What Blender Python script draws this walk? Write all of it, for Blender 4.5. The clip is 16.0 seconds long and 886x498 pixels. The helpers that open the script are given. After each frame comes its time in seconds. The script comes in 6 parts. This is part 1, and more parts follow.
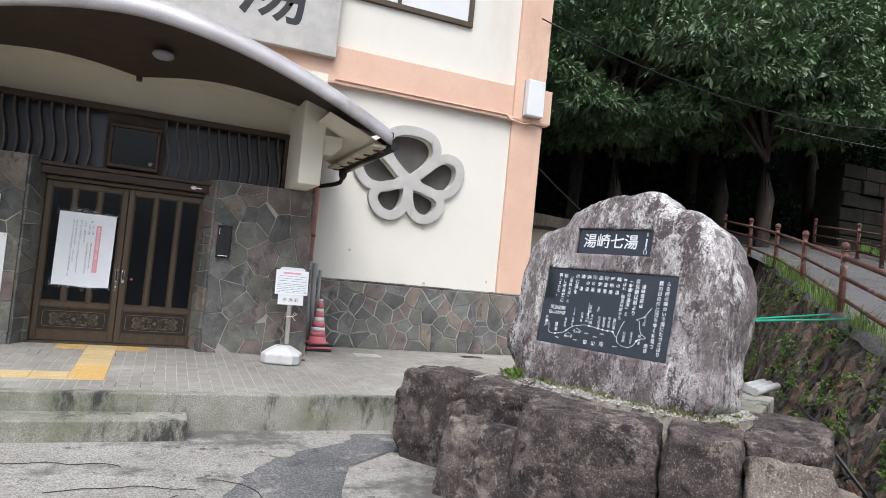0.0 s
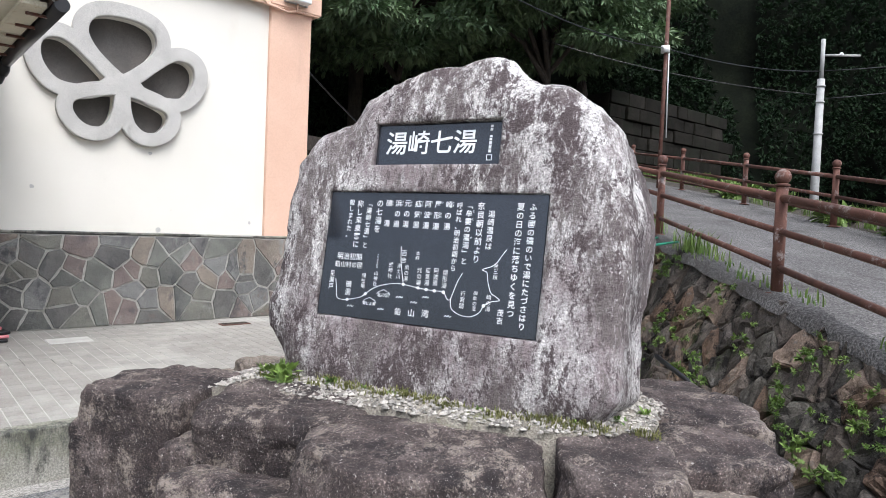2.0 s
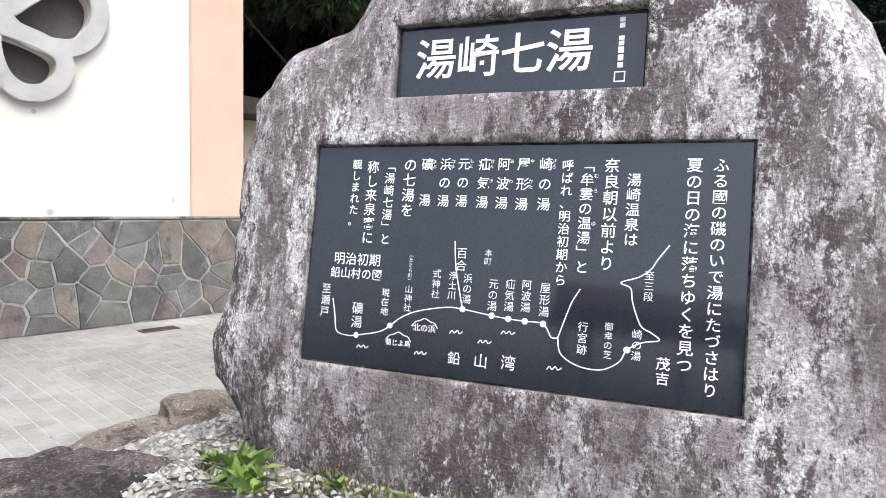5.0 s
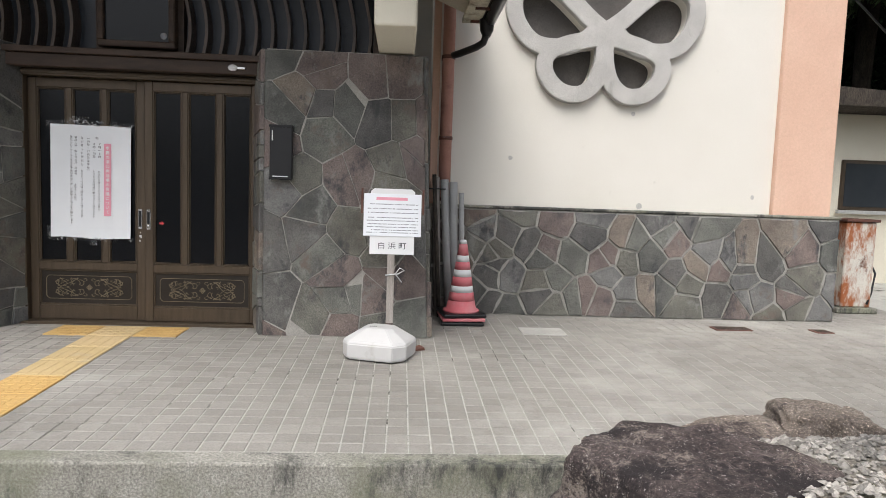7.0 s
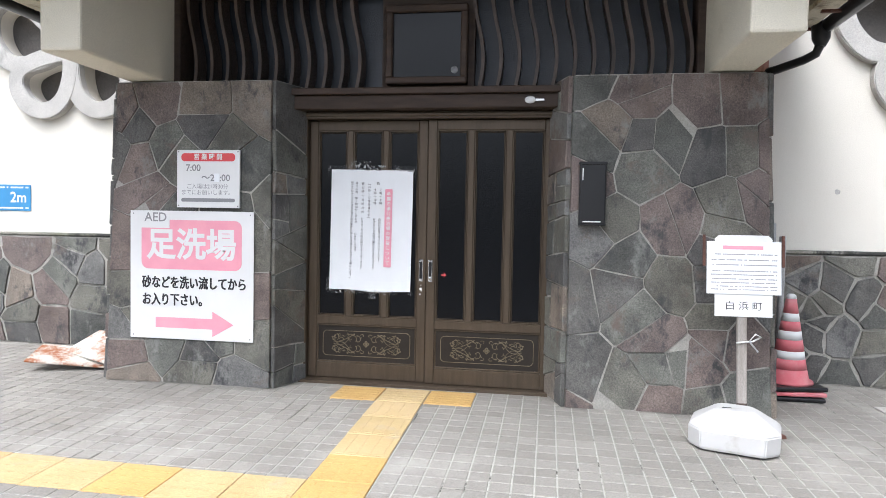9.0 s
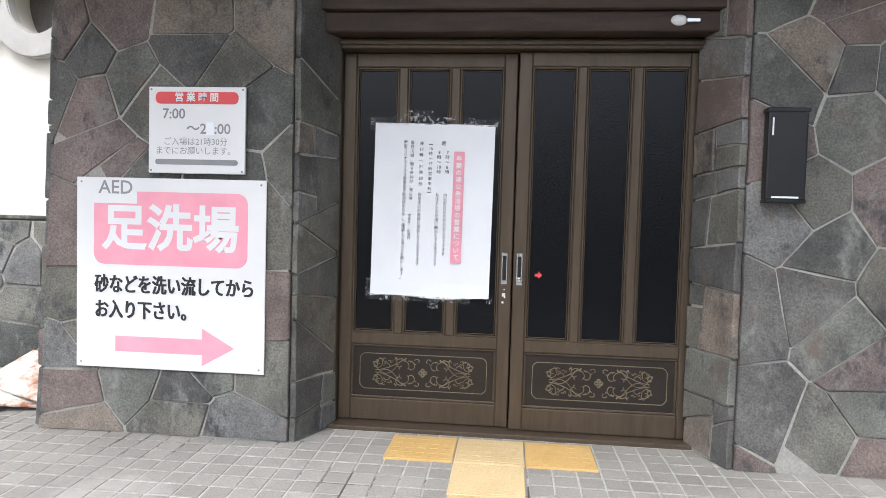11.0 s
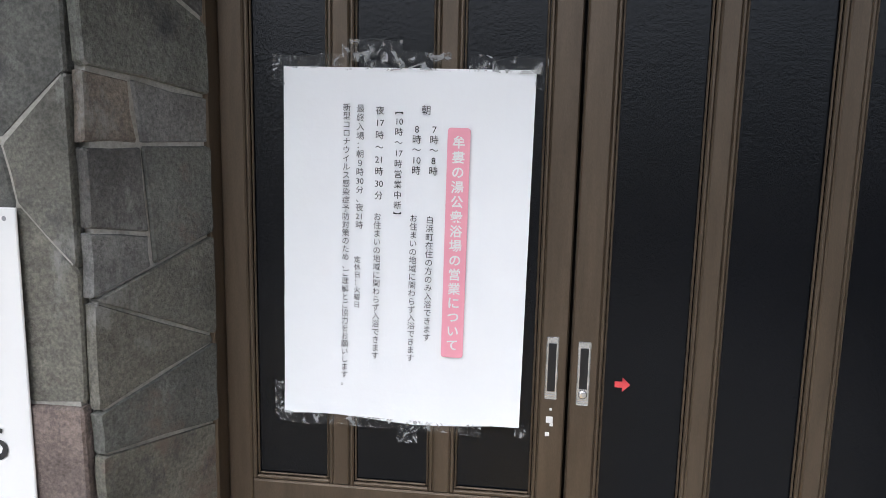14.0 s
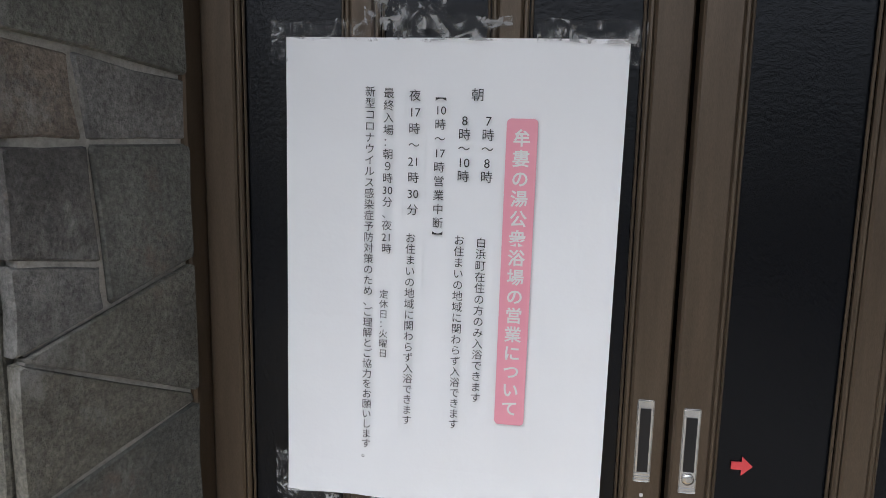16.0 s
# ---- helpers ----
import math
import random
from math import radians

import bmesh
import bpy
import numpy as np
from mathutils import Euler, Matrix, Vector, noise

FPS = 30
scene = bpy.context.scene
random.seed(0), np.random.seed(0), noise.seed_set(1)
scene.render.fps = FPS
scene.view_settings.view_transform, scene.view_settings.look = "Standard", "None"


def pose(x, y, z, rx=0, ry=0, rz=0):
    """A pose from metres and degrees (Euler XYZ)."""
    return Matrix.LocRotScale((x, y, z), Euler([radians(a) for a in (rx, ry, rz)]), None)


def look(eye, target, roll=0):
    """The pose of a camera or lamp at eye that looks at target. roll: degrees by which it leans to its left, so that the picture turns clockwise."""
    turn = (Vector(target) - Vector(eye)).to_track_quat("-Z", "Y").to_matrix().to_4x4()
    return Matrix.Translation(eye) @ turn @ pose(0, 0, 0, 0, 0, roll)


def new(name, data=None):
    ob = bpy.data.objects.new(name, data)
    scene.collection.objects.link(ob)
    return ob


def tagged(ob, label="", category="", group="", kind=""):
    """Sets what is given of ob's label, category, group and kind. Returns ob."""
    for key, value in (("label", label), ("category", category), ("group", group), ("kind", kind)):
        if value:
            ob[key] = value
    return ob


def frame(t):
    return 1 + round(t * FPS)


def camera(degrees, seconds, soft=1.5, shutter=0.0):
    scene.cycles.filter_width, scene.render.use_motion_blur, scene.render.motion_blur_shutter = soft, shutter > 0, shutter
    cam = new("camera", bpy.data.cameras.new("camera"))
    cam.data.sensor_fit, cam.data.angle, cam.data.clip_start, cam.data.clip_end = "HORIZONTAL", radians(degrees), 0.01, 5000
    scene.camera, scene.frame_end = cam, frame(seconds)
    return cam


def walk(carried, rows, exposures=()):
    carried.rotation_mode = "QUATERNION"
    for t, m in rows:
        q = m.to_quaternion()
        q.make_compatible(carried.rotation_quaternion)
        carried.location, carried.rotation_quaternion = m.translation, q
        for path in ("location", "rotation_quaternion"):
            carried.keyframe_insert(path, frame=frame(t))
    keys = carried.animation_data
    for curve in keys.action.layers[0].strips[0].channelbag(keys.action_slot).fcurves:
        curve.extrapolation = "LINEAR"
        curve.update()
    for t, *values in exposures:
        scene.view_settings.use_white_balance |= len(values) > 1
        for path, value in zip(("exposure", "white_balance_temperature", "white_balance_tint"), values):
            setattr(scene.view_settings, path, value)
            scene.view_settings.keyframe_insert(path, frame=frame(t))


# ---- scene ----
cam = camera(68.2, 16.0, soft=0.55)
PATH = [
    (0, (0.507, 0.738, 1.19), (1.275, 2.583, 1.264), 5.6),
    (0.5, (0.779, 1.188, 1.173), (1.781, 2.917, 1.253), 2.7),
    (1, (1.046, 1.676, 1.144), (2.151, 3.343, 1.171), 2.7),
    (1.5, (1.356, 2.116, 1.147), (2.596, 3.684, 1.088), 1.8),
    (2, (1.648, 2.57, 1.172), (2.98, 4.06, 1.104), 2.4),
    (2.5, (1.898, 3.002, 1.173), (3.331, 4.392, 1.064), 2.0),
    (3, (2.114, 3.384, 1.174), (3.614, 4.699, 1.029), 2.3),
    (3.2, (2.163, 3.509, 1.158), (3.716, 4.761, 1.014), 2.3),
    (5.5, (2.251, 3.887, 1.18), (3.634, 5.324, 1.03), 0.1),
    (6, (2.203, 3.962, 1.166), (3.188, 5.695, 1.004), 0.1),
    (6.5, (2.117, 4.025, 1.152), (2.639, 5.949, 1.0), 1.2),
    (7, (1.941, 4.145, 1.073), (2.07, 6.134, 0.9), 2.0),
    (7.5, (1.669, 4.297, 1.103), (1.679, 6.292, 0.958), 1.9),
    (8, (1.442, 4.501, 1.106), (1.308, 6.493, 0.98), 0.7),
    (8.5, (1.145, 4.686, 1.12), (0.863, 6.662, 0.998), 1.4),
    (9, (0.831, 4.81, 1.118), (0.516, 6.783, 1.039), 1.1),
    (9.2, (0.724, 4.905, 1.111), (0.384, 6.875, 1.039), 0.9),
    (11.3, (-0.095, 6.259, 1.012), (-0.208, 8.253, 0.914), 2.0),
    (11.5, (-0.139, 6.4, 1.038), (-0.182, 8.395, 0.901), 2.2),
    (12, (-0.159, 6.836, 1.112), (-0.161, 8.829, 0.941), 0.5),
    (12.5, (-0.137, 7.051, 1.201), (-0.195, 9.041, 1.019), -0.0),
    (13, (-0.156, 7.307, 1.262), (-0.258, 9.295, 1.076), -0.0),
    (13.5, (-0.142, 7.51, 1.288), (-0.223, 9.49, 1.016), 0.6),
    (14, (-0.114, 7.701, 1.286), (-0.338, 9.667, 0.997), 1.2),
    (14.5, (-0.181, 7.863, 1.293), (-0.454, 9.82, 0.987), 1.1),
    (15, (-0.24, 7.963, 1.287), (-0.51, 9.922, 0.99), 1.3),
    (15.5, (-0.233, 8.039, 1.289), (-0.498, 10.0, 1.001), 1.2),
    (16, (-0.229, 8.08, 1.289), (-0.499, 10.04, 0.991), 1.1),
]
EXPOSURES = [(0, 0.56, 5950, 10), (1.5, 0.74, 5930, 10), (3, 0.90, 5850, 10), (5.5, 0.98, 6020, 10), (6, 0.85, 6150, 10), (6.5, 0.67, 6200, 10), (7, 0.52, 6250, 10), (8, 0.75, 6000, 10), (9, 1.02, 5850, 10), (11.5, 1.12, 5900, 10), (12.5, 1.22, 5900, 10), (14, 1.04, 5950, 10), (16, 0.58, 6000, 10)]
walk(cam, [(t, look(eye, target, roll)) for t, eye, target, roll in PATH], EXPOSURES)

# ---- light ----
world = bpy.data.worlds.new("sky")
scene.world = world
world.use_nodes = True
wn = world.node_tree.nodes
sky = wn.new("ShaderNodeTexSky")
sky.sky_type, sky.sun_disc = "NISHITA", False
sky.sun_elevation, sky.sun_rotation = radians(58), radians(200)
sky.air_density, sky.dust_density, sky.ozone_density = 1.0, 6.0, 1.0
grey = wn.new("ShaderNodeHueSaturation")
grey.inputs["Saturation"].default_value = 0.55
world.node_tree.links.new(sky.outputs[0], grey.inputs["Color"])
world.node_tree.links.new(grey.outputs[0], wn["Background"].inputs["Color"])
wn["Background"].inputs["Strength"].default_value = 0.15
sun = new("sun", bpy.data.lights.new("sun", "SUN"))
sun.data.energy, sun.data.angle, sun.data.color = 1.0, radians(40), (1.0, 0.985, 0.96)
sun.matrix_world = look((-5, -14, 24), (0, 0, 0))


# ---- materials ----
def ramp_of(nt, fac, stops):
    r = nt.nodes.new("ShaderNodeValToRGB")
    els = r.color_ramp.elements
    while len(els) < len(stops):
        els.new(0.5)
    for e, (p, c) in zip(els, stops):
        e.position, e.color = p, (*c, 1)
    nt.links.new(fac, r.inputs[0])
    return r.outputs[0]


def noise_of(nt, vec, scale, detail=6.0, rough=0.6, dist=0.0):
    n = nt.nodes.new("ShaderNodeTexNoise")
    n.inputs["Scale"].default_value, n.inputs["Detail"].default_value = scale, detail
    n.inputs["Roughness"].default_value, n.inputs["Distortion"].default_value = rough, dist
    nt.links.new(vec, n.inputs["Vector"])
    return n.outputs["Fac"]


def blend(nt, fac, a, b, kind="MIX"):
    m = nt.nodes.new("ShaderNodeMix")
    m.data_type, m.blend_type = "RGBA", kind
    for sock, v in ((m.inputs[0], fac), (m.inputs[6], a), (m.inputs[7], b)):
        if hasattr(v, "is_output"):
            nt.links.new(v, sock)
        elif isinstance(v, tuple):
            sock.default_value = (*v, 1)
        else:
            sock.default_value = v
    return m.outputs[2]


def material(name, base, fine=None, scale=3.0, fscale=90.0, rough=0.8, bump=0.25, metal=0.0, stains=(), rnd=0.0, island=False,
             stretch=(1, 1, 1), spec=0.4, bscale=None, coat=0.0, hues=()):
    """base: stops of the large variation; fine: stops multiplied over it at grain size; stains: (colour, scale, lo, hi, stretch[, roughness])."""
    m = bpy.data.materials.new(name)
    m.use_nodes = True
    nt = m.node_tree
    bsdf = nt.nodes["Principled BSDF"]
    geo = nt.nodes.new("ShaderNodeNewGeometry")

    def coords(st):
        mp = nt.nodes.new("ShaderNodeMapping")
        mp.inputs["Scale"].default_value = st
        nt.links.new(geo.outputs["Position"], mp.inputs["Vector"])
        return mp.outputs[0]
    vec = coords(stretch)
    col = ramp_of(nt, noise_of(nt, vec, scale), base)
    if hues or rnd:
        if island:
            pick = geo.outputs["Random Per Island"]
        else:
            info = nt.nodes.new("ShaderNodeObjectInfo")
            pick = info.outputs["Random"]
        if hues:
            tone = ramp_of(nt, pick, [(i / len(hues), h) for i, h in enumerate(hues)])
            nt.nodes[-1].color_ramp.interpolation = "CONSTANT"
            col = blend(nt, 1.0, col, tone, "MULTIPLY")
        if rnd:
            tone = ramp_of(nt, pick, [(0, (1 - rnd,) * 3), (1, (1 + rnd * 0.6,) * 3)])
            col = blend(nt, 1.0, col, tone, "MULTIPLY")
    grain = noise_of(nt, vec, fscale, 4.0, 0.7)
    if fine:
        col = blend(nt, 1.0, col, ramp_of(nt, grain, fine), "MULTIPLY")
    for colour, sc, lo, hi, st, *rg in stains:
        f = noise_of(nt, coords(st), sc, 9.0, rg[0] if rg else 0.68)
        col = blend(nt, ramp_of(nt, f, [(lo, (0, 0, 0)), (hi, (1, 1, 1))]), col, colour)
    nt.links.new(col, bsdf.inputs["Base Color"])
    bsdf.inputs["Roughness"].default_value, bsdf.inputs["Metallic"].default_value = rough, metal
    bsdf.inputs["Specular IOR Level"].default_value = spec
    bsdf.inputs["Coat Weight"].default_value = coat
    if bump:
        b = nt.nodes.new("ShaderNodeBump")
        b.inputs["Strength"].default_value, b.inputs["Distance"].default_value = bump, 0.01
        nt.links.new(noise_of(nt, vec, bscale, 5.0, 0.65) if bscale else grain, b.inputs["Height"])
        nt.links.new(b.outputs[0], bsdf.inputs["Normal"])
    return m


def grey_of(v, warm=0.0):
    return (v * (1 + warm), v, v * (1 - warm))


FINE = [(0.3, grey_of(0.75)), (0.7, grey_of(1.15))]
LICHEN = [(0.34, grey_of(0.45)), (0.52, grey_of(0.9)), (0.60, grey_of(1.15)), (0.68, grey_of(3.6))]
SPECK = [(0.3, grey_of(0.45)), (0.5, grey_of(0.95)), (0.68, grey_of(1.5))]
ONE = (1, 1, 1)
M_road = material("road_concrete", [(0.3, (0.27, 0.255, 0.23)), (0.7, (0.38, 0.36, 0.325))], [(0.34, grey_of(0.45)), (0.5, grey_of(0.95)), (0.64, grey_of(1.45))], 1.2, 80, 0.9, 0.9,
                  stains=[((0.12, 0.115, 0.105), 0.8, 0.50, 0.60, ONE, 0.78), ((0.09, 0.085, 0.075), 4.0, 0.57, 0.63, ONE, 0.8), ((0.10, 0.12, 0.05), 2.2, 0.66, 0.72, ONE, 0.8)])
M_asphalt = material("asphalt", [(0.3, (0.10, 0.10, 0.10)), (0.7, (0.17, 0.168, 0.165))], [(0.36, grey_of(0.4)), (0.5, grey_of(0.9)), (0.62, grey_of(1.7))], 2.0, 75, 0.9, 0.9,
                     stains=[((0.30, 0.285, 0.255), 2.2, 0.55, 0.63, ONE, 0.8), ((0.05, 0.05, 0.048), 3.2, 0.58, 0.66, ONE, 0.8)])
M_lane = material("lane_asphalt", [(0.3, (0.075, 0.071, 0.068)), (0.7, (0.135, 0.129, 0.124))], [(0.36, grey_of(0.35)), (0.5, grey_of(0.9)), (0.62, grey_of(1.9))], 1.3, 62, 0.9, 1.0,
                  stains=[((0.05, 0.045, 0.04), 1.6, 0.55, 0.68, ONE), ((0.23, 0.225, 0.22), 48.0, 0.58, 0.63, ONE, 0.7)])
M_kerb = material("kerb_concrete", [(0.3, (0.25, 0.24, 0.205)), (0.7, (0.37, 0.355, 0.315))], SPECK, 2.0, 90, 0.9, 0.6,
                  stains=[((0.16, 0.165, 0.11), 1.1, 0.44, 0.62, ONE), ((0.05, 0.05, 0.045), 1.6, 0.51, 0.60, (1, 1, 0.35), 0.78)])
M_grout = material("grout", [(0.3, (0.36, 0.35, 0.315)), (0.7, (0.48, 0.47, 0.425))], FINE, 1.5, 60, 0.9, 0.2,
                   stains=[((0.07, 0.065, 0.052), 1.1, 0.56, 0.60, ONE, 0.75)])
TILE = [(0.3, (0.232, 0.218, 0.194)), (0.7, (0.318, 0.300, 0.268))]
TSTAIN = [((0.40, 0.385, 0.348), 0.5, 0.52, 0.66, ONE), ((0.25, 0.22, 0.17), 1.4, 0.62, 0.78, ONE)]
M_tile = material("paving_tile", TILE, FINE, 0.8, 120, 0.7, 0.25, rnd=0.12, stains=TSTAIN)
M_tiles = material("paving_tile_field", TILE, FINE, 0.8, 120, 0.7, 0.25, rnd=0.12, island=True, stains=TSTAIN)
M_yellow = material("tactile_yellow", [(0.3, (0.53, 0.395, 0.19)), (0.7, (0.61, 0.47, 0.245))], FINE, 4, 150, 0.75, 0.25, rnd=0.08, hues=[(1, 1, 1), (0.97, 0.96, 0.95), (1.0, 0.86, 0.62), (1, 1, 1.05)],
                    stains=[((0.42, 0.36, 0.26), 3.0, 0.58, 0.75, ONE)])
STONE_HUES = [(1, 1, 1), (0.86, 0.90, 0.88), (1.10, 1.11, 1.02), (0.78, 0.78, 0.80), (1.04, 1.03, 0.93), (1.10, 0.90, 0.87), (0.92, 0.96, 0.91), (0.97, 0.99, 1.02), (0.95, 0.79, 0.78), (1.12, 0.98, 0.87)]
M_stone = material("slate_stone", [(0.3, (0.088, 0.086, 0.080)), (0.7, (0.215, 0.208, 0.190))], [(0.3, grey_of(0.55)), (0.5, grey_of(0.97)), (0.68, grey_of(1.4))], 4.0, 120, 0.72, 1.0, rnd=0.30, hues=STONE_HUES, bscale=34,
                   stains=[((0.135, 0.105, 0.085), 2.6, 0.56, 0.66, ONE, 0.75), ((0.22, 0.22, 0.205), 4.2, 0.57, 0.67, (1, 1, 0.6), 0.76), ((0.048, 0.049, 0.050), 5.0, 0.55, 0.65, (1, 1, 0.6), 0.75), ((0.42, 0.41, 0.38), 1.9, 0.67, 0.72, (1, 1, 0.6), 0.8)])
M_mortar = material("mortar", [(0.3, (0.25, 0.242, 0.215)), (0.7, (0.42, 0.405, 0.365))], FINE, 7, 90, 0.9, 0.4,
                    stains=[((0.10, 0.10, 0.085), 2.5, 0.55, 0.7, ONE)])
M_cream = material("cream_plaster", [(0.3, (0.68, 0.65, 0.575)), (0.7, (0.73, 0.70, 0.63))], [(0.3, grey_of(0.95)), (0.7, grey_of(1.04))], 1.0, 140, 0.85, 0.25,
                   stains=[((0.60, 0.545, 0.44), 0.9, 0.55, 0.80, (1, 1, 0.3)), ((0.56, 0.53, 0.46), 6.0, 0.66, 0.74, ONE, 0.75)])
M_soffit = material("soffit_plaster", [(0.3, (0.68, 0.635, 0.515)), (0.7, (0.75, 0.71, 0.59))], FINE, 1.5, 160, 0.85, 0.3,
                    stains=[((0.42, 0.37, 0.28), 1.6, 0.62, 0.82, ONE)])
M_eave = material("weathered_eave_paint", [(0.3, (0.50, 0.46, 0.35)), (0.7, (0.62, 0.58, 0.46))], FINE, 2.0, 160, 0.85, 0.3,
                  stains=[((0.20, 0.16, 0.11), 2.4, 0.52, 0.64, ONE, 0.75), ((0.30, 0.16, 0.09), 5.0, 0.60, 0.68, ONE, 0.75)])
M_peach = material("peach_paint", [(0.3, (0.63, 0.41, 0.30)), (0.7, (0.70, 0.48, 0.36))], [(0.3, grey_of(0.93)), (0.7, grey_of(1.05))], 2.0, 60, 0.8, 0.2,
                   stains=[((0.48, 0.31, 0.23), 1.4, 0.58, 0.8, (1, 1, 0.3))])
M_flower = material("cast_concrete", [(0.3, (0.42, 0.405, 0.375)), (0.7, (0.53, 0.515, 0.48))], FINE, 5, 160, 0.85, 0.4,
                    stains=[((0.24, 0.225, 0.20), 3, 0.58, 0.75, (1, 1, 0.5))])
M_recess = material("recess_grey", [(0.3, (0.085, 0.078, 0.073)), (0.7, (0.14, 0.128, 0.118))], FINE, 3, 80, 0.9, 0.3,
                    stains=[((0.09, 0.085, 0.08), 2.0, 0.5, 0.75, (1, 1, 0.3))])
M_bronze = material("bronze_aluminium", [(0.3, (0.074, 0.054, 0.036)), (0.7, (0.104, 0.078, 0.053))], FINE, 6, 220, 0.42, 0.05, metal=0.35, stretch=(6, 6, 0.6),
                    stains=[((0.12, 0.10, 0.08), 9, 0.66, 0.8, ONE)])
M_panel = material("door_relief_panel", [(0.3, (0.022, 0.018, 0.014)), (0.7, (0.034, 0.027, 0.021))], FINE, 6, 200, 0.5, 0.1, metal=0.1, spec=0.3)
M_gilt = material("worn_gilt", [(0.3, (0.16, 0.125, 0.08)), (0.7, (0.30, 0.25, 0.17))], FINE, 20, 300, 0.5, 0.1, metal=0.4)
M_darkwood = material("dark_wood", [(0.3, (0.032, 0.021, 0.015)), (0.7, (0.072, 0.046, 0.032))], FINE, 4, 60, 0.6, 0.35, stretch=(1, 6, 6), rnd=0.15)
M_fin = material("fin_wood", [(0.3, (0.045, 0.032, 0.025)), (0.7, (0.10, 0.070, 0.052))], FINE, 6, 60, 0.38, 0.35, stretch=(6, 6, 1), rnd=0.25)
M_grano = material("weathered_granite", [(0.30, (0.40, 0.375, 0.36)), (0.5, (0.60, 0.58, 0.555)), (0.70, (0.78, 0.765, 0.74))], [(0.34, grey_of(0.38)), (0.5, grey_of(0.95)), (0.64, grey_of(1.4))], 6.0, 95, 0.85, 1.0, bscale=70,
                   stains=[((0.24, 0.20, 0.20), 1.5, 0.485, 0.61, (1, 1, 0.6), 0.80), ((0.070, 0.052, 0.053), 1.9, 0.51, 0.545, (1, 1, 0.6), 0.93),
                           ((0.15, 0.128, 0.122), 3.2, 0.495, 0.56, (1, 1, 0.28), 0.88), ((0.085, 0.066, 0.066), 20.0, 0.525, 0.565, (1, 1, 0.6), 0.88), ((0.68, 0.66, 0.64), 34.0, 0.585, 0.625, (1, 1, 0.7), 0.88)])
M_rock = material("dark_boulder", [(0.30, (0.024, 0.018, 0.018)), (0.5, (0.066, 0.050, 0.046)), (0.70, (0.17, 0.138, 0.124))], LICHEN, 5.0, 105, 0.85, 1.0, bscale=80,
                  rnd=0.2, stains=[((0.22, 0.185, 0.155), 2.6, 0.53, 0.58, ONE, 0.90), ((0.021, 0.016, 0.016), 3.4, 0.53, 0.57, ONE, 0.88), ((0.42, 0.39, 0.36), 74.0, 0.585, 0.625, (1, 1, 0.7), 0.82)])
M_palerock = material("pale_boulder", [(0.28, (0.10, 0.08, 0.068)), (0.5, (0.20, 0.165, 0.135)), (0.75, (0.32, 0.275, 0.23))], LICHEN, 5.0, 105, 0.85, 1.0, bscale=48,
                      rnd=0.15, stains=[((0.045, 0.034, 0.032), 2.6, 0.53, 0.58, ONE, 0.86), ((0.44, 0.41, 0.37), 95.0, 0.59, 0.63, ONE, 0.8)])
M_wallrock = material("retaining_stone", [(0.28, (0.044, 0.038, 0.034)), (0.5, (0.105, 0.090, 0.078)), (0.75, (0.22, 0.19, 0.16))], SPECK, 4.0, 85, 0.85, 1.0, bscale=42, rnd=0.3, spec=0.2,
                      hues=[(1, 1, 1), (1.5, 1.2, 1.0), (0.8, 0.85, 0.85), (1.2, 1.15, 1.1), (0.9, 0.9, 0.9), (1.7, 1.5, 1.35)],
                      stains=[((0.05, 0.06, 0.025), 2.6, 0.56, 0.64, ONE, 0.8), ((0.19, 0.175, 0.155), 9.0, 0.58, 0.63, ONE, 0.82), ((0.014, 0.012, 0.011), 3.0, 0.53, 0.60, ONE, 0.8)])
M_soil = material("soil", [(0.3, (0.03, 0.026, 0.02)), (0.7, (0.075, 0.062, 0.048))], SPECK, 4, 60, 0.95, 0.8)
M_gravelbed = material("gravel_bed", [(0.3, (0.20, 0.18, 0.145)), (0.7, (0.34, 0.31, 0.26))], SPECK, 9, 120, 0.9, 1.0,
                       stains=[((0.12, 0.14, 0.04), 3.0, 0.56, 0.70, ONE)])
M_pebble = material("pebble", [(0.3, (0.26, 0.24, 0.21)), (0.7, (0.46, 0.435, 0.39))], FINE, 30, 200, 0.85, 0.3, rnd=0.55, island=True)
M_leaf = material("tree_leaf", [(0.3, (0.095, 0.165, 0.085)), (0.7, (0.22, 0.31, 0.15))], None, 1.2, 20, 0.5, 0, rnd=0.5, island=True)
# dark copy of the tree leaf: the wood's shade is put into its colour
M_darkleaf = material("shade_coloured_leaf", [(0.3, (0.016, 0.030, 0.017)), (0.7, (0.036, 0.060, 0.030))], None, 1.2, 20, 0.9, 0, spec=0.05, rnd=0.5, island=True)
M_weed = material("weed_leaf", [(0.3, (0.085, 0.16, 0.03)), (0.7, (0.19, 0.27, 0.06))], None, 5, 20, 0.55, 0, rnd=0.4, island=True)
M_moss = material("moss", [(0.3, (0.10, 0.115, 0.03)), (0.7, (0.22, 0.21, 0.08))], SPECK, 20, 200, 0.95, 0.9)
M_bark = material("bark", [(0.3, (0.03, 0.025, 0.02)), (0.7, (0.08, 0.065, 0.05))], SPECK, 8, 60, 0.9, 0.8, stretch=(1, 1, 0.3))
# near black: the shade under the crowns is painted into the slope
M_hill = material("shade_coloured_slope", [(0.3, (0.003, 0.004, 0.003)), (0.7, (0.008, 0.010, 0.006))], SPECK, 1.5, 9, 0.95, 0.6, spec=0.05)
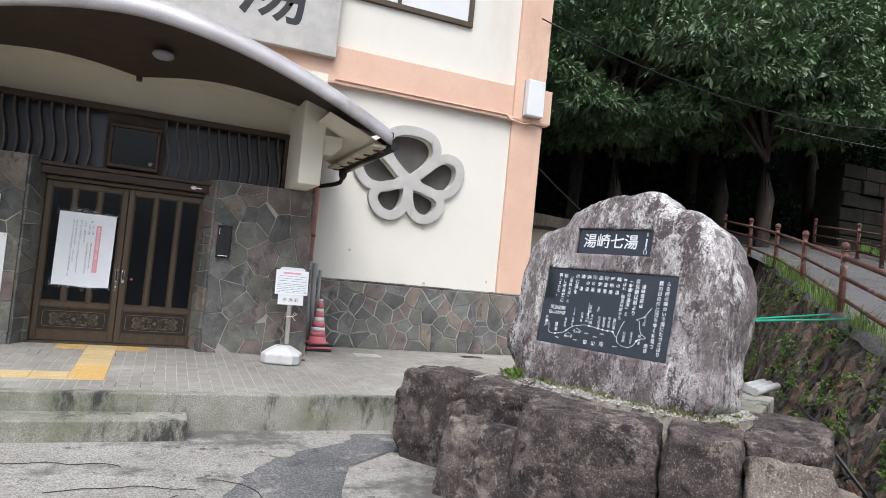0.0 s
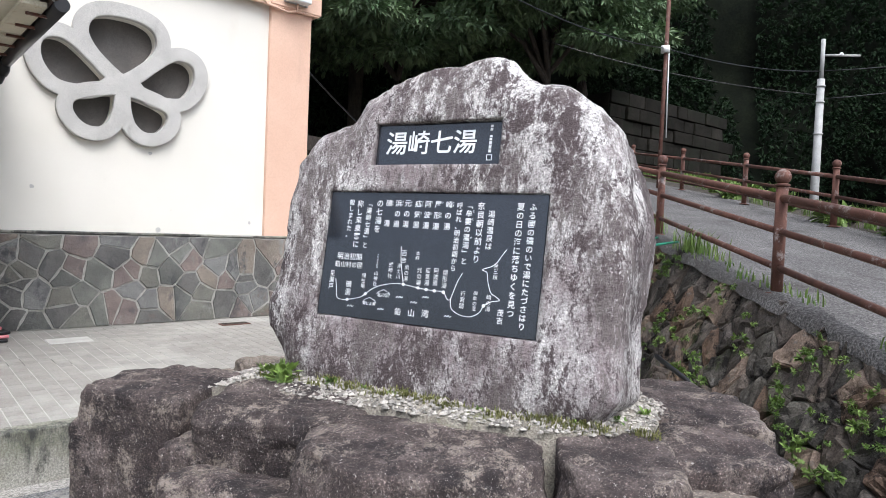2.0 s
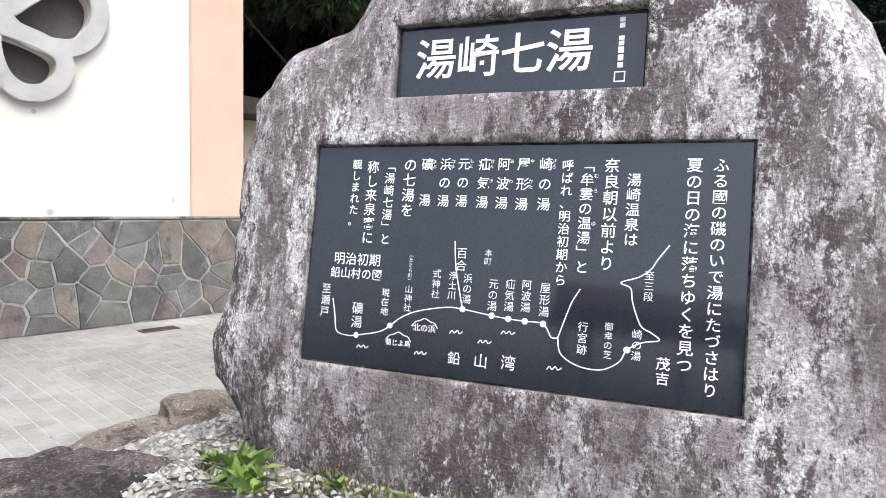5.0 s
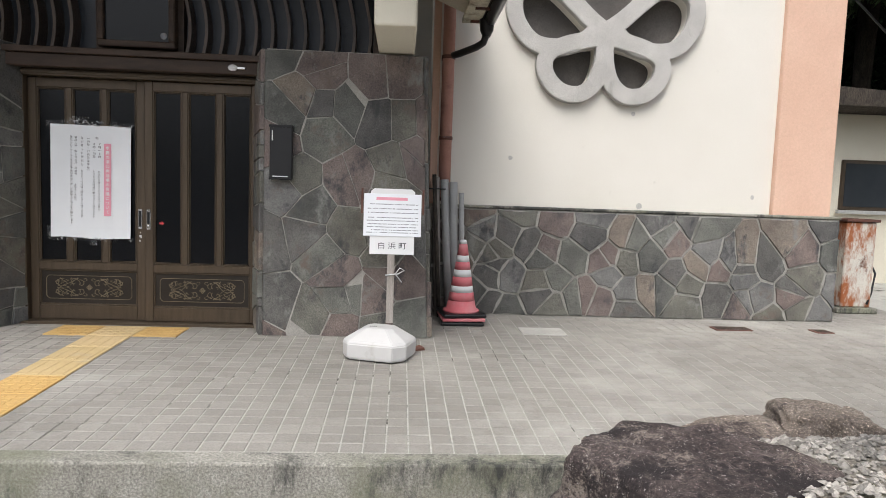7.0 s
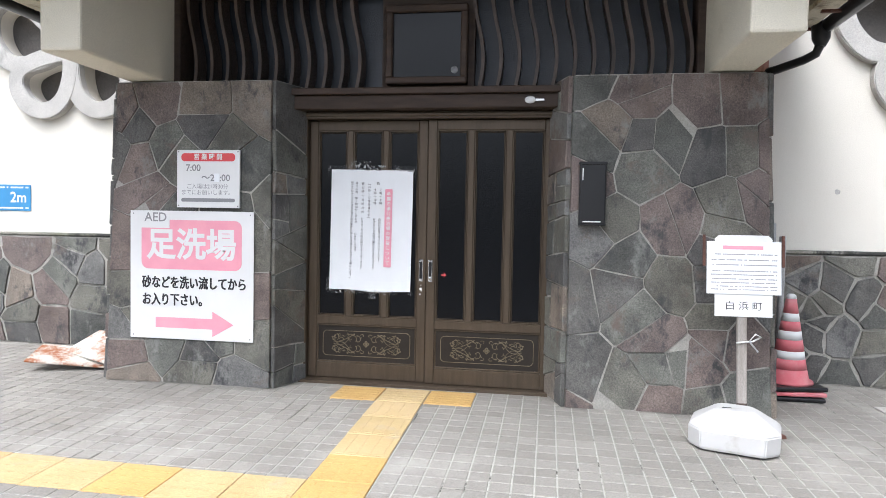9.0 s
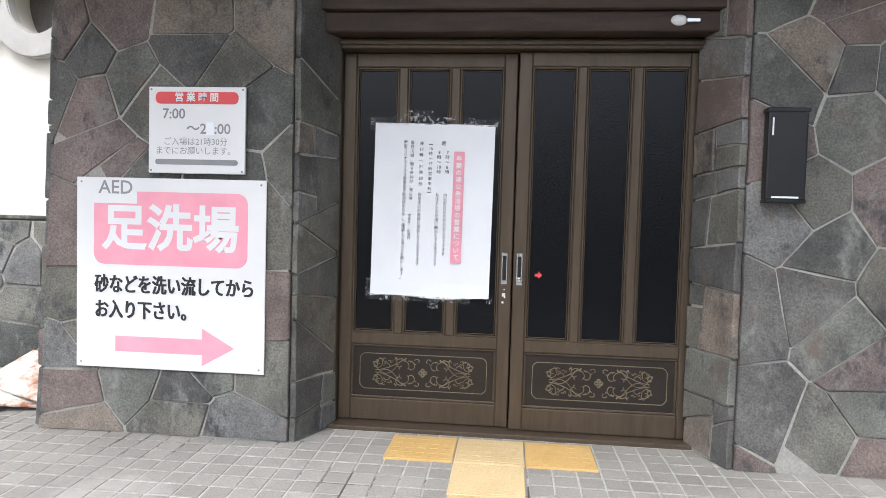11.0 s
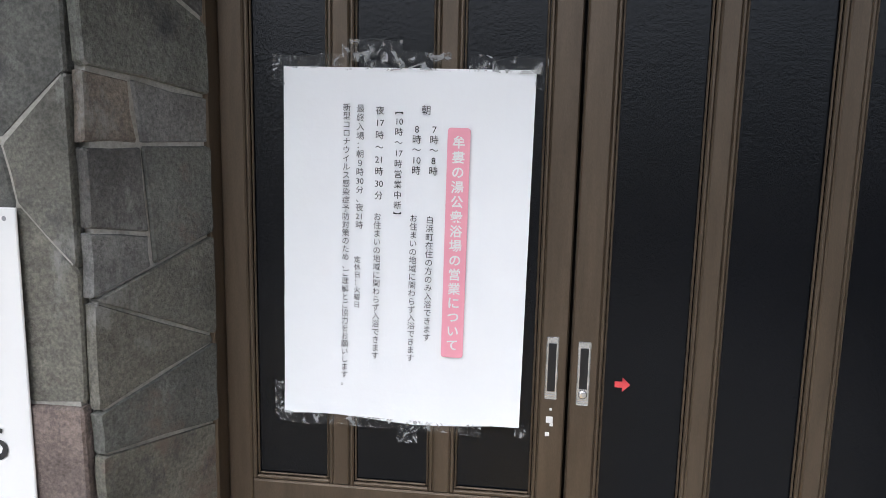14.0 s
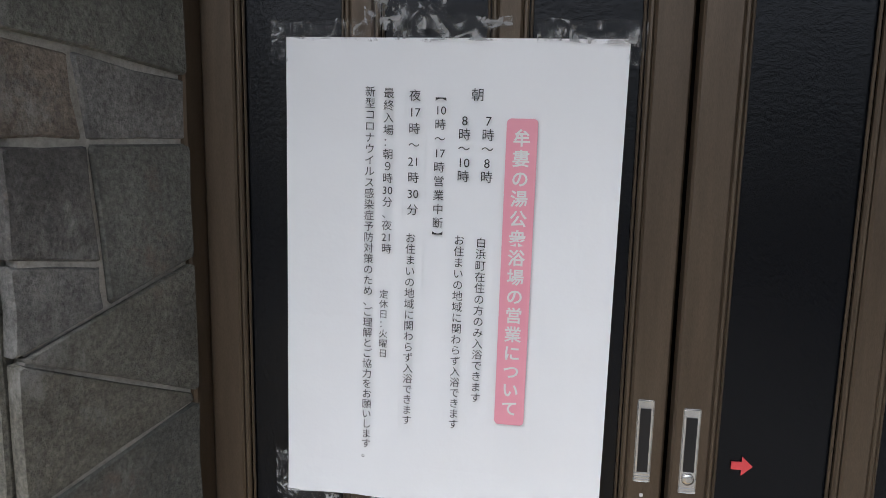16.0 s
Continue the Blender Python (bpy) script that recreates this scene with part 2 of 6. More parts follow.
M_rust = material("rusty_iron", [(0.3, (0.085, 0.036, 0.026)), (0.7, (0.165, 0.074, 0.052))], FINE, 9, 120, 0.75, 0.4, rnd=0.15,
                  stains=[((0.30, 0.26, 0.24), 6.0, 0.56, 0.64, ONE, 0.8), ((0.05, 0.022, 0.018), 4.0, 0.58, 0.72, ONE)])
M_greypipe = material("grey_pipe", [(0.3, (0.34, 0.34, 0.33)), (0.7, (0.44, 0.44, 0.43))], FINE, 6, 120, 0.6, 0.1,
                      stains=[((0.16, 0.13, 0.10), 5.0, 0.6, 0.75, ONE)])
M_pinkpipe = material("drain_pipe_paint", [(0.3, (0.40, 0.20, 0.155)), (0.7, (0.48, 0.26, 0.21))], FINE, 5, 120, 0.6, 0.1,
                      stains=[((0.14, 0.06, 0.045), 3.0, 0.6, 0.75, ONE)])
M_metalroof = material("roof_sheet", [(0.3, (0.36, 0.34, 0.34)), (0.7, (0.48, 0.46, 0.46))], FINE, 2.5, 80, 0.45, 0.1, metal=0.3,
                       stains=[((0.25, 0.22, 0.21), 2.0, 0.56, 0.75, ONE)])
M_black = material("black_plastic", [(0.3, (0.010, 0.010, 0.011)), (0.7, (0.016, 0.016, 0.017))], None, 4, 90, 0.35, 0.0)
M_plastic = material("dull_white_plastic", [(0.3, (0.52, 0.515, 0.50)), (0.7, (0.58, 0.575, 0.56))], None, 4, 90, 0.5, 0.03, stains=[((0.40, 0.38, 0.34), 6.0, 0.6, 0.8, ONE)])
M_white = material("white_paint", [(0.3, (0.68, 0.685, 0.68)), (0.7, (0.74, 0.74, 0.73))], None, 3, 90, 0.5, 0.03,
                   stains=[((0.55, 0.53, 0.49), 5.0, 0.68, 0.85, ONE)])
M_paper = material("paper", [(0.3, (0.77, 0.79, 0.81)), (0.7, (0.81, 0.83, 0.85))], None, 4, 12, 0.55, 0.12)
M_pink = material("pink_print", [(0.3, (0.74, 0.30, 0.38)), (0.7, (0.80, 0.36, 0.43))], None, 6, 60, 0.5, 0.0)
M_red = material("red_print", [(0.3, (0.62, 0.06, 0.07)), (0.7, (0.68, 0.09, 0.09))], None, 6, 60, 0.5, 0.0)
M_ink = material("ink", [(0.3, (0.02, 0.02, 0.022)), (0.7, (0.03, 0.03, 0.033))], None, 6, 60, 0.6, 0.0)
M_greyink = material("grey_ink", [(0.3, (0.22, 0.22, 0.23)), (0.7, (0.28, 0.28, 0.29))], None, 6, 60, 0.6, 0.0)
M_letter = material("white_lettering", [(0.3, (0.72, 0.73, 0.73)), (0.7, (0.80, 0.80, 0.80))], None, 12, 60, 0.6, 0.0)
M_slab = material("polished_black_granite", [(0.3, (0.018, 0.021, 0.028)), (0.7, (0.024, 0.028, 0.036))], FINE, 4, 300, 0.06, 0.0, spec=0.85)
M_conered = material("cone_red", [(0.3, (0.55, 0.12, 0.14)), (0.7, (0.62, 0.19, 0.21))], None, 9, 60, 0.55, 0.05, stains=[((0.55, 0.27, 0.27), 5.0, 0.5, 0.75, ONE)])
M_chrome = material("chrome", [(0.3, (0.55, 0.55, 0.54)), (0.7, (0.65, 0.65, 0.64))], None, 20, 90, 0.25, 0.0, metal=0.9)
M_green = material("green_cane", [(0.3, (0.02, 0.26, 0.15)), (0.7, (0.03, 0.32, 0.20))], None, 20, 90, 0.5, 0.0)
M_blue = material("blue_sign", [(0.3, (0.05, 0.22, 0.45)), (0.7, (0.06, 0.26, 0.50))], None, 8, 90, 0.5, 0.0)
M_greywood = material("weathered_timber", [(0.3, (0.26, 0.23, 0.20)), (0.7, (0.38, 0.35, 0.32))], FINE, 5, 60, 0.85, 0.4, stretch=(8, 8, 0.6))
M_tape = material("clear_tape", [(0.3, (0.35, 0.36, 0.36)), (0.7, (0.6, 0.6, 0.6))], FINE, 25, 90, 0.2, 0.9, bscale=60)
tape_nt = M_tape.node_tree
tape_mix, tape_clear = tape_nt.nodes.new("ShaderNodeMixShader"), tape_nt.nodes.new("ShaderNodeBsdfTransparent")
tape_geo = tape_nt.nodes.new("ShaderNodeNewGeometry")
tape_fac = ramp_of(tape_nt, noise_of(tape_nt, tape_geo.outputs["Position"], 22, 2, 0.4, 3.0), [(0.48, (0.03,) * 3), (0.56, (0.2,) * 3), (0.66, (0.6,) * 3)])
tape_nt.links.new(tape_fac, tape_mix.inputs[0])
tape_nt.links.new(tape_clear.outputs[0], tape_mix.inputs[1])
tape_nt.links.new(tape_nt.nodes["Principled BSDF"].outputs[0], tape_mix.inputs[2])
tape_nt.links.new(tape_mix.outputs[0], tape_nt.nodes["Material Output"].inputs[0])
M_rustsheet = material("rusted_sheet", [(0.3, (0.55, 0.53, 0.47)), (0.6, (0.62, 0.60, 0.53))], FINE, 2.5, 90, 0.6, 0.2,
                       stains=[((0.30, 0.10, 0.035), 2.6, 0.46, 0.56, (1, 1, 0.4), 0.78), ((0.12, 0.05, 0.03), 4.0, 0.60, 0.68, ONE)])
# masonry taken down to near black, so the trees' shade sits in its colour
M_oldwall = material("shade_coloured_masonry", [(0.3, (0.012, 0.011, 0.009)), (0.7, (0.034, 0.031, 0.026))], SPECK, 2, 40, 0.9, 0.6, rnd=0.35, spec=0.1,
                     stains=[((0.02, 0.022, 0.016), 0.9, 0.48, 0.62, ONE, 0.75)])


def glass_dark(name, rough=0.12, pebble=0.35, tint=(0.012, 0.015, 0.020), spec=0.55):
    """Dark obscured glass: a glossy pane with the room behind it unlit."""
    m = material(name, [(0.3, tint), (0.7, tuple(c * 1.5 for c in tint))], None, 2, 110, rough, pebble, spec=spec)
    return m


M_glass = glass_dark("obscured_glass", 0.07, 0.14, (0.003, 0.0036, 0.005), 0.23)
M_pebbleglass = glass_dark("pebbled_glass", 0.08, 0.35, (0.015, 0.019, 0.026))
M_window = glass_dark("window_glass", 0.04, 0.0, (0.03, 0.035, 0.04))


# ---- building blocks ----
def mesh_of(name, bm, mat):
    me = bpy.data.meshes.new(name)
    bm.to_mesh(me)
    bm.free()
    for m in (mat if isinstance(mat, (list, tuple)) else [mat]):
        me.materials.append(m)
    return me


def thing(name, label="", category="", at=None, group="", kind=""):
    ob = new(name)
    ob.empty_display_size = 0.1
    if at is not None:
        ob.matrix_world = at
    return tagged(ob, label, category, group, kind)


def solo(name, bm, mat, label="", category="", at=None, group="", kind="", smooth=False):
    ob = new(name, mesh_of(name, bm, mat))
    if at is not None:
        ob.matrix_world = at
    if smooth:
        ob.data.shade_smooth()
    return tagged(ob, label, category, group, kind)


def part(name, bm, material, parent, label="", at=None, smooth=False):
    """Links a bmesh as one mesh object under a thing or part; at is the pose in the parent's own space."""
    ob = new(name, bm if isinstance(bm, bpy.types.Mesh) else mesh_of(name, bm, material))
    ob.parent = parent
    if at is not None:
        ob.matrix_basis = at
    if smooth:
        ob.data.shade_smooth()
    return tagged(ob, label)


def box(x0, x1, y0, y1, z0, z1, bevel=0.0, seg=1, into=None):
    bm = into or bmesh.new()
    b2 = bmesh.new() if bevel and into else bm
    r = bmesh.ops.create_cube(b2, size=1)
    bmesh.ops.transform(b2, matrix=Matrix.LocRotScale(((x0 + x1) / 2, (y0 + y1) / 2, (z0 + z1) / 2), None, (x1 - x0, y1 - y0, z1 - z0)), verts=r["verts"])
    if bevel:
        bmesh.ops.bevel(b2, geom=b2.edges[:], offset=bevel, segments=seg, affect="EDGES", profile=0.5)
        if into:
            tmp = bpy.data.meshes.new("tmp")
            b2.to_mesh(tmp), b2.free()
            bm.from_mesh(tmp)
            bpy.data.meshes.remove(tmp)
    return bm


def prism(points, y0, y1, bevel=0.0):
    """A polygon in x and z, thick from y0 to y1."""
    bm = bmesh.new()
    f = bm.faces.new([bm.verts.new((x, y0, z)) for x, z in points])
    r = bmesh.ops.extrude_face_region(bm, geom=[f])
    bmesh.ops.translate(bm, vec=(0, y1 - y0, 0), verts=[v for v in r["geom"] if isinstance(v, bmesh.types.BMVert)])
    if bevel:
        bmesh.ops.bevel(bm, geom=bm.edges[:], offset=bevel, segments=1, affect="EDGES")
    bmesh.ops.recalc_face_normals(bm, faces=bm.faces[:])
    return bm


def tube(path, radius, sides=10, taper=1.0, caps=True, into=None):
    """A round bar along a path of points."""
    bm = into or bmesh.new()
    pts = [Vector(p) for p in path]
    rings = []
    for i, p in enumerate(pts):
        d = (pts[min(i + 1, len(pts) - 1)] - pts[max(i - 1, 0)]).normalized()
        a = d.cross(Vector((0, 0, 1)))
        a = (a if a.length > 1e-3 else Vector((1, 0, 0))).normalized()
        b = d.cross(a)
        r = radius * (1 + (taper - 1) * i / max(1, len(pts) - 1))
        rings.append([bm.verts.new(p + r * (a * math.cos(w) + b * math.sin(w))) for w in (2 * math.pi * k / sides for k in range(sides))])
    for r0, r1 in zip(rings, rings[1:]):
        for k in range(sides):
            bm.faces.new((r0[k], r0[(k + 1) % sides], r1[(k + 1) % sides], r1[k])).smooth = True
    if caps:
        bm.faces.new(rings[0][::-1]), bm.faces.new(rings[-1])
    return bm


def lathe(profile, sides=24, into=None):
    """A turned shape about z from (radius, height) pairs."""
    bm = into or bmesh.new()
    rings = [[bm.verts.new((r * math.cos(2 * math.pi * k / sides), r * math.sin(2 * math.pi * k / sides), z)) for k in range(sides)] for r, z in profile]
    for r0, r1 in zip(rings, rings[1:]):
        for k in range(sides):
            bm.faces.new((r0[k], r0[(k + 1) % sides], r1[(k + 1) % sides], r1[k])).smooth = True
    bm.faces.new(rings[0][::-1]), bm.faces.new(rings[-1])
    return bm


def ribbon(points, width, depth, into=None, closed=False):
    """A flat strip drawn along points in x and z, on the plane y = 0, thick towards -y."""
    bm = into or bmesh.new()
    n = len(points)
    rows = []
    for i in range(n):
        a = Vector(points[(i - 1) % n] if closed else points[max(i - 1, 0)])
        b = Vector(points[(i + 1) % n] if closed else points[min(i + 1, n - 1)])
        d = (b - a).normalized()
        s = Vector((-d.y, d.x)) * width / 2
        p = Vector(points[i])
        rows.append([bm.verts.new((q.x, y, q.y)) for q, y in ((p + s, 0), (p + s, -depth), (p - s, -depth), (p - s, 0))])
    for r0, r1 in zip(rows, rows[1:] + (rows[:1] if closed else [])):
        for k in range(3):
            bm.faces.new((r0[k], r0[k + 1], r1[k + 1], r1[k]))
    bmesh.ops.recalc_face_normals(bm, faces=bm.faces[:])
    return bm


def lettering(body, size, mat, parent, x, z, y=-0.002, vertical=False, line=1.0, align="CENTER", bold=0.0, name="lettering", label=""):
    """Writing on the plane y of its sign, centred at x with its top at z (vertical) or its middle at z."""
    cu = bpy.data.curves.new("text", "FONT")
    cu.body = "\n".join(body) if vertical else body
    cu.size, cu.align_x, cu.space_line, cu.offset = size, align, line, bold
    cu.align_y = "TOP" if vertical else "CENTER"
    cu.resolution_u = 3
    tmp = bpy.data.objects.new("text", cu)
    me = bpy.data.meshes.new_from_object(tmp)
    bpy.data.objects.remove(tmp)
    me.name = name
    me.materials.clear()
    me.materials.append(mat)
    ob = new(name, me)
    ob.parent = parent
    ob.matrix_basis = pose(x, y, z, 90, 0, 0)
    return tagged(ob, label)


def bars(cols, z0, z1, width, mat, parent, y=-0.002, rnd=None, vertical=True):
    """Unreadable small writing as rows of short bars."""
    rnd = rnd or random.Random(3)
    bm = bmesh.new()
    for c in cols:
        z = z1
        while z > z0:
            step = width * rnd.uniform(0.7, 1.1)
            if rnd.random() > 0.12:
                if vertical:
                    box(c - width * 0.35, c + width * 0.35, y - 0.0006, y, z - step * 0.8, z, into=bm)
                else:
                    box(z - step * 0.8, z, y - 0.0006, y, c - width * 0.35, c + width * 0.35, into=bm)
            z -= step
    return part("lettering", bm, mat, parent)


def cut(body, cutters):
    """Cuts the closed meshes out of body and returns the finished mesh."""
    obs = []
    ob = new("body", body)
    for me in cutters:
        c = new("cutter", me)
        obs.append(c)
        mod = ob.modifiers.new("cut", "BOOLEAN")
        mod.operation, mod.solver, mod.object = "DIFFERENCE", "EXACT", c
    dg = bpy.context.evaluated_depsgraph_get()
    dg.update()
    me = bpy.data.meshes.new_from_object(ob.evaluated_get(dg))
    for o in obs + [ob]:
        bpy.data.objects.remove(o)
    return me


def voronoi(w, h, size, seed, jitter=0.48):
    """Cells of an irregular paving over a rectangle, as polygons."""
    rnd = random.Random(seed)
    nx, nz = max(1, round(w / size)), max(1, round(h / size))
    pts = []
    for i in range(nx):
        for j in range(nz):
            if rnd.random() < 0.16:
                continue
            pts.append(((i + 0.5 + (0.25 if j % 2 else -0.25) + rnd.uniform(-jitter, jitter)) * w / nx, (j + 0.5 + rnd.uniform(-jitter, jitter)) * h / nz))
    cells = []
    for i, (px, pz) in enumerate(pts):
        poly = [(0, 0), (w, 0), (w, h), (0, h)]
        for j, (qx, qz) in enumerate(pts):
            if i == j or abs(qx - px) + abs(qz - pz) > 5 * size:
                continue
            mx, mz, dx, dz = (px + qx) / 2, (pz + qz) / 2, qx - px, qz - pz
            res = []
            for k in range(len(poly)):
                a, b = poly[k], poly[(k + 1) % len(poly)]
                da, db = (a[0] - mx) * dx + (a[1] - mz) * dz, (b[0] - mx) * dx + (b[1] - mz) * dz
                if da <= 0:
                    res.append(a)
                if da * db < 0:
                    t = da / (da - db)
                    res.append((a[0] + t * (b[0] - a[0]), a[1] + t * (b[1] - a[1])))
            poly = res
            if len(poly) < 3:
                break
        if len(poly) >= 3:
            cells.append(poly)
    return cells


def crazy_paving(w, h, size, seed, lap=0.004):
    """Angular stones cut to fit one another, as polygons over a rectangle."""
    rnd = random.Random(seed)
    todo, cells = [[(-lap, 0), (w + lap, 0), (w + lap, h), (-lap, h)]], []
    while todo:
        poly = todo.pop()
        area = abs(sum(poly[k - 1][0] * poly[k][1] - poly[k][0] * poly[k - 1][1] for k in range(len(poly)))) / 2
        xs, zs = [p[0] for p in poly], [p[1] for p in poly]
        wide, tall = max(xs) - min(xs), max(zs) - min(zs)
        if area < size * size * rnd.choice((0.5, 0.9, 1.5, 2.4)) and max(wide, tall) < 1.9 * min(wide, tall) or area < 0.4 * size * size:
            cells.append(poly)
            continue
        turn = (0 if wide > tall * rnd.uniform(0.95, 1.08) else 90) + rnd.choice((rnd.gauss(0, 8), rnd.gauss(0, 19)))
        nx, nz = math.cos(radians(turn)), math.sin(radians(turn))
        mx, mz = sum(xs) / len(xs) + rnd.uniform(-0.16, 0.16) * wide, sum(zs) / len(zs) + rnd.uniform(-0.16, 0.16) * tall
        one, two = [], []
        for k in range(len(poly)):
            a, b = poly[k], poly[(k + 1) % len(poly)]
            da, db = (a[0] - mx) * nx + (a[1] - mz) * nz, (b[0] - mx) * nx + (b[1] - mz) * nz
            (one if da <= 0 else two).append(a)
            if da * db < 0:
                t = da / (da - db)
                q = (a[0] + t * (b[0] - a[0]), a[1] + t * (b[1] - a[1]))
                one.append(q), two.append(q)
        todo += [p for p in (one, two) if len(p) > 2]
    return cells


def shrink(poly, gap, rnd, wob=0.0):
    """Draws a cell in by half a joint, and chips its corners."""
    n = len(poly)
    cx, cz = sum(p[0] for p in poly) / n, sum(p[1] for p in poly) / n
    out = []
    for k in range(n):
        a, b = poly[k], poly[(k + 1) % n]
        if math.hypot(b[0] - a[0], b[1] - a[1]) < 0.012:
            continue
        for t in (0.025, 0.5, 0.975):
            x, z = a[0] + t * (b[0] - a[0]), a[1] + t * (b[1] - a[1])
            d = math.hypot(x - cx, z - cz) or 1
            s = gap + rnd.uniform(0, wob)
            out.append((x + (cx - x) / d * s, z + (cz - z) / d * s))
    return out


def stone_piece(poly, thick, rnd, round_=0.006, dome=0.0):
    """One facing stone, its face towards -y, its back at y = 0, about its own middle."""
    n = len(poly)
    cx, cz = sum(p[0] for p in poly) / n, sum(p[1] for p in poly) / n
    bm = bmesh.new()
    tx, tz = rnd.uniform(-0.02, 0.02), rnd.uniform(-0.02, 0.02)

    def ring(s, y):
        return [bm.verts.new(((x - cx) * s, y + tx * (x - cx) + tz * (z - cz), (z - cz) * s)) for x, z in poly]
    r = max(math.hypot(x - cx, z - cz) for x, z in poly)
    rings = [ring(1, 0), ring(1, -thick + round_), ring(1 - round_ / r, -thick)]
    if dome:
        rings[1:] = [ring(1, -thick * 0.3), ring(0.9, -thick * 0.75), ring(0.62, -thick - dome * rnd.uniform(0.5, 1.2))]
    for r0, r1 in zip(rings, rings[1:]):
        for k in range(n):
            bm.faces.new((r0[k], r0[(k + 1) % n], r1[(k + 1) % n], r1[k]))
    bm.faces.new(rings[-1])
    bmesh.ops.recalc_face_normals(bm, faces=bm.faces[:])
    return bm, cx, cz


def rubble_piece(poly, thick, seed):
    """One rough field stone, its broken face towards -y, about its own middle."""
    rnd = random.Random(seed)
    n = len(poly)
    cx, cz = sum(p[0] for p in poly) / n, sum(p[1] for p in poly) / n
    bm = bmesh.new()
    tx, tz, off = rnd.uniform(-0.16, 0.16), rnd.uniform(-0.16, 0.16), Vector((rnd.uniform(0, 90), 0, 0))
    rings = []
    for s, y in ((1, 0.05), (1.0, -thick * 0.35), (0.9, -thick * 0.8), (0.68, -thick), (0.40, -thick * 1.08), (0.14, -thick * 1.1)):
        ring = []
        for x, z in poly:
            q = Vector(((x - cx) * s, y, (z - cz) * s))
            k = q * 13 + off
            q += Vector((noise.noise(k), 1.3 * noise.noise(k + Vector((7, 0, 0))) + 0.9 * noise.noise(k * 2.3), noise.noise(k + Vector((0, 9, 0))))) * 0.026 * (0.4 if y > 0 else 1)
            q.y += tx * q.x + tz * q.z
            ring.append(bm.verts.new(q))
        rings.append(ring)
    for r0, r1 in zip(rings, rings[1:]):
        for k in range(n):
            bm.faces.new((r0[k], r0[(k + 1) % n], r1[(k + 1) % n], r1[k]))
    bm.faces.new(rings[-1])
    bmesh.ops.recalc_face_normals(bm, faces=bm.faces[:])
    return bm, cx, cz


def boulder(size, seed, cuts=9, n=30):
    """A quarried boulder of that size about its middle: a block with broken flats, worn edges and a pitted skin."""
    rnd = random.Random(seed)
    bm = bmesh.new()
    bmesh.ops.create_cube(bm, size=2)
    bmesh.ops.subdivide_edges(bm, edges=bm.edges[:], cuts=n, use_grid_fill=True)
    flats = []
    for _ in range(cuts):
        d = Vector((rnd.uniform(-1, 1), rnd.uniform(-1, 1), rnd.uniform(-0.6, 1.0))).normalized()
        flats.append((d, rnd.uniform(1.16, 1.46)))
    off = Vector((rnd.uniform(0, 50), rnd.uniform(0, 50), 0))
    shear, taper, half = rnd.uniform(-0.10, 0.10), rnd.uniform(0.0, 0.08), Vector(size) * 0.505
    for v in bm.verts:
        c = v.co.copy()
        p = c * ((abs(c.x) ** 18 + abs(c.y) ** 18 + abs(c.z) ** 18) ** (-1 / 18))
        for d, lim in flats:
            e = p.dot(d) - lim
            if e > 0:
                p -= d * e
        out = (p + Vector((0, 0, 0.001))).normalized()
        k = 1 - taper * max(0, p.z)
        q = Vector(((p.x * k + shear * p.z) * half.x, p.y * k * half.y, p.z * half.z))
        w = q + off
        pit = 0.014 * noise.noise(w * 3.2) + 0.014 * noise.noise(w * 8) + 0.011 * noise.noise(w * 19) + 0.006 * noise.noise(w * 42)
        ridge = -0.016 * max(0, 0.12 - abs(noise.noise(w * 4.1 + Vector((0, 0, 5))))) / 0.12
        v.co = q + out * (pit + ridge)
    for f in bm.faces:
        f.smooth = True
    return bm


def leaf_mesh(name, mat, at, dirs, sizes, per=7, seed=1, width=0.26, droop=0.5, spread=1.0):
    """Sprays of pointed leaves at many places, joined into one mesh. at, dirs: n x 3; sizes: n."""
    rng = np.random.default_rng(seed)
    n = len(at) * per
    p = np.repeat(at, per, 0)
    d = np.repeat(dirs, per, 0) + rng.normal(0, 0.55 * spread, (n, 3))
    d[:, 2] -= droop * rng.uniform(0, 1, n)
    d /= np.linalg.norm(d, axis=1, keepdims=True) + 1e-9
    s = (np.repeat(sizes, per) * rng.uniform(0.65, 1.2, n))[:, None]
    side = np.cross(d, rng.normal(0, 0.4, (n, 3)) + np.array([0, 0, 1.0]))
    side /= np.linalg.norm(side, axis=1, keepdims=True) + 1e-9
    up = np.cross(side, d)
    base = p + d * s * 0.12
    mid = p + d * s * 0.55
    tip = p + d * s - up * s * 0.12
    v = np.stack([base, mid + side * s * width / 2 + up * s * 0.03, tip, mid - side * s * width / 2 + up * s * 0.03], 1).reshape(-1, 3)
    q = np.arange(n)[:, None] * 4
    tris = np.concatenate([q + [0, 1, 2], q + [0, 2, 3]], 1).reshape(-1, 3)
    me = bpy.data.meshes.new(name)
    me.vertices.add(len(v)), me.loops.add(tris.size), me.polygons.add(len(tris))
    me.vertices.foreach_set("co", v.ravel())
    me.loops.foreach_set("vertex_index", tris.ravel())
    me.polygons.foreach_set("loop_start", np.arange(0, tris.size, 3))
    me.update(calc_edges=True)
    me.materials.append(mat)
    return me


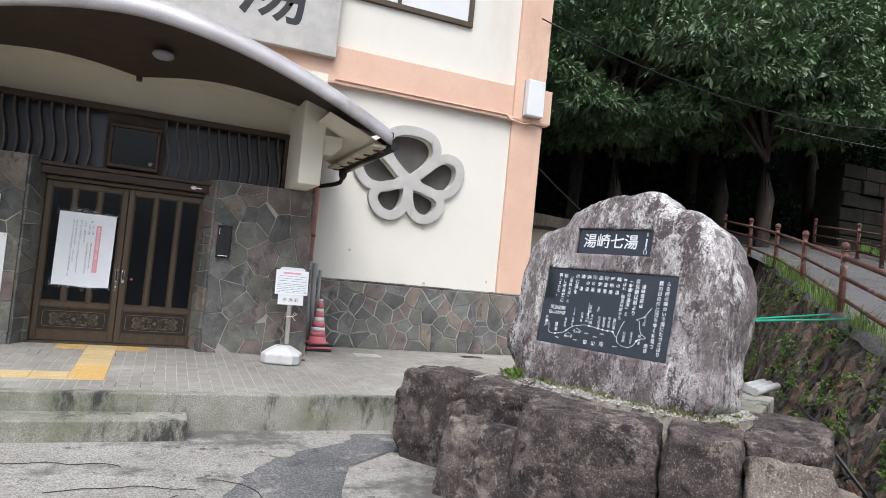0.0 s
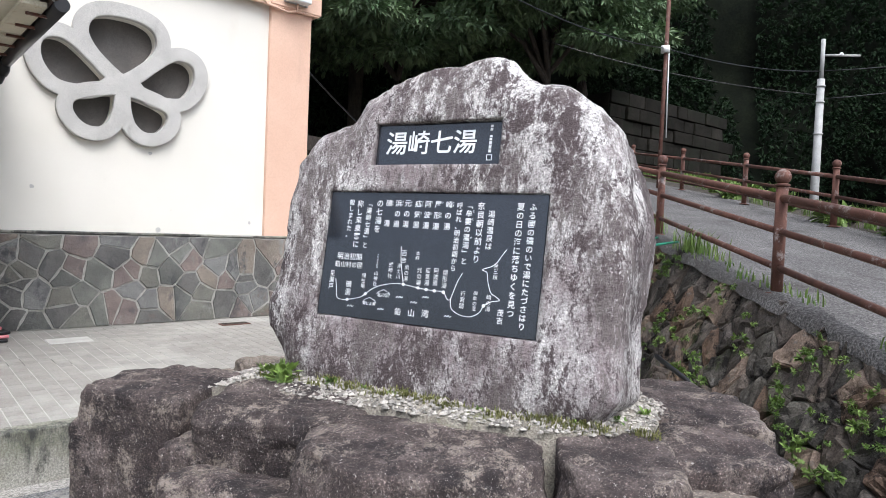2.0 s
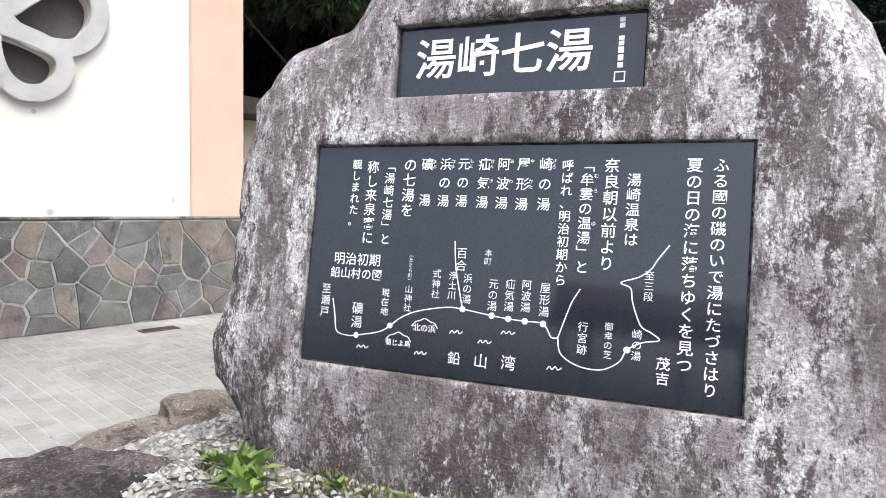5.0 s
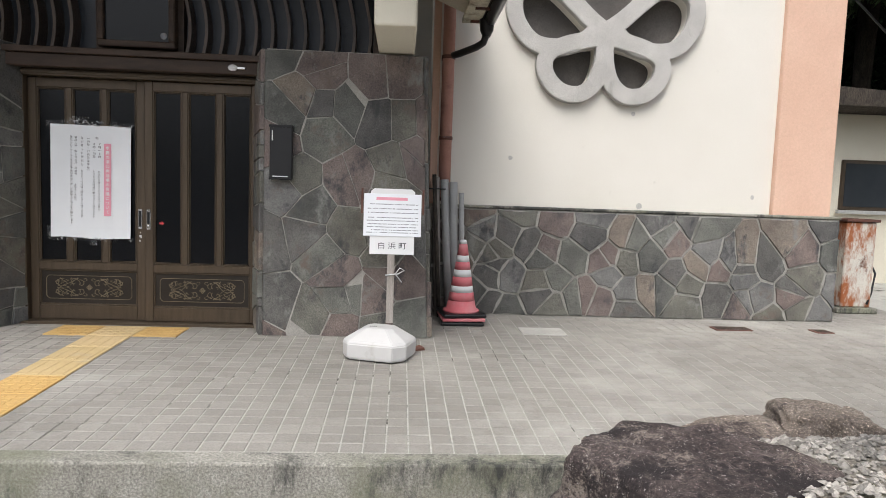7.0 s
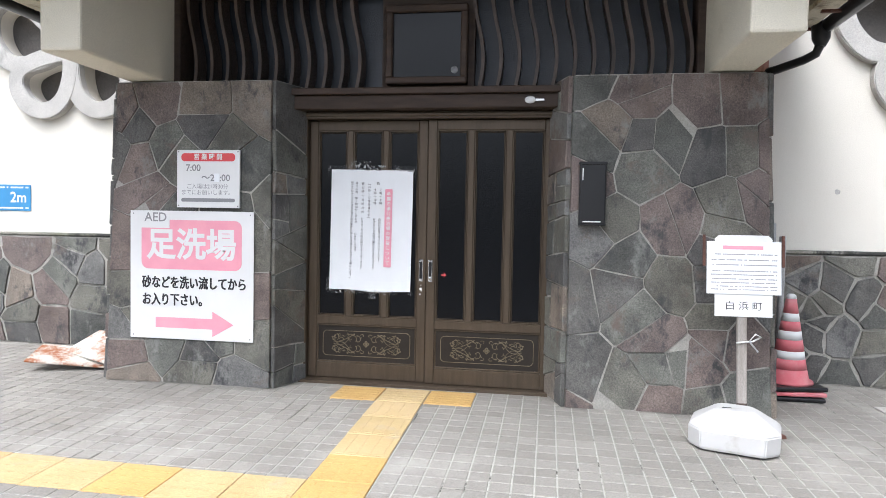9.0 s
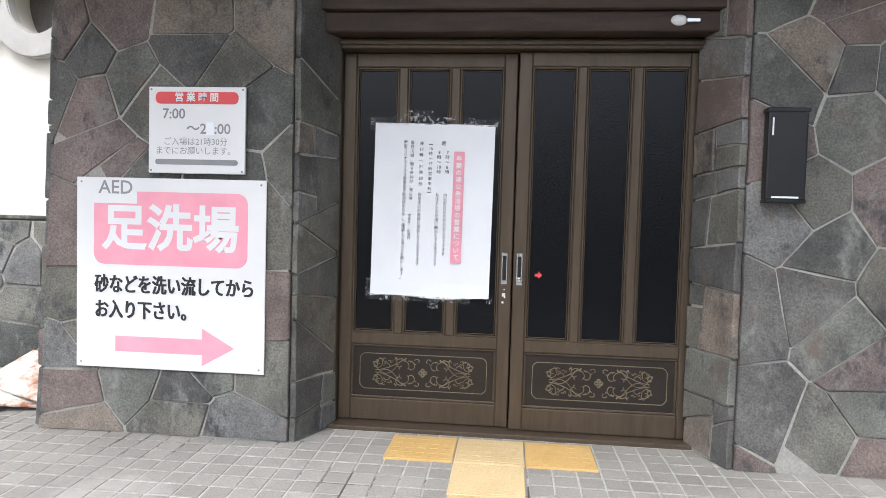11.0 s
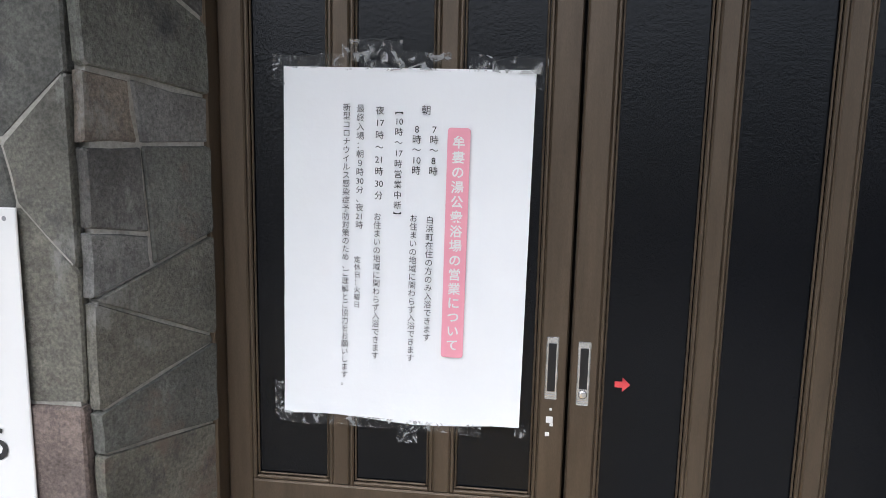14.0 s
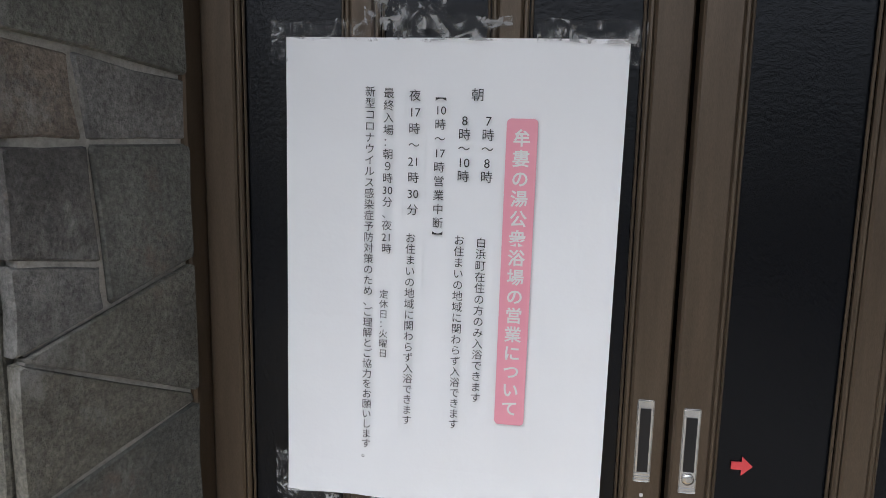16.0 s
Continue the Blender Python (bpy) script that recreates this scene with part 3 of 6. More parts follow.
def blades(name, mat, at, heights, seed=1, width=0.006, lean=0.5):
    """Grass blades, three bends each, joined into one mesh."""
    rng = np.random.default_rng(seed)
    n = len(at)
    w = rng.uniform(0, 2 * np.pi, n)
    d = np.stack([np.cos(w), np.sin(w), 0 * w], 1)
    side = np.stack([-np.sin(w), np.cos(w), 0 * w], 1) * width
    h = heights[:, None]
    ln = rng.uniform(0.1, 1, n)[:, None] * lean
    z = np.array([0, 0, 1.0])
    a, b, c = at, at + (z * 0.6 + d * ln * 0.35) * h, at + (z * 0.85 + d * ln) * h
    v = np.stack([a - side, a + side, b + side * 0.8, b - side * 0.8, c], 1).reshape(-1, 3)
    q = np.arange(n)[:, None] * 5
    tris = np.concatenate([q + [0, 1, 2], q + [0, 2, 3], q + [3, 2, 4]], 1).reshape(-1, 3)
    me = bpy.data.meshes.new(name)
    me.from_pydata(v.tolist(), [], tris.tolist())
    me.materials.append(mat)
    return me


# ---- ground, road, terrace ----
ROAD = -0.37
FENCE0, ALONG, ASIDE = Vector((6.765, 4.54, 0.792)), Vector((0.666, 0.746, 0)), Vector((0.746, -0.666, 0))
RISE = 0.148
# the monument, its mound and what stands about it were set out on a plan of their own, laid here into the place
PLAN = Matrix.Translation((2.883, 3.8215, 0.0095)) @ Matrix.Rotation(radians(-2.72), 4, "Z") @ Matrix.Diagonal((1.0885, 1.0885, 1.0885, 1)) @ Matrix.Translation((-3.0307, -3.8367, 0))


def lay(ob):
    ob.matrix_basis = PLAN @ ob.matrix_basis
    return ob


def fall(y):
    """The terrace falls towards the kerb."""
    return -0.058 * min(1.0, max(0.0, (8.85 - y) / 2.0))


def on_ramp(a, r, dz=0.0):
    """A place a metres up the ramp from the lower post and r metres across it, away from the monument."""
    p = FENCE0 + ALONG * a + ASIDE * r
    p.z += RISE * a + dz
    return p


def sheet(name, x0, x1, y0, y1, nx, ny, height, mat, label, category, kind="structure"):
    bm = bmesh.new()
    vs = [[bm.verts.new((x0 + (x1 - x0) * i / nx, y0 + (y1 - y0) * j / ny, height(x0 + (x1 - x0) * i / nx, y0 + (y1 - y0) * j / ny))) for i in range(nx + 1)] for j in range(ny + 1)]
    for j in range(ny):
        for i in range(nx):
            bm.faces.new((vs[j][i], vs[j][i + 1], vs[j + 1][i + 1], vs[j + 1][i])).smooth = True
    return solo(name, bm, mat, label, category, kind=kind)


sheet("ground", -150, 150, -150, 150, 60, 60, lambda x, y: ROAD - 0.03, M_soil, "dark bare ground under the village", "ground")
sheet("road", -14, 6.2, -14, 6.8, 80, 80, lambda x, y: ROAD + 0.003 * noise.noise(Vector((x, y, 0)) * 0.7), M_road, "worn pale concrete road with cracks and patches", "road")
# a strip of newer asphalt laid over a trench
bm = bmesh.new()
edge = [(0.7, -3.0, 1.3), (1.0, 3.0, 1.7), (1.15, 4.2, 1.8), (1.25, 5.0, 1.95), (1.45, 5.5, 2.1), (1.75, 5.85, 2.5), (2.2, 6.1, 3.2), (2.35, 6.43, 3.5)]
rows = []
for (xa, ya, xb), (xc, yc, xd) in zip(edge, edge[1:]):
    n_row = max(2, int((yc - ya) / 0.05))
    for q in range(n_row):
        t = q / n_row
        x0, y, x1 = xa + (xc - xa) * t, ya + (yc - ya) * t, xb + (xd - xb) * t
        x0 += 0.10 * noise.noise(Vector((0, y * 3, 3))) + 0.05 * noise.noise(Vector((0, y * 11, 3)))
        rows.append([bm.verts.new((*(PLAN @ Vector((x0 + (x1 - x0) * k / 6, y, 0))).xy, ROAD + 0.0065)) for k in range(7)])
for r0, r1 in zip(rows, rows[1:]):
    for k in range(6):
        bm.faces.new((r0[k], r0[k + 1], r1[k + 1], r1[k]))
solo("asphalt_patch", bm, M_asphalt, "darker strip of asphalt patched into the road", "road patch", kind="structure")
# crack lines: thin dark filler in the road
rnd = random.Random(11)
for n_crack in range(5):
    bm = bmesh.new()
    x, y = rnd.uniform(-0.9, 1.0), rnd.uniform(4.4, 6.0)
    pts = []
    w = rnd.uniform(-0.4, 0.4)
    for k in range(14):
        pts.append((x, y))
        w += rnd.uniform(-0.5, 0.5) - 0.15 * w
        x, y = x + 0.07 * math.cos(w), y + 0.07 * math.sin(w)
    ribbon(pts, 0.0055, 0.004, into=bm)
    bmesh.ops.rotate(bm, verts=bm.verts[:], cent=(0, 0, 0), matrix=Matrix.Rotation(radians(90), 3, "X"))
    for v in bm.verts:
        v.co.y = -v.co.y
    bmesh.ops.translate(bm, vec=(0, 0, ROAD + 0.012), verts=bm.verts[:])
    solo("road_crack", bm, M_soil, "thin dark crack in the concrete road", "crack", kind="structure")
# manhole
bm = lathe([(0.105, 0.0), (0.105, 0.012), (0.09, 0.016), (0.0001, 0.016)], 28)
solo("manhole_cover", bm, M_kerb, "small round pale iron water valve cover", "manhole", at=pose(1.50, 6.02, ROAD + 0.006))

# the lane between the boulders and the retaining wall
bm = bmesh.new()
vs = [bm.verts.new(v) for v in ((3.6, -14, ROAD + 0.014), (7.5, -14, ROAD + 0.014), (6.3, 4.1, -0.33), (10.6, 9.6, -0.25), (9.6, 9.9, -0.25), (4.9, 4.75, -0.35))]
bm.faces.new(vs)
solo("lane", bm, M_lane, "narrow dark asphalt lane beside the stone wall", "lane", kind="structure")

# terrace: a block with a kerb, tiles laid on it
terrace = tagged(new("floor"), "tiled raised terrace before the bath house", "terrace", kind="structure")
outline = [(-9, 6.89), (6.75, 6.89), (8.2, 8.85), (9.8, 10.8), (9.8, 13.4), (-9, 13.4), (-9, 8.85)]
bm = bmesh.new()
top = [bm.verts.new((x, y, fall(y) - 0.0032)) for x, y in outline]
low = [bm.verts.new((x, y, ROAD - 0.1)) for x, y in outline]
bm.faces.new([top[k] for k in (0, 1, 2, 6)]), bm.faces.new(top[2:])
for k in range(7):
    bm.faces.new((low[k], low[(k + 1) % 7], top[(k + 1) % 7], top[k]))
part("bed", bm, M_grout, terrace)
kerb = thing("kerb", "cast concrete kerb of the terrace with black water stains", "kerb", kind="structure")
rnd = random.Random(5)
x = -9.0
while x < 6.7:
    ln = 7.8
    part("kerb_block", box(x + 0.004, min(x + ln, 6.75) - 0.004, 6.765 + rnd.uniform(-0.004, 0.004), 6.89, ROAD - 0.1, -0.054, 0.012, 2), M_kerb, kerb)
    x += ln
step = solo("step", box(-8, 0.79, 6.44, 6.758, ROAD - 0.1, -0.205, 0.014, 2), M_kerb, "low cast concrete step in front of the kerb", "step", kind="structure")

# ---- building walls ----
WALL, PIL = 9.93, 8.875


TOP_OPEN = [(0.0, 0.065), (0.09, 0.13), (0.24, 0.27), (0.325, 0.42), (0.29, 0.555), (0.16, 0.62), (0.0, 0.635), (-0.16, 0.62), (-0.29, 0.555), (-0.325, 0.42), (-0.24, 0.27), (-0.09, 0.13)]
SIDE_OPEN = [(0.17, -0.01), (0.309, 0.124), (0.474, 0.263), (0.587, 0.309), (0.69, 0.283), (0.736, 0.196), (0.711, 0.052), (0.597, -0.082), (0.433, -0.108), (0.288, -0.077)]
LOW_OPEN = [(0.078, -0.166), (0.218, -0.195), (0.354, -0.237), (0.447, -0.294), (0.442, -0.389), (0.354, -0.484), (0.229, -0.504), (0.135, -0.432), (0.088, -0.3)]


def petal(corners, mirror=1, grow=0.0, n=5):
    """The outline of one petal opening about the flower's middle, in x and z, drawn wider by grow."""
    pts, m = [], len(corners)
    for k in range(m):
        p0, p1, p2, p3 = (Vector(corners[(k + d) % m]) for d in (-1, 0, 1, 2))
        if k == 0:
            p0 = p1 * 2 - p2
        if k == m - 1:
            p3 = p2 * 2 - p1
        for j in range(n):
            t = j / n
            q = 0.5 * (2 * p1 + (p2 - p0) * t + (2 * p0 - 5 * p1 + 4 * p2 - p3) * t * t + (3 * p1 - p0 - 3 * p2 + p3) * t ** 3)
            pts.append(q)
    out = []
    sign = 1 if sum(pts[k - 1].x * pts[k].y - pts[k].x * pts[k - 1].y for k in range(len(pts))) > 0 else -1
    for k in range(len(pts)):
        d = (pts[(k + 1) % len(pts)] - pts[k - 1]).normalized()
        q = pts[k] + Vector((d.y, -d.x)) * grow * sign
        out.append((q.x * mirror, q.y))
    return out[::mirror]


PETALS = ((TOP_OPEN, 1), (SIDE_OPEN, 1), (SIDE_OPEN, -1), (LOW_OPEN, 1), (LOW_OPEN, -1))


FLOWER_Z = 2.54
SIDES = (-1, 1)
wall_ob = thing("wall_front", "cream plaster front wall of the bath house", "wall", kind="structure")
for side in SIDES:
    x0, x1 = (2.17, 5.81) if side > 0 else (-7.0, -2.17)
    cx = 3.665 if side > 0 else -3.22
    cutters = []
    fz = FLOWER_Z if side > 0 else FLOWER_Z + 0.06
    for corners, mirror in PETALS:
        cutters.append(mesh_of("cutter", prism([(cx + x, fz + z) for x, z in petal(corners, mirror, 0.012)], WALL - 0.1, WALL + 0.16), M_recess))
    body = mesh_of("plaster", box(x0, x1, WALL, WALL + 0.3, 0.0, 3.73), M_cream)
    part("plaster", cut(body, cutters), None, wall_ob)
    fl = thing("flower_relief", "grey cast concrete five-petal flower opening set in the plaster", "wall ornament", pose(cx, WALL, fz), group="flower reliefs")
    for i, (corners, mirror) in enumerate(PETALS):
        bm = ribbon(petal(corners, mirror, 0.0725), 0.145, 0.062 + 0.003 * i, closed=True)
        bmesh.ops.bevel(bm, geom=[e for e in bm.edges if abs(e.verts[0].co.y - e.verts[1].co.y) < 1e-5 and e.verts[0].co.y < -0.02 and len(e.link_faces) == 2 and e.calc_face_angle(0) > 0.8], offset=0.007, segments=2, affect="EDGES")
        part("petal_ring", bm, M_flower, fl, at=pose(0, 0.004, 0), smooth=False)
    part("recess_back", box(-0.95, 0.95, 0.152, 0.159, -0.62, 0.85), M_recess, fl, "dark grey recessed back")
part("upper_plaster", box(-7.0, 5.81, WALL + 0.002, WALL + 0.3, 4.25, 8.5), M_cream, wall_ob)
part("side_plaster", box(5.51, 5.808, WALL + 0.3, WALL + 7, 0.0, 8.5), M_cream, wall_ob)
part("tympanum", box(-2.17, 2.17, 9.16, 9.3, 2.70, 3.62), M_soffit, wall_ob, "cream plaster panel over the fins")
part("back_wall", box(-7.0, 5.8, WALL + 6.7, WALL + 7, 0.0, 8.5), M_cream, wall_ob)
tagged(solo("ceiling", box(-7.2, 6.0, WALL - 0.3, WALL + 7.2, 8.5, 8.7), M_kerb), "flat concrete roof slab", "roof", kind="structure")
trim = thing("trim", "peach painted bands and corner pilaster", "trim", kind="structure")
part("band", box(-7.0, 5.90, WALL - 0.075, WALL + 0.3, 3.74, 4.25, 0.01), M_peach, trim)
part("ledge", box(-7.0, 5.90, WALL - 0.11, WALL - 0.07, 3.70, 3.755, 0.006), M_peach, trim)
part("corner_strip", box(2.172, 2.235, WALL - 0.05, WALL - 0.001, 0.975, 3.7, 0.006), M_peach, trim)
part("pilaster", box(5.285, 5.83, WALL - 0.055, WALL + 0.32, 0.965, 8.5, 0.008), M_peach, trim)
part("corner_cap", box(5.25, 5.93, WALL - 0.12, WALL + 0.35, 3.72, 4.27, 0.008), M_peach, trim)
part("conduit", tube([(2.4, WALL - 0.12, 3.76), (5.14, WALL - 0.12, 3.76), (5.20, WALL - 0.12, 3.70), (5.46, WALL - 0.14, 3.66), (5.58, WALL - 0.14, 3.70), (5.58, WALL - 0.15, 3.82)], 0.014, 8), M_peach, trim, "painted electrical conduit")
junction = thing("junction_box", "white wall box on the corner pilaster", "box", pose(5.56, WALL - 0.12, 4.07))
part("cover", box(-0.15, 0.15, -0.14, 0.0, -0.285, 0.285, 0.015, 2), M_white, junction)
part("rim", box(-0.16, 0.16, -0.03, -0.001, -0.295, 0.295, 0.006), M_greypipe, junction)

win = thing("window_1", "upper window in a dark frame", "window", pose(3.25, WALL, 5.02), kind="structure")
for nm, b in (("window_frame", (-1.2, 1.2, -0.05, 0.02, -0.02, 0.06)), ("window_frame", (-1.2, -1.12, -0.05, 0.02, 0.06, 1.4)), ("window_frame", (1.12, 1.2, -0.05, 0.02, 0.06, 1.4)),
              ("window_frame", (-0.03, 0.03, -0.04, 0.02, 0.06, 1.4)), ("window_frame", (-1.2, 1.2, -0.05, 0.02, 1.4, 1.48))):
    part(nm, box(*b, 0.006), M_bronze, win)
for s in SIDES:
    part("pane", box(*sorted((0.03 * s, 1.12 * s)), -0.015, -0.008, 0.06, 1.4), M_white, win, "frosted white pane")

# pillars and stone bands
PIECES = []


def stonework(parent, w, h, size, seed, at, thick=0.03, gap=0.0024, wob=0.006, crazy=False, taper=(0, 0)):
    """A mortar backing with facing stones, drawn in towards the top by taper at either end; the stones are set out later."""
    part("mortar", prism([(0.015, 0), (w - 0.015, 0), (w - 0.015 - taper[1], h), (0.015 + taper[0], h)], -0.020, 0.02), M_mortar, parent, at=at)
    PIECES.append((parent, w, h, size, seed, at, thick, gap, wob, crazy, taper))


PTOP, BATTER = 2.03, 0.09
for side in SIDES:
    pil = thing("wall_pillar", "entrance pier faced with crazy-laid dark slate", "wall", kind="structure")
    a, b = (0.958, 2.155) if side > 0 else (-2.155, -0.958)
    slope = (0, BATTER) if side > 0 else (BATTER, 0)
    part("core", prism([(a + 0.01, 0), (b - 0.01, 0), (b - 0.01 - slope[1], PTOP), (a + 0.01 + slope[0], PTOP)], PIL + 0.012, WALL + 0.05), M_stone, pil)
    stonework(pil, b - a, PTOP - 0.004, 0.225, 21 + side, pose(a, PIL + 0.012, 0), 0.028, 0.0008, 0.006, taper=slope)
    stonework(pil, 0.314, PTOP - 0.004, 0.24, 31 + side, pose(0.850, 9.17, 0, 0, 0, -69.9) if side > 0 else pose(-0.958, PIL, 0, 0, 0, 69.9), crazy=True)
    stonework(pil, WALL - PIL, PTOP - 0.004, 0.25, 41 + side, (pose(2.155, PIL, 0, 0, 0, 90) if side > 0 else pose(-2.155, WALL, 0, 0, 0, -90)) @ pose(0, 0, 0, -2.54), crazy=True)
    band = thing("wall_stone_band", "plinth of irregular grey and plum stones with raised joints", "wall", kind="structure")
    x0, x1 = (2.2, 5.94) if side > 0 else (-7.0, -2.2)
    part("core", box(x0, x1, WALL - 0.03, WALL - 0.001, 0, 0.945), M_mortar, band)
    part("ledge", box(x0, x1, WALL - 0.062, WALL - 0.001, 0.946, 0.972, 0.006), M_kerb, band)
    if side > 0:
        stonework(band, x1 - x0, 0.94, 0.205, 51, pose(x0, WALL - 0.032, 0), 0.034, 0.006, 0.012)
    else:
        stonework(band, 2.6, 0.94, 0.25, 52, pose(-4.8, WALL - 0.032, 0), 0.034, 0.006, 0.012)

# ---- entrance: frame, doors, fins, vent ----
lint = thing("door_frame", "dark wooden lintel and jambs of the entrance", "door frame", kind="structure")
part("lintel", box(-0.96, 0.96, 9.03, 9.22, 1.865, 1.955, 0.006), M_darkwood, lint)
part("sill_beam", box(-0.98, 0.98, 9.00, 9.24, 1.957, 1.998, 0.004), M_darkwood, lint)
for s in SIDES:
    inner = 0.826 if s < 0 else 0.862
    part("jamb", box(*sorted(((inner + 0.026) * s, (inner + 0.06) * s)), 9.11, 9.26, 0.0, 1.863, 0.004), M_bronze, lint)
    part("track_post", box(*sorted((inner * s, (inner + 0.025) * s)), 9.15, 9.26, 0.0, 1.863, 0.004), M_bronze, lint)
part("head_track", box(-0.826, 0.862, 9.13, 9.26, 1.815, 1.863, 0.004), M_bronze, lint)
part("head_lip", box(-0.826, 0.862, 9.115, 9.129, 1.83, 1.85, 0.003), M_bronze, lint)
part("floor_track", box(-0.86, 0.86, 9.10, 9.28, -0.01, 0.016, 0.003), M_bronze, lint)
# black sheet standing in for the darkness of the room behind the doors
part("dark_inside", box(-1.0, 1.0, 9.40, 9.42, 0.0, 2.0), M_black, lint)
part("oval_plate", lathe([(0.03, 0), (0.032, 0.006), (0.02, 0.012), (0.0001, 0.012)], 20), M_white, lint, "white oval sensor plate", at=pose(0.70, 9.03, 1.91, 90, 0, 0) @ Matrix.Diagonal((1.1, 0.75, 1, 1)))
part("oval_plate_arm", box(0.73, 0.79, 9.016, 9.029, 1.90, 1.918, 0.003), M_chrome, lint)


def scroll(bm, cx, cz, r, turn, sx=1, sz=1, start=0.0, arc=4.6, width=0.0035):
    pts = []
    for k in range(16):
        t = k / 15
        w = start + arc * t
        rr = r * (1 - 0.72 * t)
        pts.append((cx + sx * rr * math.cos(w), cz + sz * rr * math.sin(w)))
    ribbon(pts, width, 0.004, into=bm)


def relief(parent, w, h, at):
    """Rinceau ornament in a chamfered border line."""
    bm = bmesh.new()
    c = 0.022
    loop = [(-w, -h + c), (-w + c * 0.4, -h + c * 0.4), (-w + c, -h), (w - c, -h), (w - c * 0.4, -h + c * 0.4), (w, -h + c), (w, h - c), (w - c * 0.4, h - c * 0.4), (w - c, h), (-w + c, h), (-w + c * 0.4, h - c * 0.4), (-w, h - c)]
    ribbon(loop, 0.0035, 0.004, into=bm, closed=True)
    for sx in SIDES:
        for sz in SIDES:
            k = h / 0.068
            scroll(bm, sx * 0.062, sz * 0.022 * k, 0.030, 1, sx, sz, 1.2, 4.8)
            scroll(bm, sx * 0.112, sz * 0.030 * k, 0.032, 1, -sx, sz, 0.6, 5.0)
            scroll(bm, sx * 0.175, sz * 0.020 * k, 0.020, 1, sx, sz, 0.2, 4.4)
            scroll(bm, sx * 0.215, sz * 0.034 * k, 0.022, 1, -sx, sz, 0.4, 4.6)
            scroll(bm, sx * 0.238, sz * 0.022 * k, 0.018, 1, sx, sz, 1.0, 4.8)
            scroll(bm, sx * 0.026, sz * 0.042 * k, 0.016, 1, sx, sz, 0.4, 3.8)
            ribbon([(sx * (0.085 + 0.15 * t), sz * (0.048 * (1 - t) ** 1.6 + 0.004) * k) for t in (0, 0.15, 0.3, 0.45, 0.6, 0.8, 1)], 0.0035, 0.004, into=bm)
            scroll(bm, sx * 0.088, sz * 0.018 * k, 0.044, 1, sx, sz, 0.2, 3.6, 0.0028)
            scroll(bm, sx * 0.228, sz * 0.030 * k, 0.030, 1, sx, sz, 2.6, 5.2, 0.0028)
            ribbon([(sx * (0.10 + 0.15 * t), sz * (0.052 - 0.06 * math.sin(math.pi * t * 0.9)) * k) for t in [j / 10 for j in range(11)]], 0.0026, 0.004, into=bm)
            for q in range(9):
                scroll(bm, sx * (0.040 + 0.024 * q), sz * (0.012 + 0.043 * abs(math.sin(q * 1.9 + 0.6))) * k, 0.0085, 1, sx if q % 3 else -sx, sz if q % 2 else -sz, 0.5 * q, 3.0, 0.0026)
            for q in range(4):
                scroll(bm, sx * (0.135 + 0.03 * q), sz * (0.045 - 0.008 * (q % 2)) * k, 0.010, 1, sx if q % 2 else -sx, sz, 0.3, 3.4, 0.003)
    part("ornament", bm, M_gilt, parent, "worn gilt scroll ornament", at=at)
    bm = bmesh.new()
    for q in range(4):
        w0 = q * math.pi / 2
        ribbon([(0.012 * math.cos(w0) + 0.007 * math.cos(a), 0.012 * math.sin(w0) + 0.007 * math.sin(a)) for a in (2 * math.pi * j / 10 for j in range(10))], 0.006, 0.005, into=bm, closed=True)
    part("rosette", bm, M_gilt, parent, at=at)


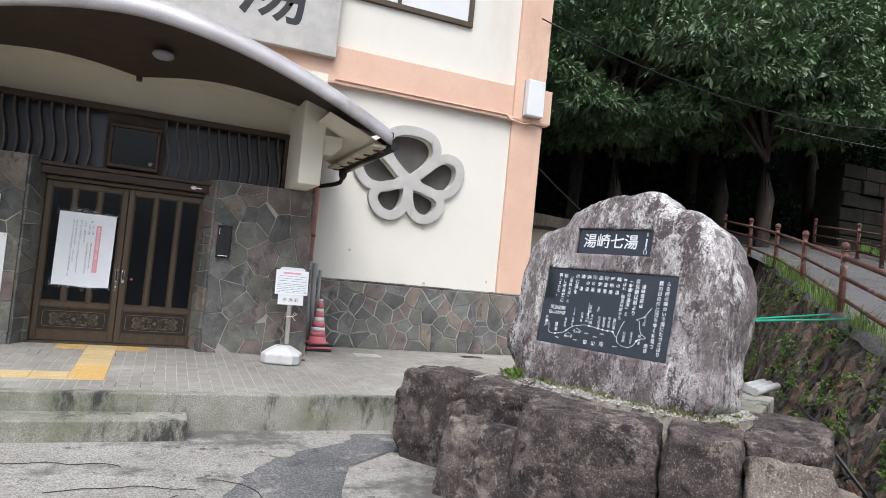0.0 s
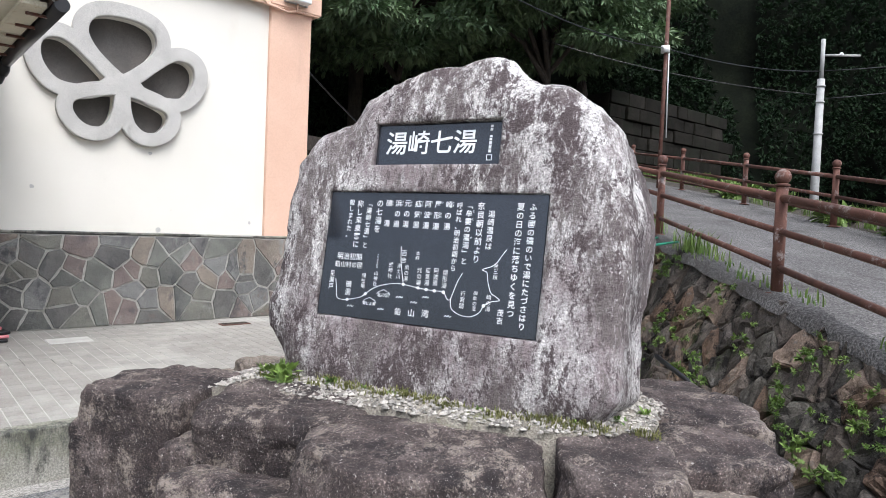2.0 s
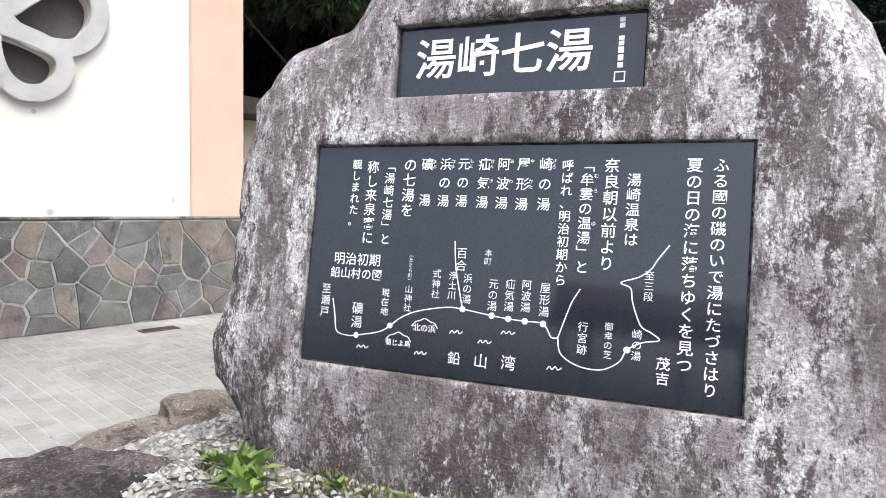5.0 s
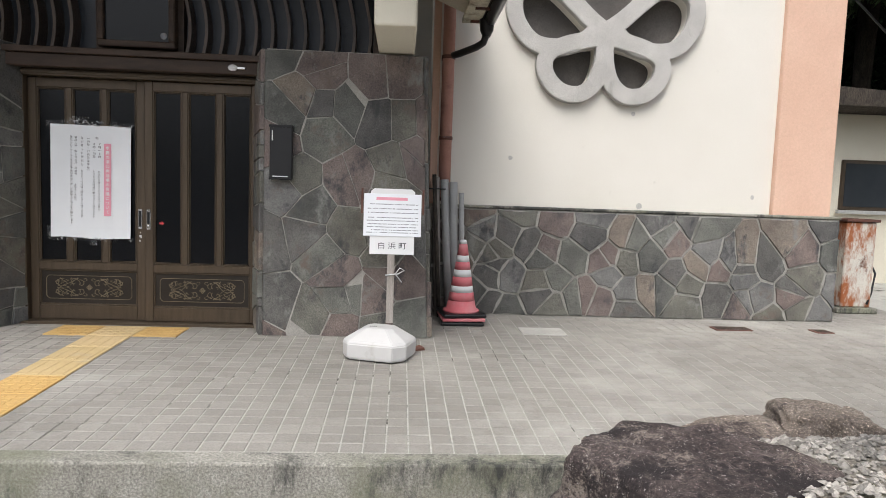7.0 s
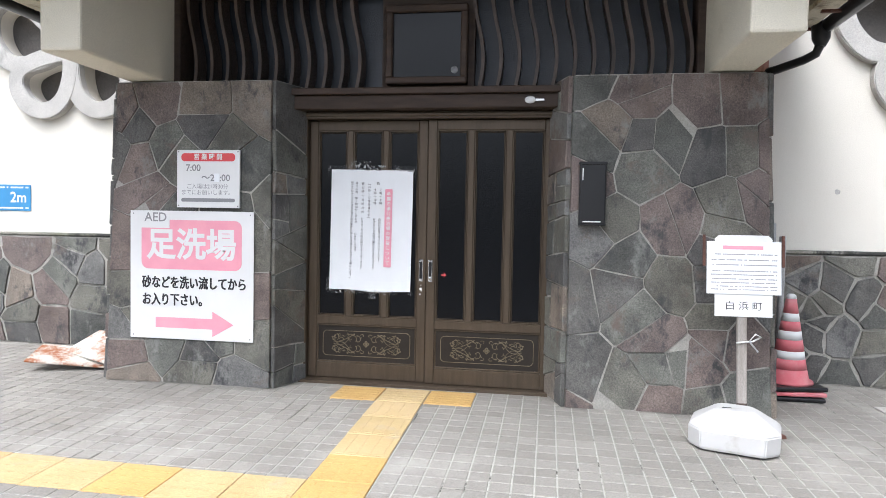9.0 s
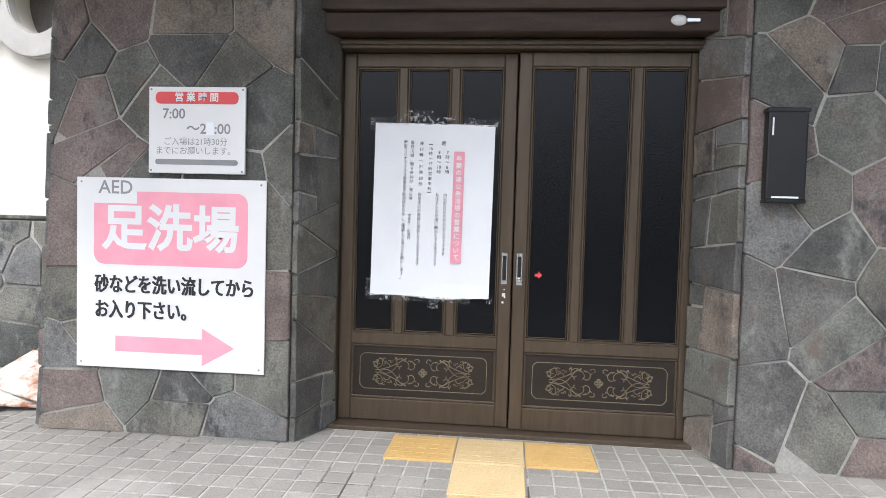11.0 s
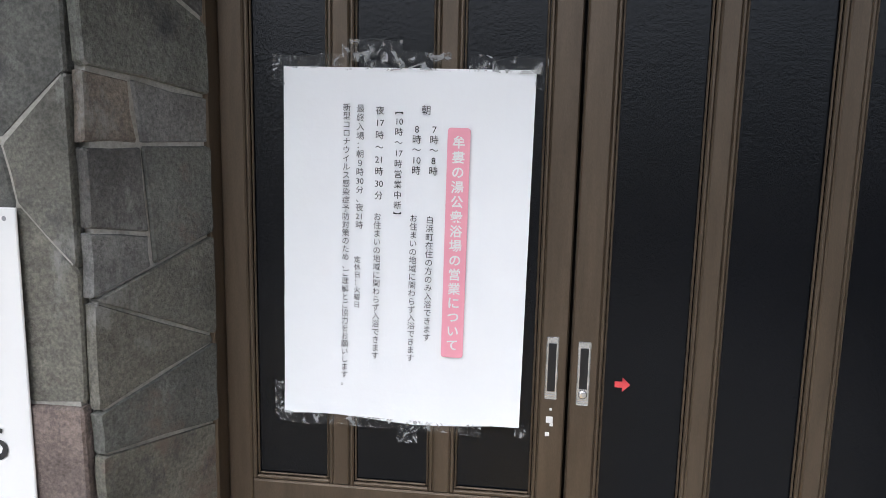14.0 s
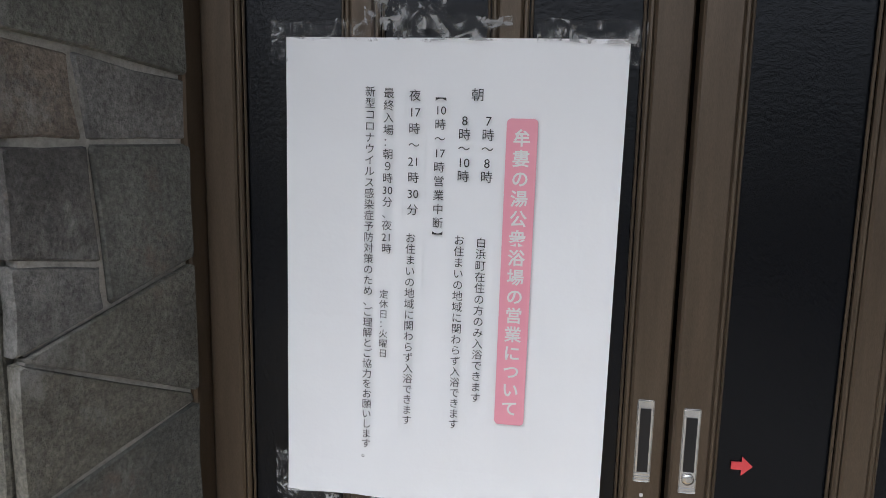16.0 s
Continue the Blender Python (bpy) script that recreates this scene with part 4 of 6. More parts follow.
def door_leaf(name, x0, x1, y, label):
    """A sliding leaf with three glazed lights over a relief panel."""
    d = thing(name, label, "door", pose(0, y, 0), kind="structure")
    w = x1 - x0
    stile, mull = 0.062, 0.042
    for a, b in ((x0, x0 + stile), (x1 - stile, x1)):
        part("stile", box(a, b, -0.018, 0.018, 0.018, 1.812, 0.004), M_bronze, d)
    for z0, z1 in ((0.018, 0.125), (0.395, 0.452), (1.745, 1.812)):
        part("rail", box(x0 + stile, x1 - stile, -0.017, 0.017, z0, z1, 0.004), M_bronze, d)
    lw = (w - 2 * stile - 2 * mull) / 3
    for k in range(3):
        a = x0 + stile + k * (lw + mull)
        part("pane", box(a, a + lw, 0.0, 0.006, 0.452, 1.745), M_glass, d, "dark obscured glass")
        bm = bmesh.new()
        for dx0, dx1, z0, z1 in ((0, 0.010, 0.452, 1.745), (lw - 0.010, lw, 0.452, 1.745), (0.010, lw - 0.010, 0.452, 0.462), (0.010, lw - 0.010, 1.735, 1.745)):
            box(a + dx0, a + dx1, -0.013, -0.001, z0, z1, 0.003, into=bm)
        part("glazing_bead", bm, M_bronze, d)
        bm = bmesh.new()
        for dx0, dx1, z0, z1 in ((0.012, 0.017, 0.464, 1.733), (lw - 0.017, lw - 0.012, 0.464, 1.733), (0.017, lw - 0.017, 0.464, 0.469), (0.017, lw - 0.017, 1.728, 1.733)):
            box(a + dx0, a + dx1, -0.008, -0.001, z0, z1, 0.002, into=bm)
        part("inner_bead", bm, M_bronze, d)
        if k:
            part("mullion", box(a - mull, a, -0.017, 0.017, 0.453, 1.744, 0.004), M_bronze, d)
    cx, half = (x0 + x1) / 2, (w - 2 * stile) / 2
    part("relief_panel", box(cx - half, cx + half, -0.002, 0.01, 0.125, 0.395), M_panel, d, "dark pressed relief panel")
    bm = bmesh.new()
    for a0, a1, z0, z1 in ((-half, half, 0.125, 0.138), (-half, half, 0.382, 0.395), (-half, -half + 0.013, 0.138, 0.382), (half - 0.013, half, 0.138, 0.382)):
        box(cx + a0, cx + a1, -0.012, -0.002, z0, z1, 0.004, into=bm)
    part("panel_bead", bm, M_bronze, d)
    relief(d, half - 0.045, 0.088, pose(cx, -0.0025, 0.26))
    return d


def pull(parent, x, lock):
    h = part("handle", box(x - 0.0145, x + 0.0145, -0.021, -0.018, 0.715, 0.867, 0.002), M_chrome, parent, "chrome flush pull")
    part("pull_slot", box(x - 0.009, x + 0.009, -0.0225, -0.0205, 0.755 if lock else 0.735, 0.852), M_black, h)
    if lock:
        part("lock", lathe([(0.0105, 0), (0.0105, 0.003), (0.0045, 0.004), (0.0001, 0.004)], 18), M_chrome, h, at=pose(x, -0.021, 0.742, 90, 0, 0))
    bm = bmesh.new()
    for z in (0.720, 0.726, 0.732) if not lock else (0.719, 0.724):
        box(x - 0.013, x + 0.013, -0.0214, -0.021, z, z + 0.0012, into=bm)
    part("grip_lines", bm, M_greyink, h)


leaf_a = door_leaf("door_1", -0.826, 0.014, 9.225, "bronze sliding door leaf with poster, closed")
leaf_b = door_leaf("door_2", 0.020, 0.862, 9.185 + 0.012, "bronze sliding door leaf with three dark lights, closed")
pull(leaf_a, -0.022, False)
pull(leaf_b, 0.049, True)
bm = bmesh.new()
for x, z, s in ((-0.022, 0.665, 0.008), (-0.017, 0.652, 0.004), (-0.026, 0.628, 0.005), (-0.020, 0.690, 0.003)):
    box(x - s, x + s, -0.0195, -0.018, z - s * 1.2, z + s * 0.8, 0.001, into=bm)
part("paint_chip", bm, M_white, leaf_a, "white torn sticker remains")
arrow = thing("arrow_sticker", "small red arrow sticker on the glass", "sticker", pose(0.140, 9.195, 0.765))
part("arrow", prism([(-0.017, -0.007), (0.0, -0.007), (0.0, -0.017), (0.018, 0.0), (0.0, 0.017), (0.0, 0.007), (-0.017, 0.007)], -0.002, 0), M_red, arrow)

fins = thing("fin_screen", "screen of dark wavy wooden fins before pebbled glass", "screen", kind="structure")
part("glass", box(-1.78, 1.78, 9.20, 9.21, 2.0, 2.70), M_pebbleglass, fins, "dark pebbled glass")
part("top_beam", box(-1.80, 1.80, 9.00, 9.22, 2.655, 2.72, 0.005), M_darkwood, fins)
for s in SIDES:
    part("side_post", box(*sorted((1.70 * s, 1.80 * s)), 9.02, 9.22, 2.0, 2.654, 0.005), M_darkwood, fins)
x = -1.62
while x < 1.66:
    if abs(x) > 0.36:
        bm = bmesh.new()
        rows = []
        for k in range(15):
            t = k / 14
            sx = x + 0.032 * math.sin(2 * math.pi * (0.75 * t + 0.05)) - 0.01
            z = 2.003 + 0.65 * t
            rows.append([bm.verts.new(v) for v in ((sx - 0.011, 9.05, z), (sx + 0.011, 9.05, z), (sx + 0.011, 9.17, z), (sx - 0.011, 9.17, z))])
        for r0, r1 in zip(rows, rows[1:]):
            for k in range(4):
                bm.faces.new((r0[k], r0[(k + 1) % 4], r1[(k + 1) % 4], r1[k]))
        bm.faces.new(rows[0][::-1]), bm.faces.new(rows[-1])
        part("fin", bm, M_fin, fins)
    x += 0.117
vent = thing("vent_window", "square framed dark window between the fins", "window", pose(0.02, 9.06, 2.28))
for b in ((-0.27, 0.27, -0.03, 0.05, -0.255, -0.21), (-0.27, 0.27, -0.03, 0.05, 0.21, 0.255), (-0.27, -0.225, -0.03, 0.05, -0.21, 0.21), (0.225, 0.27, -0.03, 0.05, -0.21, 0.21)):
    part("frame", box(*b, 0.008), M_darkwood, vent)
part("pane", box(-0.225, 0.225, 0.0, 0.008, -0.21, 0.21), M_glass, vent)
part("surround", box(-0.31, 0.31, 0.05, 0.11, -0.28, 0.38), M_darkwood, vent)
part("round_sticker", lathe([(0.024, 0), (0.024, 0.002), (0.0001, 0.002)], 20), M_greyink, vent, at=pose(0.185, -0.001, -0.165, 90, 0, 0))

# ---- canopy ----
canopy = thing("entrance_canopy", "curved gable canopy with sheet metal edge and dark soffit", "canopy", kind="structure")
FRONT, EAVE = 7.35, 2.56


def arch_low(x):
    return 3.26 - 0.155 * abs(x) ** 1.72


def arch_back(x):
    a = abs(x)
    return 3.05 + 0.105 * math.sin(min(1, a / 0.85) * math.pi / 2) - 0.11 * max(0, a - 0.9) ** 1.5


def loft(curves, into=None):
    bm = into or bmesh.new()
    rows = [[bm.verts.new(p) for p in c] for c in curves]
    for r0, r1 in zip(rows, rows[1:]):
        for k in range(len(r0) - 1):
            bm.faces.new((r0[k], r0[k + 1], r1[k + 1], r1[k])).smooth = True
    return bm


XS = [-EAVE + 2 * EAVE * k / 64 for k in range(65)]
XI = [x * 0.93 for x in XS]
soff = loft([[(x, FRONT + 0.10 + (8.85 - FRONT - 0.1) * t, (1 - t) * (arch_low(x) + 0.03) + t * arch_back(x)) for x in XI] for t in [k / 8 for k in range(9)]])
part("soffit", soff, M_darkwood, canopy, "dark stained curved soffit")
cream = loft([[(x, 8.85, arch_back(x)) for x in XI], [(x, 9.17, arch_back(x) + 0.02) for x in XI]])
part("soffit_back", cream, M_soffit, canopy)


def top_z(x):
    return arch_low(x) + 0.19 + 0.05 * (1 - abs(x) / EAVE)


edge = [[(x, FRONT + dy, z(x)) for x in XS] for dy, z in ((0.10, lambda x: arch_low(x) + 0.03), (0.02, lambda x: arch_low(x) + 0.01), (0.0, lambda x: arch_low(x) + 0.03), (0.0, lambda x: arch_low(x) + 0.11), (0.03, lambda x: top_z(x) - 0.04), (0.10, top_z), (0.22, lambda x: top_z(x) + 0.01))]
part("edge_fascia", loft(edge), M_metalroof, canopy, "grey sheet metal roof edge")
part("roof_sheet", loft([[(x, FRONT + 0.22, top_z(x) + 0.01) for x in XS], [(x, 8.4, top_z(x) + 0.05) for x in XS], [(x, WALL + 0.02, top_z(x) + 0.08) for x in XS]]), M_metalroof, canopy)
for s in SIDES:
    x = EAVE * s
    zt = arch_low(EAVE)
    part("eave_soffit", loft([[(2.50 * s, y, zt + 0.03), (1.9 * s, y, arch_low(1.9) - 0.04)] for y in (FRONT + 0.14, 9.66)]), M_soffit, canopy, "cream painted eave lining")
    part("eave_board", box(*sorted((x - 0.02 * s, x + 0.02 * s)), FRONT + 0.02, 9.66, zt + 0.02, zt + 0.15, 0.006), M_darkwood, canopy)
    part("eave_closure", box(*sorted((x - 0.17 * s, x - 0.021 * s)), FRONT + 0.12, 9.66, zt - 0.012, zt + 0.022, 0.004), M_eave, canopy, "weathered cream eave board")
    for k in range(6):
        part("gutter_bracket", box(*sorted((x - 0.11 * s, x + 0.05 * s)), FRONT + 0.3 + 0.38 * k, FRONT + 0.325 + 0.38 * k, zt - 0.03, zt - 0.013), M_rust, canopy)
    part("gutter", tube([(x + 0.045 * s, FRONT + 0.03, zt + 0.005), (x + 0.045 * s, 9.62, zt - 0.02)], 0.046, 12), M_black, canopy, "dark rain gutter")
    part("corbel", box(*sorted((1.745 * s, 2.0 * s)), 8.10, WALL, 2.035, 3.0, 0.016, 2), M_soffit, canopy, "cream plastered corbel beam")
    part("corbel_ear", prism([(2.001 * s, 2.62), (2.2 * s, 2.62), (2.2 * s, 2.50), (2.10 * s, 2.40), (2.001 * s, 2.40)], 8.12, 8.28), M_soffit, canopy)
part("soffit_lamp", lathe([(0.10, 0.0), (0.11, 0.03), (0.08, 0.06), (0.0001, 0.07)], 24), M_greyink, canopy, "unlit round soffit lamp", at=pose(0.25, 8.0, 3.15, 180, 0, 0))
part("cusp_block", box(-0.03, 0.03, 8.82, 8.90, 3.01, 3.06, 0.006), M_darkwood, canopy)
spout = thing("downpipe", "dusty pink downpipe with black swan neck", "downpipe")
part("swan_neck", tube([(2.58, 9.52, 2.47), (2.575, 9.52, 2.34), (2.56, 9.54, 2.29), (2.51, 9.60, 2.265), (2.38, 9.75, 2.235), (2.30, 9.82, 2.222)], 0.030, 12), M_black, spout, "black plastic swan neck")
part("hopper", lathe([(0.03, 0), (0.055, 0.05), (0.06, 0.12), (0.06, 0.16)], 16), M_black, spout, at=pose(2.58, 9.52, 2.33))
part("pipe", tube([(2.30, 9.82, 1.0), (2.30, 9.82, 3.6)], 0.052, 14), M_pinkpipe, spout, "faded pink pipe")
for z in (1.0, 1.52, 2.2):
    part("clamp", tube([(2.30, 9.82, z), (2.30, 9.82, z + 0.03)], 0.058, 14), M_rust, spout)
    part("clamp_arm", box(2.25, 2.27, 9.85, WALL, z + 0.005, z + 0.02), M_rust, spout)
leans = thing("pole_bundle", "bundle of grey pipes and poles leaning against the pier", "poles")
for k, (x, y, h, r, m) in enumerate(((2.225, 9.78, 1.20, 0.030, M_greywood), (2.295, 9.78, 1.18, 0.036, M_greypipe), (2.37, 9.795, 1.16, 0.036, M_greypipe), (2.205, 9.71, 1.22, 0.018, M_bark), (2.44, 9.81, 1.07, 0.022, M_greypipe))):
    part("pole", tube([(x + 0.05 + 0.03 * (k % 2), y, 0.0), (x, 9.74 - 0.02 * k, h)], r, 10), m, leans)
part("tie", tube([(2.22 + 0.1 * math.cos(w), 9.72 + 0.06 * math.sin(w), 1.10) for w in [k * 0.7 for k in range(10)]], 0.006, 6), M_black, leans)
board = solo("roof_sign", box(-2.3, 2.365, WALL - 0.2, WALL - 0.08, 4.03, 5.2, 0.01), M_flower, "grey stone sign panel with carved black brush writing", "sign")
lettering("湯", 0.95, M_ink, board, 1.45, 4.72, WALL - 0.203, bold=0.012)
lettering("の", 0.95, M_ink, board, 0.35, 4.75, WALL - 0.203, bold=0.012)


# ---- monument ----
MON = pose(3.556, 4.842, 1.025, -8.5, 0, -70.4) @ Matrix.Diagonal((1.096, 1.09, 1.07, 1))
monument = thing("stone_monument", "tall weathered granite monument with two inset black plaques", "monument", MON)
SIL = [(-0.74, -0.53), (-0.85, -0.385), (-0.87, -0.26), (-0.84, -0.14), (-0.81, 0.15), (-0.79, 0.45), (-0.71, 0.565), (-0.515, 0.645), (-0.43, 0.76), (-0.25, 0.82), (-0.09, 0.885), (0.16, 0.908), (0.262, 0.895), (0.335, 0.815), (0.39, 0.78), (0.50, 0.76), (0.64, 0.675), (0.745, 0.575), (0.785, 0.46), (0.81, 0.30), (0.83, 0.05), (0.82, -0.19), (0.825, -0.33), (0.825, -0.48), (0.74, -0.60), (0.0, -0.72), (-0.6, -0.66)]


def reach(w):
    """How far the outline lies from the middle in the direction w."""
    d = Vector((math.cos(w), math.sin(w)))
    best = 0.7
    for k in range(len(SIL)):
        a, b = Vector(SIL[k]), Vector(SIL[(k + 1) % len(SIL)])
        den = d.x * (b.y - a.y) - d.y * (b.x - a.x)
        if abs(den) < 1e-9:
            continue
        t = (a.x * (b.y - a.y) - a.y * (b.x - a.x)) / den
        u = (a.x * d.y - a.y * d.x) / den
        if t > 0 and 0 <= u <= 1:
            best = t
    return best


bm = bmesh.new()
NW, NR = 240, 84
rings = []
for j in range(1, NR):
    f = math.pi * j / NR
    p = 7.0
    c, s = -math.cos(f), math.sin(f)
    k = (abs(c) ** p + abs(s) ** p) ** (-1 / p)
    c, s = c * k, s * k
    ring = []
    for i in range(NW):
        w = 2 * math.pi * i / NW
        r = reach(w) * s
        q = Vector((r * math.cos(w), 0.29 + 0.29 * c, r * math.sin(w)))
        edge_amt = 0.25 + 0.75 * min(1, max(0, (s - 0.55) / 0.4))
        dsp = 0.030 * noise.noise(q * 2.6) + 0.016 * noise.noise(q * 7 + Vector((9, 0, 0))) + 0.008 * noise.noise(q * 18) + 0.004 * noise.noise(q * 45)
        out = Vector((math.cos(w) * s, c, math.sin(w) * s)).normalized()
        q += out * dsp * edge_amt
        ring.append(bm.verts.new(q))
    rings.append(ring)
for r0, r1 in zip(rings, rings[1:]):
    for k in range(NW):
        bm.faces.new((r0[k], r0[(k + 1) % NW], r1[(k + 1) % NW], r1[k])).smooth = True
bm.faces.new(rings[0][::-1]), bm.faces.new(rings[-1])
bmesh.ops.recalc_face_normals(bm, faces=bm.faces[:])
PLAQUES = ((-0.525, 0.525, -0.288, 0.288, 0.022), (-0.320, 0.298, 0.408, 0.603, 0.040))
cutters = [mesh_of("cutter", box(a, b, -0.2, d, z0, z1), M_grano) for a, b, z0, z1, d in PLAQUES]
part("stone", cut(mesh_of("stone", bm, M_grano), cutters), None, monument)
big = part("plaque", box(PLAQUES[0][0] + 0.004, PLAQUES[0][1] - 0.004, 0.012, 0.03, -0.284, 0.284, 0.002), M_slab, monument, "polished black granite plaque with white writing and a map")
small = part("title_plaque", box(PLAQUES[1][0] + 0.004, PLAQUES[1][1] - 0.004, 0.030, 0.05, 0.412, 0.599, 0.002), M_slab, monument, "polished black title plaque with white brush writing")


def column(body, x, ztop, pitch, mat, parent, y=-0.002, fill=0.95, bold=0.0, name="lettering"):
    """A column of upright writing that runs down from ztop."""
    return lettering(body, pitch * fill, mat, parent, x, ztop, y, True, 1 / fill, bold=bold, name=name)


COLUMNS = [("ふる國の磯のいで湯にたづさはり", 0.46, 0.247, 0.0337), ("夏の日の海に落ちゆくを見つ", 0.409, 0.248, 0.0355), ("茂吉", 0.368, -0.182, 0.031), ("湯崎温泉は", 0.288, 0.214, 0.0332), ("奈良朝以前より", 0.24, 0.248, 0.0368), ("﹁牟婁の温湯﹂と", 0.187, 0.247, 0.0332), ("呼ばれ、明治初期から", 0.142, 0.245, 0.0294), ("の七湯を", -0.25, 0.25, 0.0386), ("﹁湯崎七湯﹂と", -0.304, 0.244, 0.0314), ("称し来泉客に", -0.354, 0.244, 0.0369), ("親しまれた。", -0.401, 0.248, 0.0299)]
BATHS = [("崎の湯", 0.092, 0.25, 0.0482), ("屋形湯", 0.04, 0.25, 0.0487), ("阿波湯", -0.008, 0.25, 0.0478), ("疝気湯", -0.056, 0.25, 0.0474), ("元の湯", -0.108, 0.251, 0.047), ("浜の湯", -0.155, 0.25, 0.0469), ("礦\u3000湯", -0.204, 0.25, 0.0464)]
PLACES = [("至瀬戸", -0.46, -0.082, 0.0301), ("礦湯", -0.364, -0.124, 0.0351), ("現在地", -0.289, -0.083, 0.0236), ("山神社", -0.227, -0.07, 0.0229), ("式神社", -0.156, -0.026, 0.0249), ("浄土川", -0.114, -0.029, 0.0234), ("百合", -0.096, 0.03, 0.0303), ("浜の湯", -0.076, -0.032, 0.025), ("本町", -0.03, 0.03, 0.0206), ("元の湯", -0.012, -0.04, 0.0264), ("疝気湯", 0.028, -0.038, 0.0262), ("阿波湯", 0.067, -0.037, 0.026), ("屋形湯", 0.11, -0.041, 0.027), ("行宮跡", 0.199, -0.122, 0.0251), ("御幸の芝", 0.254, -0.118, 0.0205), ("崎の湯", 0.313, -0.128, 0.0233), ("至三段", 0.331, -0.0, 0.0226)]
COAST = [(-0.439, -0.118), (-0.429, -0.159), (-0.420, -0.201), (-0.389, -0.210), (-0.362, -0.207), (-0.298, -0.192), (-0.270, -0.174), (-0.240, -0.150), (-0.197, -0.131), (-0.126, -0.116), (-0.084, -0.117), (-0.011, -0.126), (0.029, -0.130), (0.068, -0.132), (0.110, -0.134), (0.130, -0.162), (0.145, -0.162)]
CAPE = [(0.145, -0.162), (0.154, -0.198), (0.194, -0.220), (0.243, -0.222), (0.279, -0.201), (0.294, -0.173), (0.325, -0.154), (0.358, -0.146), (0.342, -0.132), (0.319, -0.118), (0.300, -0.070), (0.294, -0.039), (0.273, -0.028), (0.311, -0.013), (0.334, 0.006), (0.345, 0.025), (0.368, 0.059)]
INLET = [(0.145, -0.162), (0.161, -0.109), (0.172, -0.077), (0.188, -0.048)]
RIVER = [(-0.116, 0.046), (-0.109, -0.017), (-0.096, -0.071), (-0.084, -0.117)]
DOTS = [(-0.362, -0.207), (-0.270, -0.174), (-0.084, -0.117), (-0.011, -0.126), (0.029, -0.130), (0.068, -0.132), (0.110, -0.134), (0.294, -0.173)]
WAVES = [(-0.342, -0.235), (-0.183, -0.234), (-0.096, -0.174), (-0.024, -0.190), (0.030, -0.163), (0.141, -0.232)]
for t, x, z, p in COLUMNS:
    column(t, x, z, p, M_letter, big, 0.0105, 0.94, 0.0003)
for t, x, z, p in BATHS:
    lettering(t, 0.032, M_letter, big, x, z, 0.0105, True, p / 0.032 * 0.98, bold=0.0003)
for t, x, z, p in PLACES:
    column(t, x, z, p, M_letter, big, 0.0105, 0.95)
for t, x, z, s in (("明治初期", -0.378, -0.015, 0.034), ("鉛山村の図", -0.378, -0.052, 0.030), ("北の浜", -0.178, -0.173, 0.020), ("菊じよ島", -0.245, -0.216, 0.017), ("鉛", -0.096, -0.238, 0.033), ("山", -0.030, -0.237, 0.036), ("湾", 0.036, -0.234, 0.036)):
    lettering(t, s, M_letter, big, x, z, 0.0105, bold=0.0002)


def smooth_line(pts, n=5):
    out = []
    for k in range(len(pts) - 1):
        p0, p1, p2, p3 = (Vector(pts[max(0, min(len(pts) - 1, k + d))]) for d in (-1, 0, 1, 2))
        for j in range(n):
            t = j / n
            q = 0.5 * (2 * p1 + (p2 - p0) * t + (2 * p0 - 5 * p1 + 4 * p2 - p3) * t * t + (3 * p1 - p0 - 3 * p2 + p3) * t ** 3)
            out.append((q.x, q.y))
    return out + [tuple(pts[-1])]


for t, x, z in (("さき", 0.111, 0.248), ("や", 0.059, 0.248), ("かた", 0.059, 0.200), ("あ", 0.011, 0.248), ("わ", 0.011, 0.200), ("せん", -0.037, 0.248), ("き", -0.037, 0.200), ("もと", -0.089, 0.249), ("はま", -0.136, 0.248), ("まぶ", -0.185, 0.248), ("む", 0.207, 0.214), ("ろ", 0.207, 0.180), ("ゆ", 0.207, 0.105)):
    column(t, x, z, 0.0125, M_letter, big, 0.0105, 0.92, name="reading")
column(["︵", "た", "た", "ら", "町", "︶"], -0.227, 0.012, 0.0130, M_letter, big, 0.0105, 0.92)
for ln in (COAST, CAPE, INLET, RIVER):
    bm = ribbon(smooth_line(ln), 0.0028, 0.001)
    part("map_line", bm, M_letter, big, at=pose(0, 0.0115, 0))
for x, z in DOTS:
    bm = bmesh.new()
    bmesh.ops.create_circle(bm, cap_ends=True, segments=14, radius=0.0075, matrix=pose(0, 0, 0, 90))
    part("map_dot", bm, M_letter, big, at=pose(x, 0.0102, z))
for x, z in WAVES:
    part("wave_mark", ribbon(smooth_line([(-0.016, -0.004), (-0.010, 0.004), (-0.004, -0.002), (0.003, 0.005), (0.009, -0.002), (0.017, 0.004)]), 0.0022, 0.001), M_letter, big, at=pose(x, 0.0115, z))
for x, z in ((-0.178, -0.160), (-0.245, -0.200)):
    part("island_mark", ribbon(smooth_line([(-0.034, -0.010), (-0.024, 0.002), (-0.012, 0.006), (0.0, 0.012), (0.014, 0.005), (0.026, 0.002), (0.034, -0.010)]), 0.002, 0.001), M_letter, big, at=pose(x, 0.0115, z))
lettering("湯崎七湯", 0.112, M_letter, small, -0.045, 0.506, 0.0285, bold=0.0015)
bars([0.24], 0.462, 0.583, 0.017, M_letter, small, 0.0285)
part("seal", ribbon([(0.229, 0.432), (0.251, 0.432), (0.251, 0.454), (0.229, 0.454)], 0.004, 0.0008, closed=True), M_letter, small, at=pose(0, 0.029, 0))

# ---- mound and boulders under the monument ----
TOPZ = 0.36


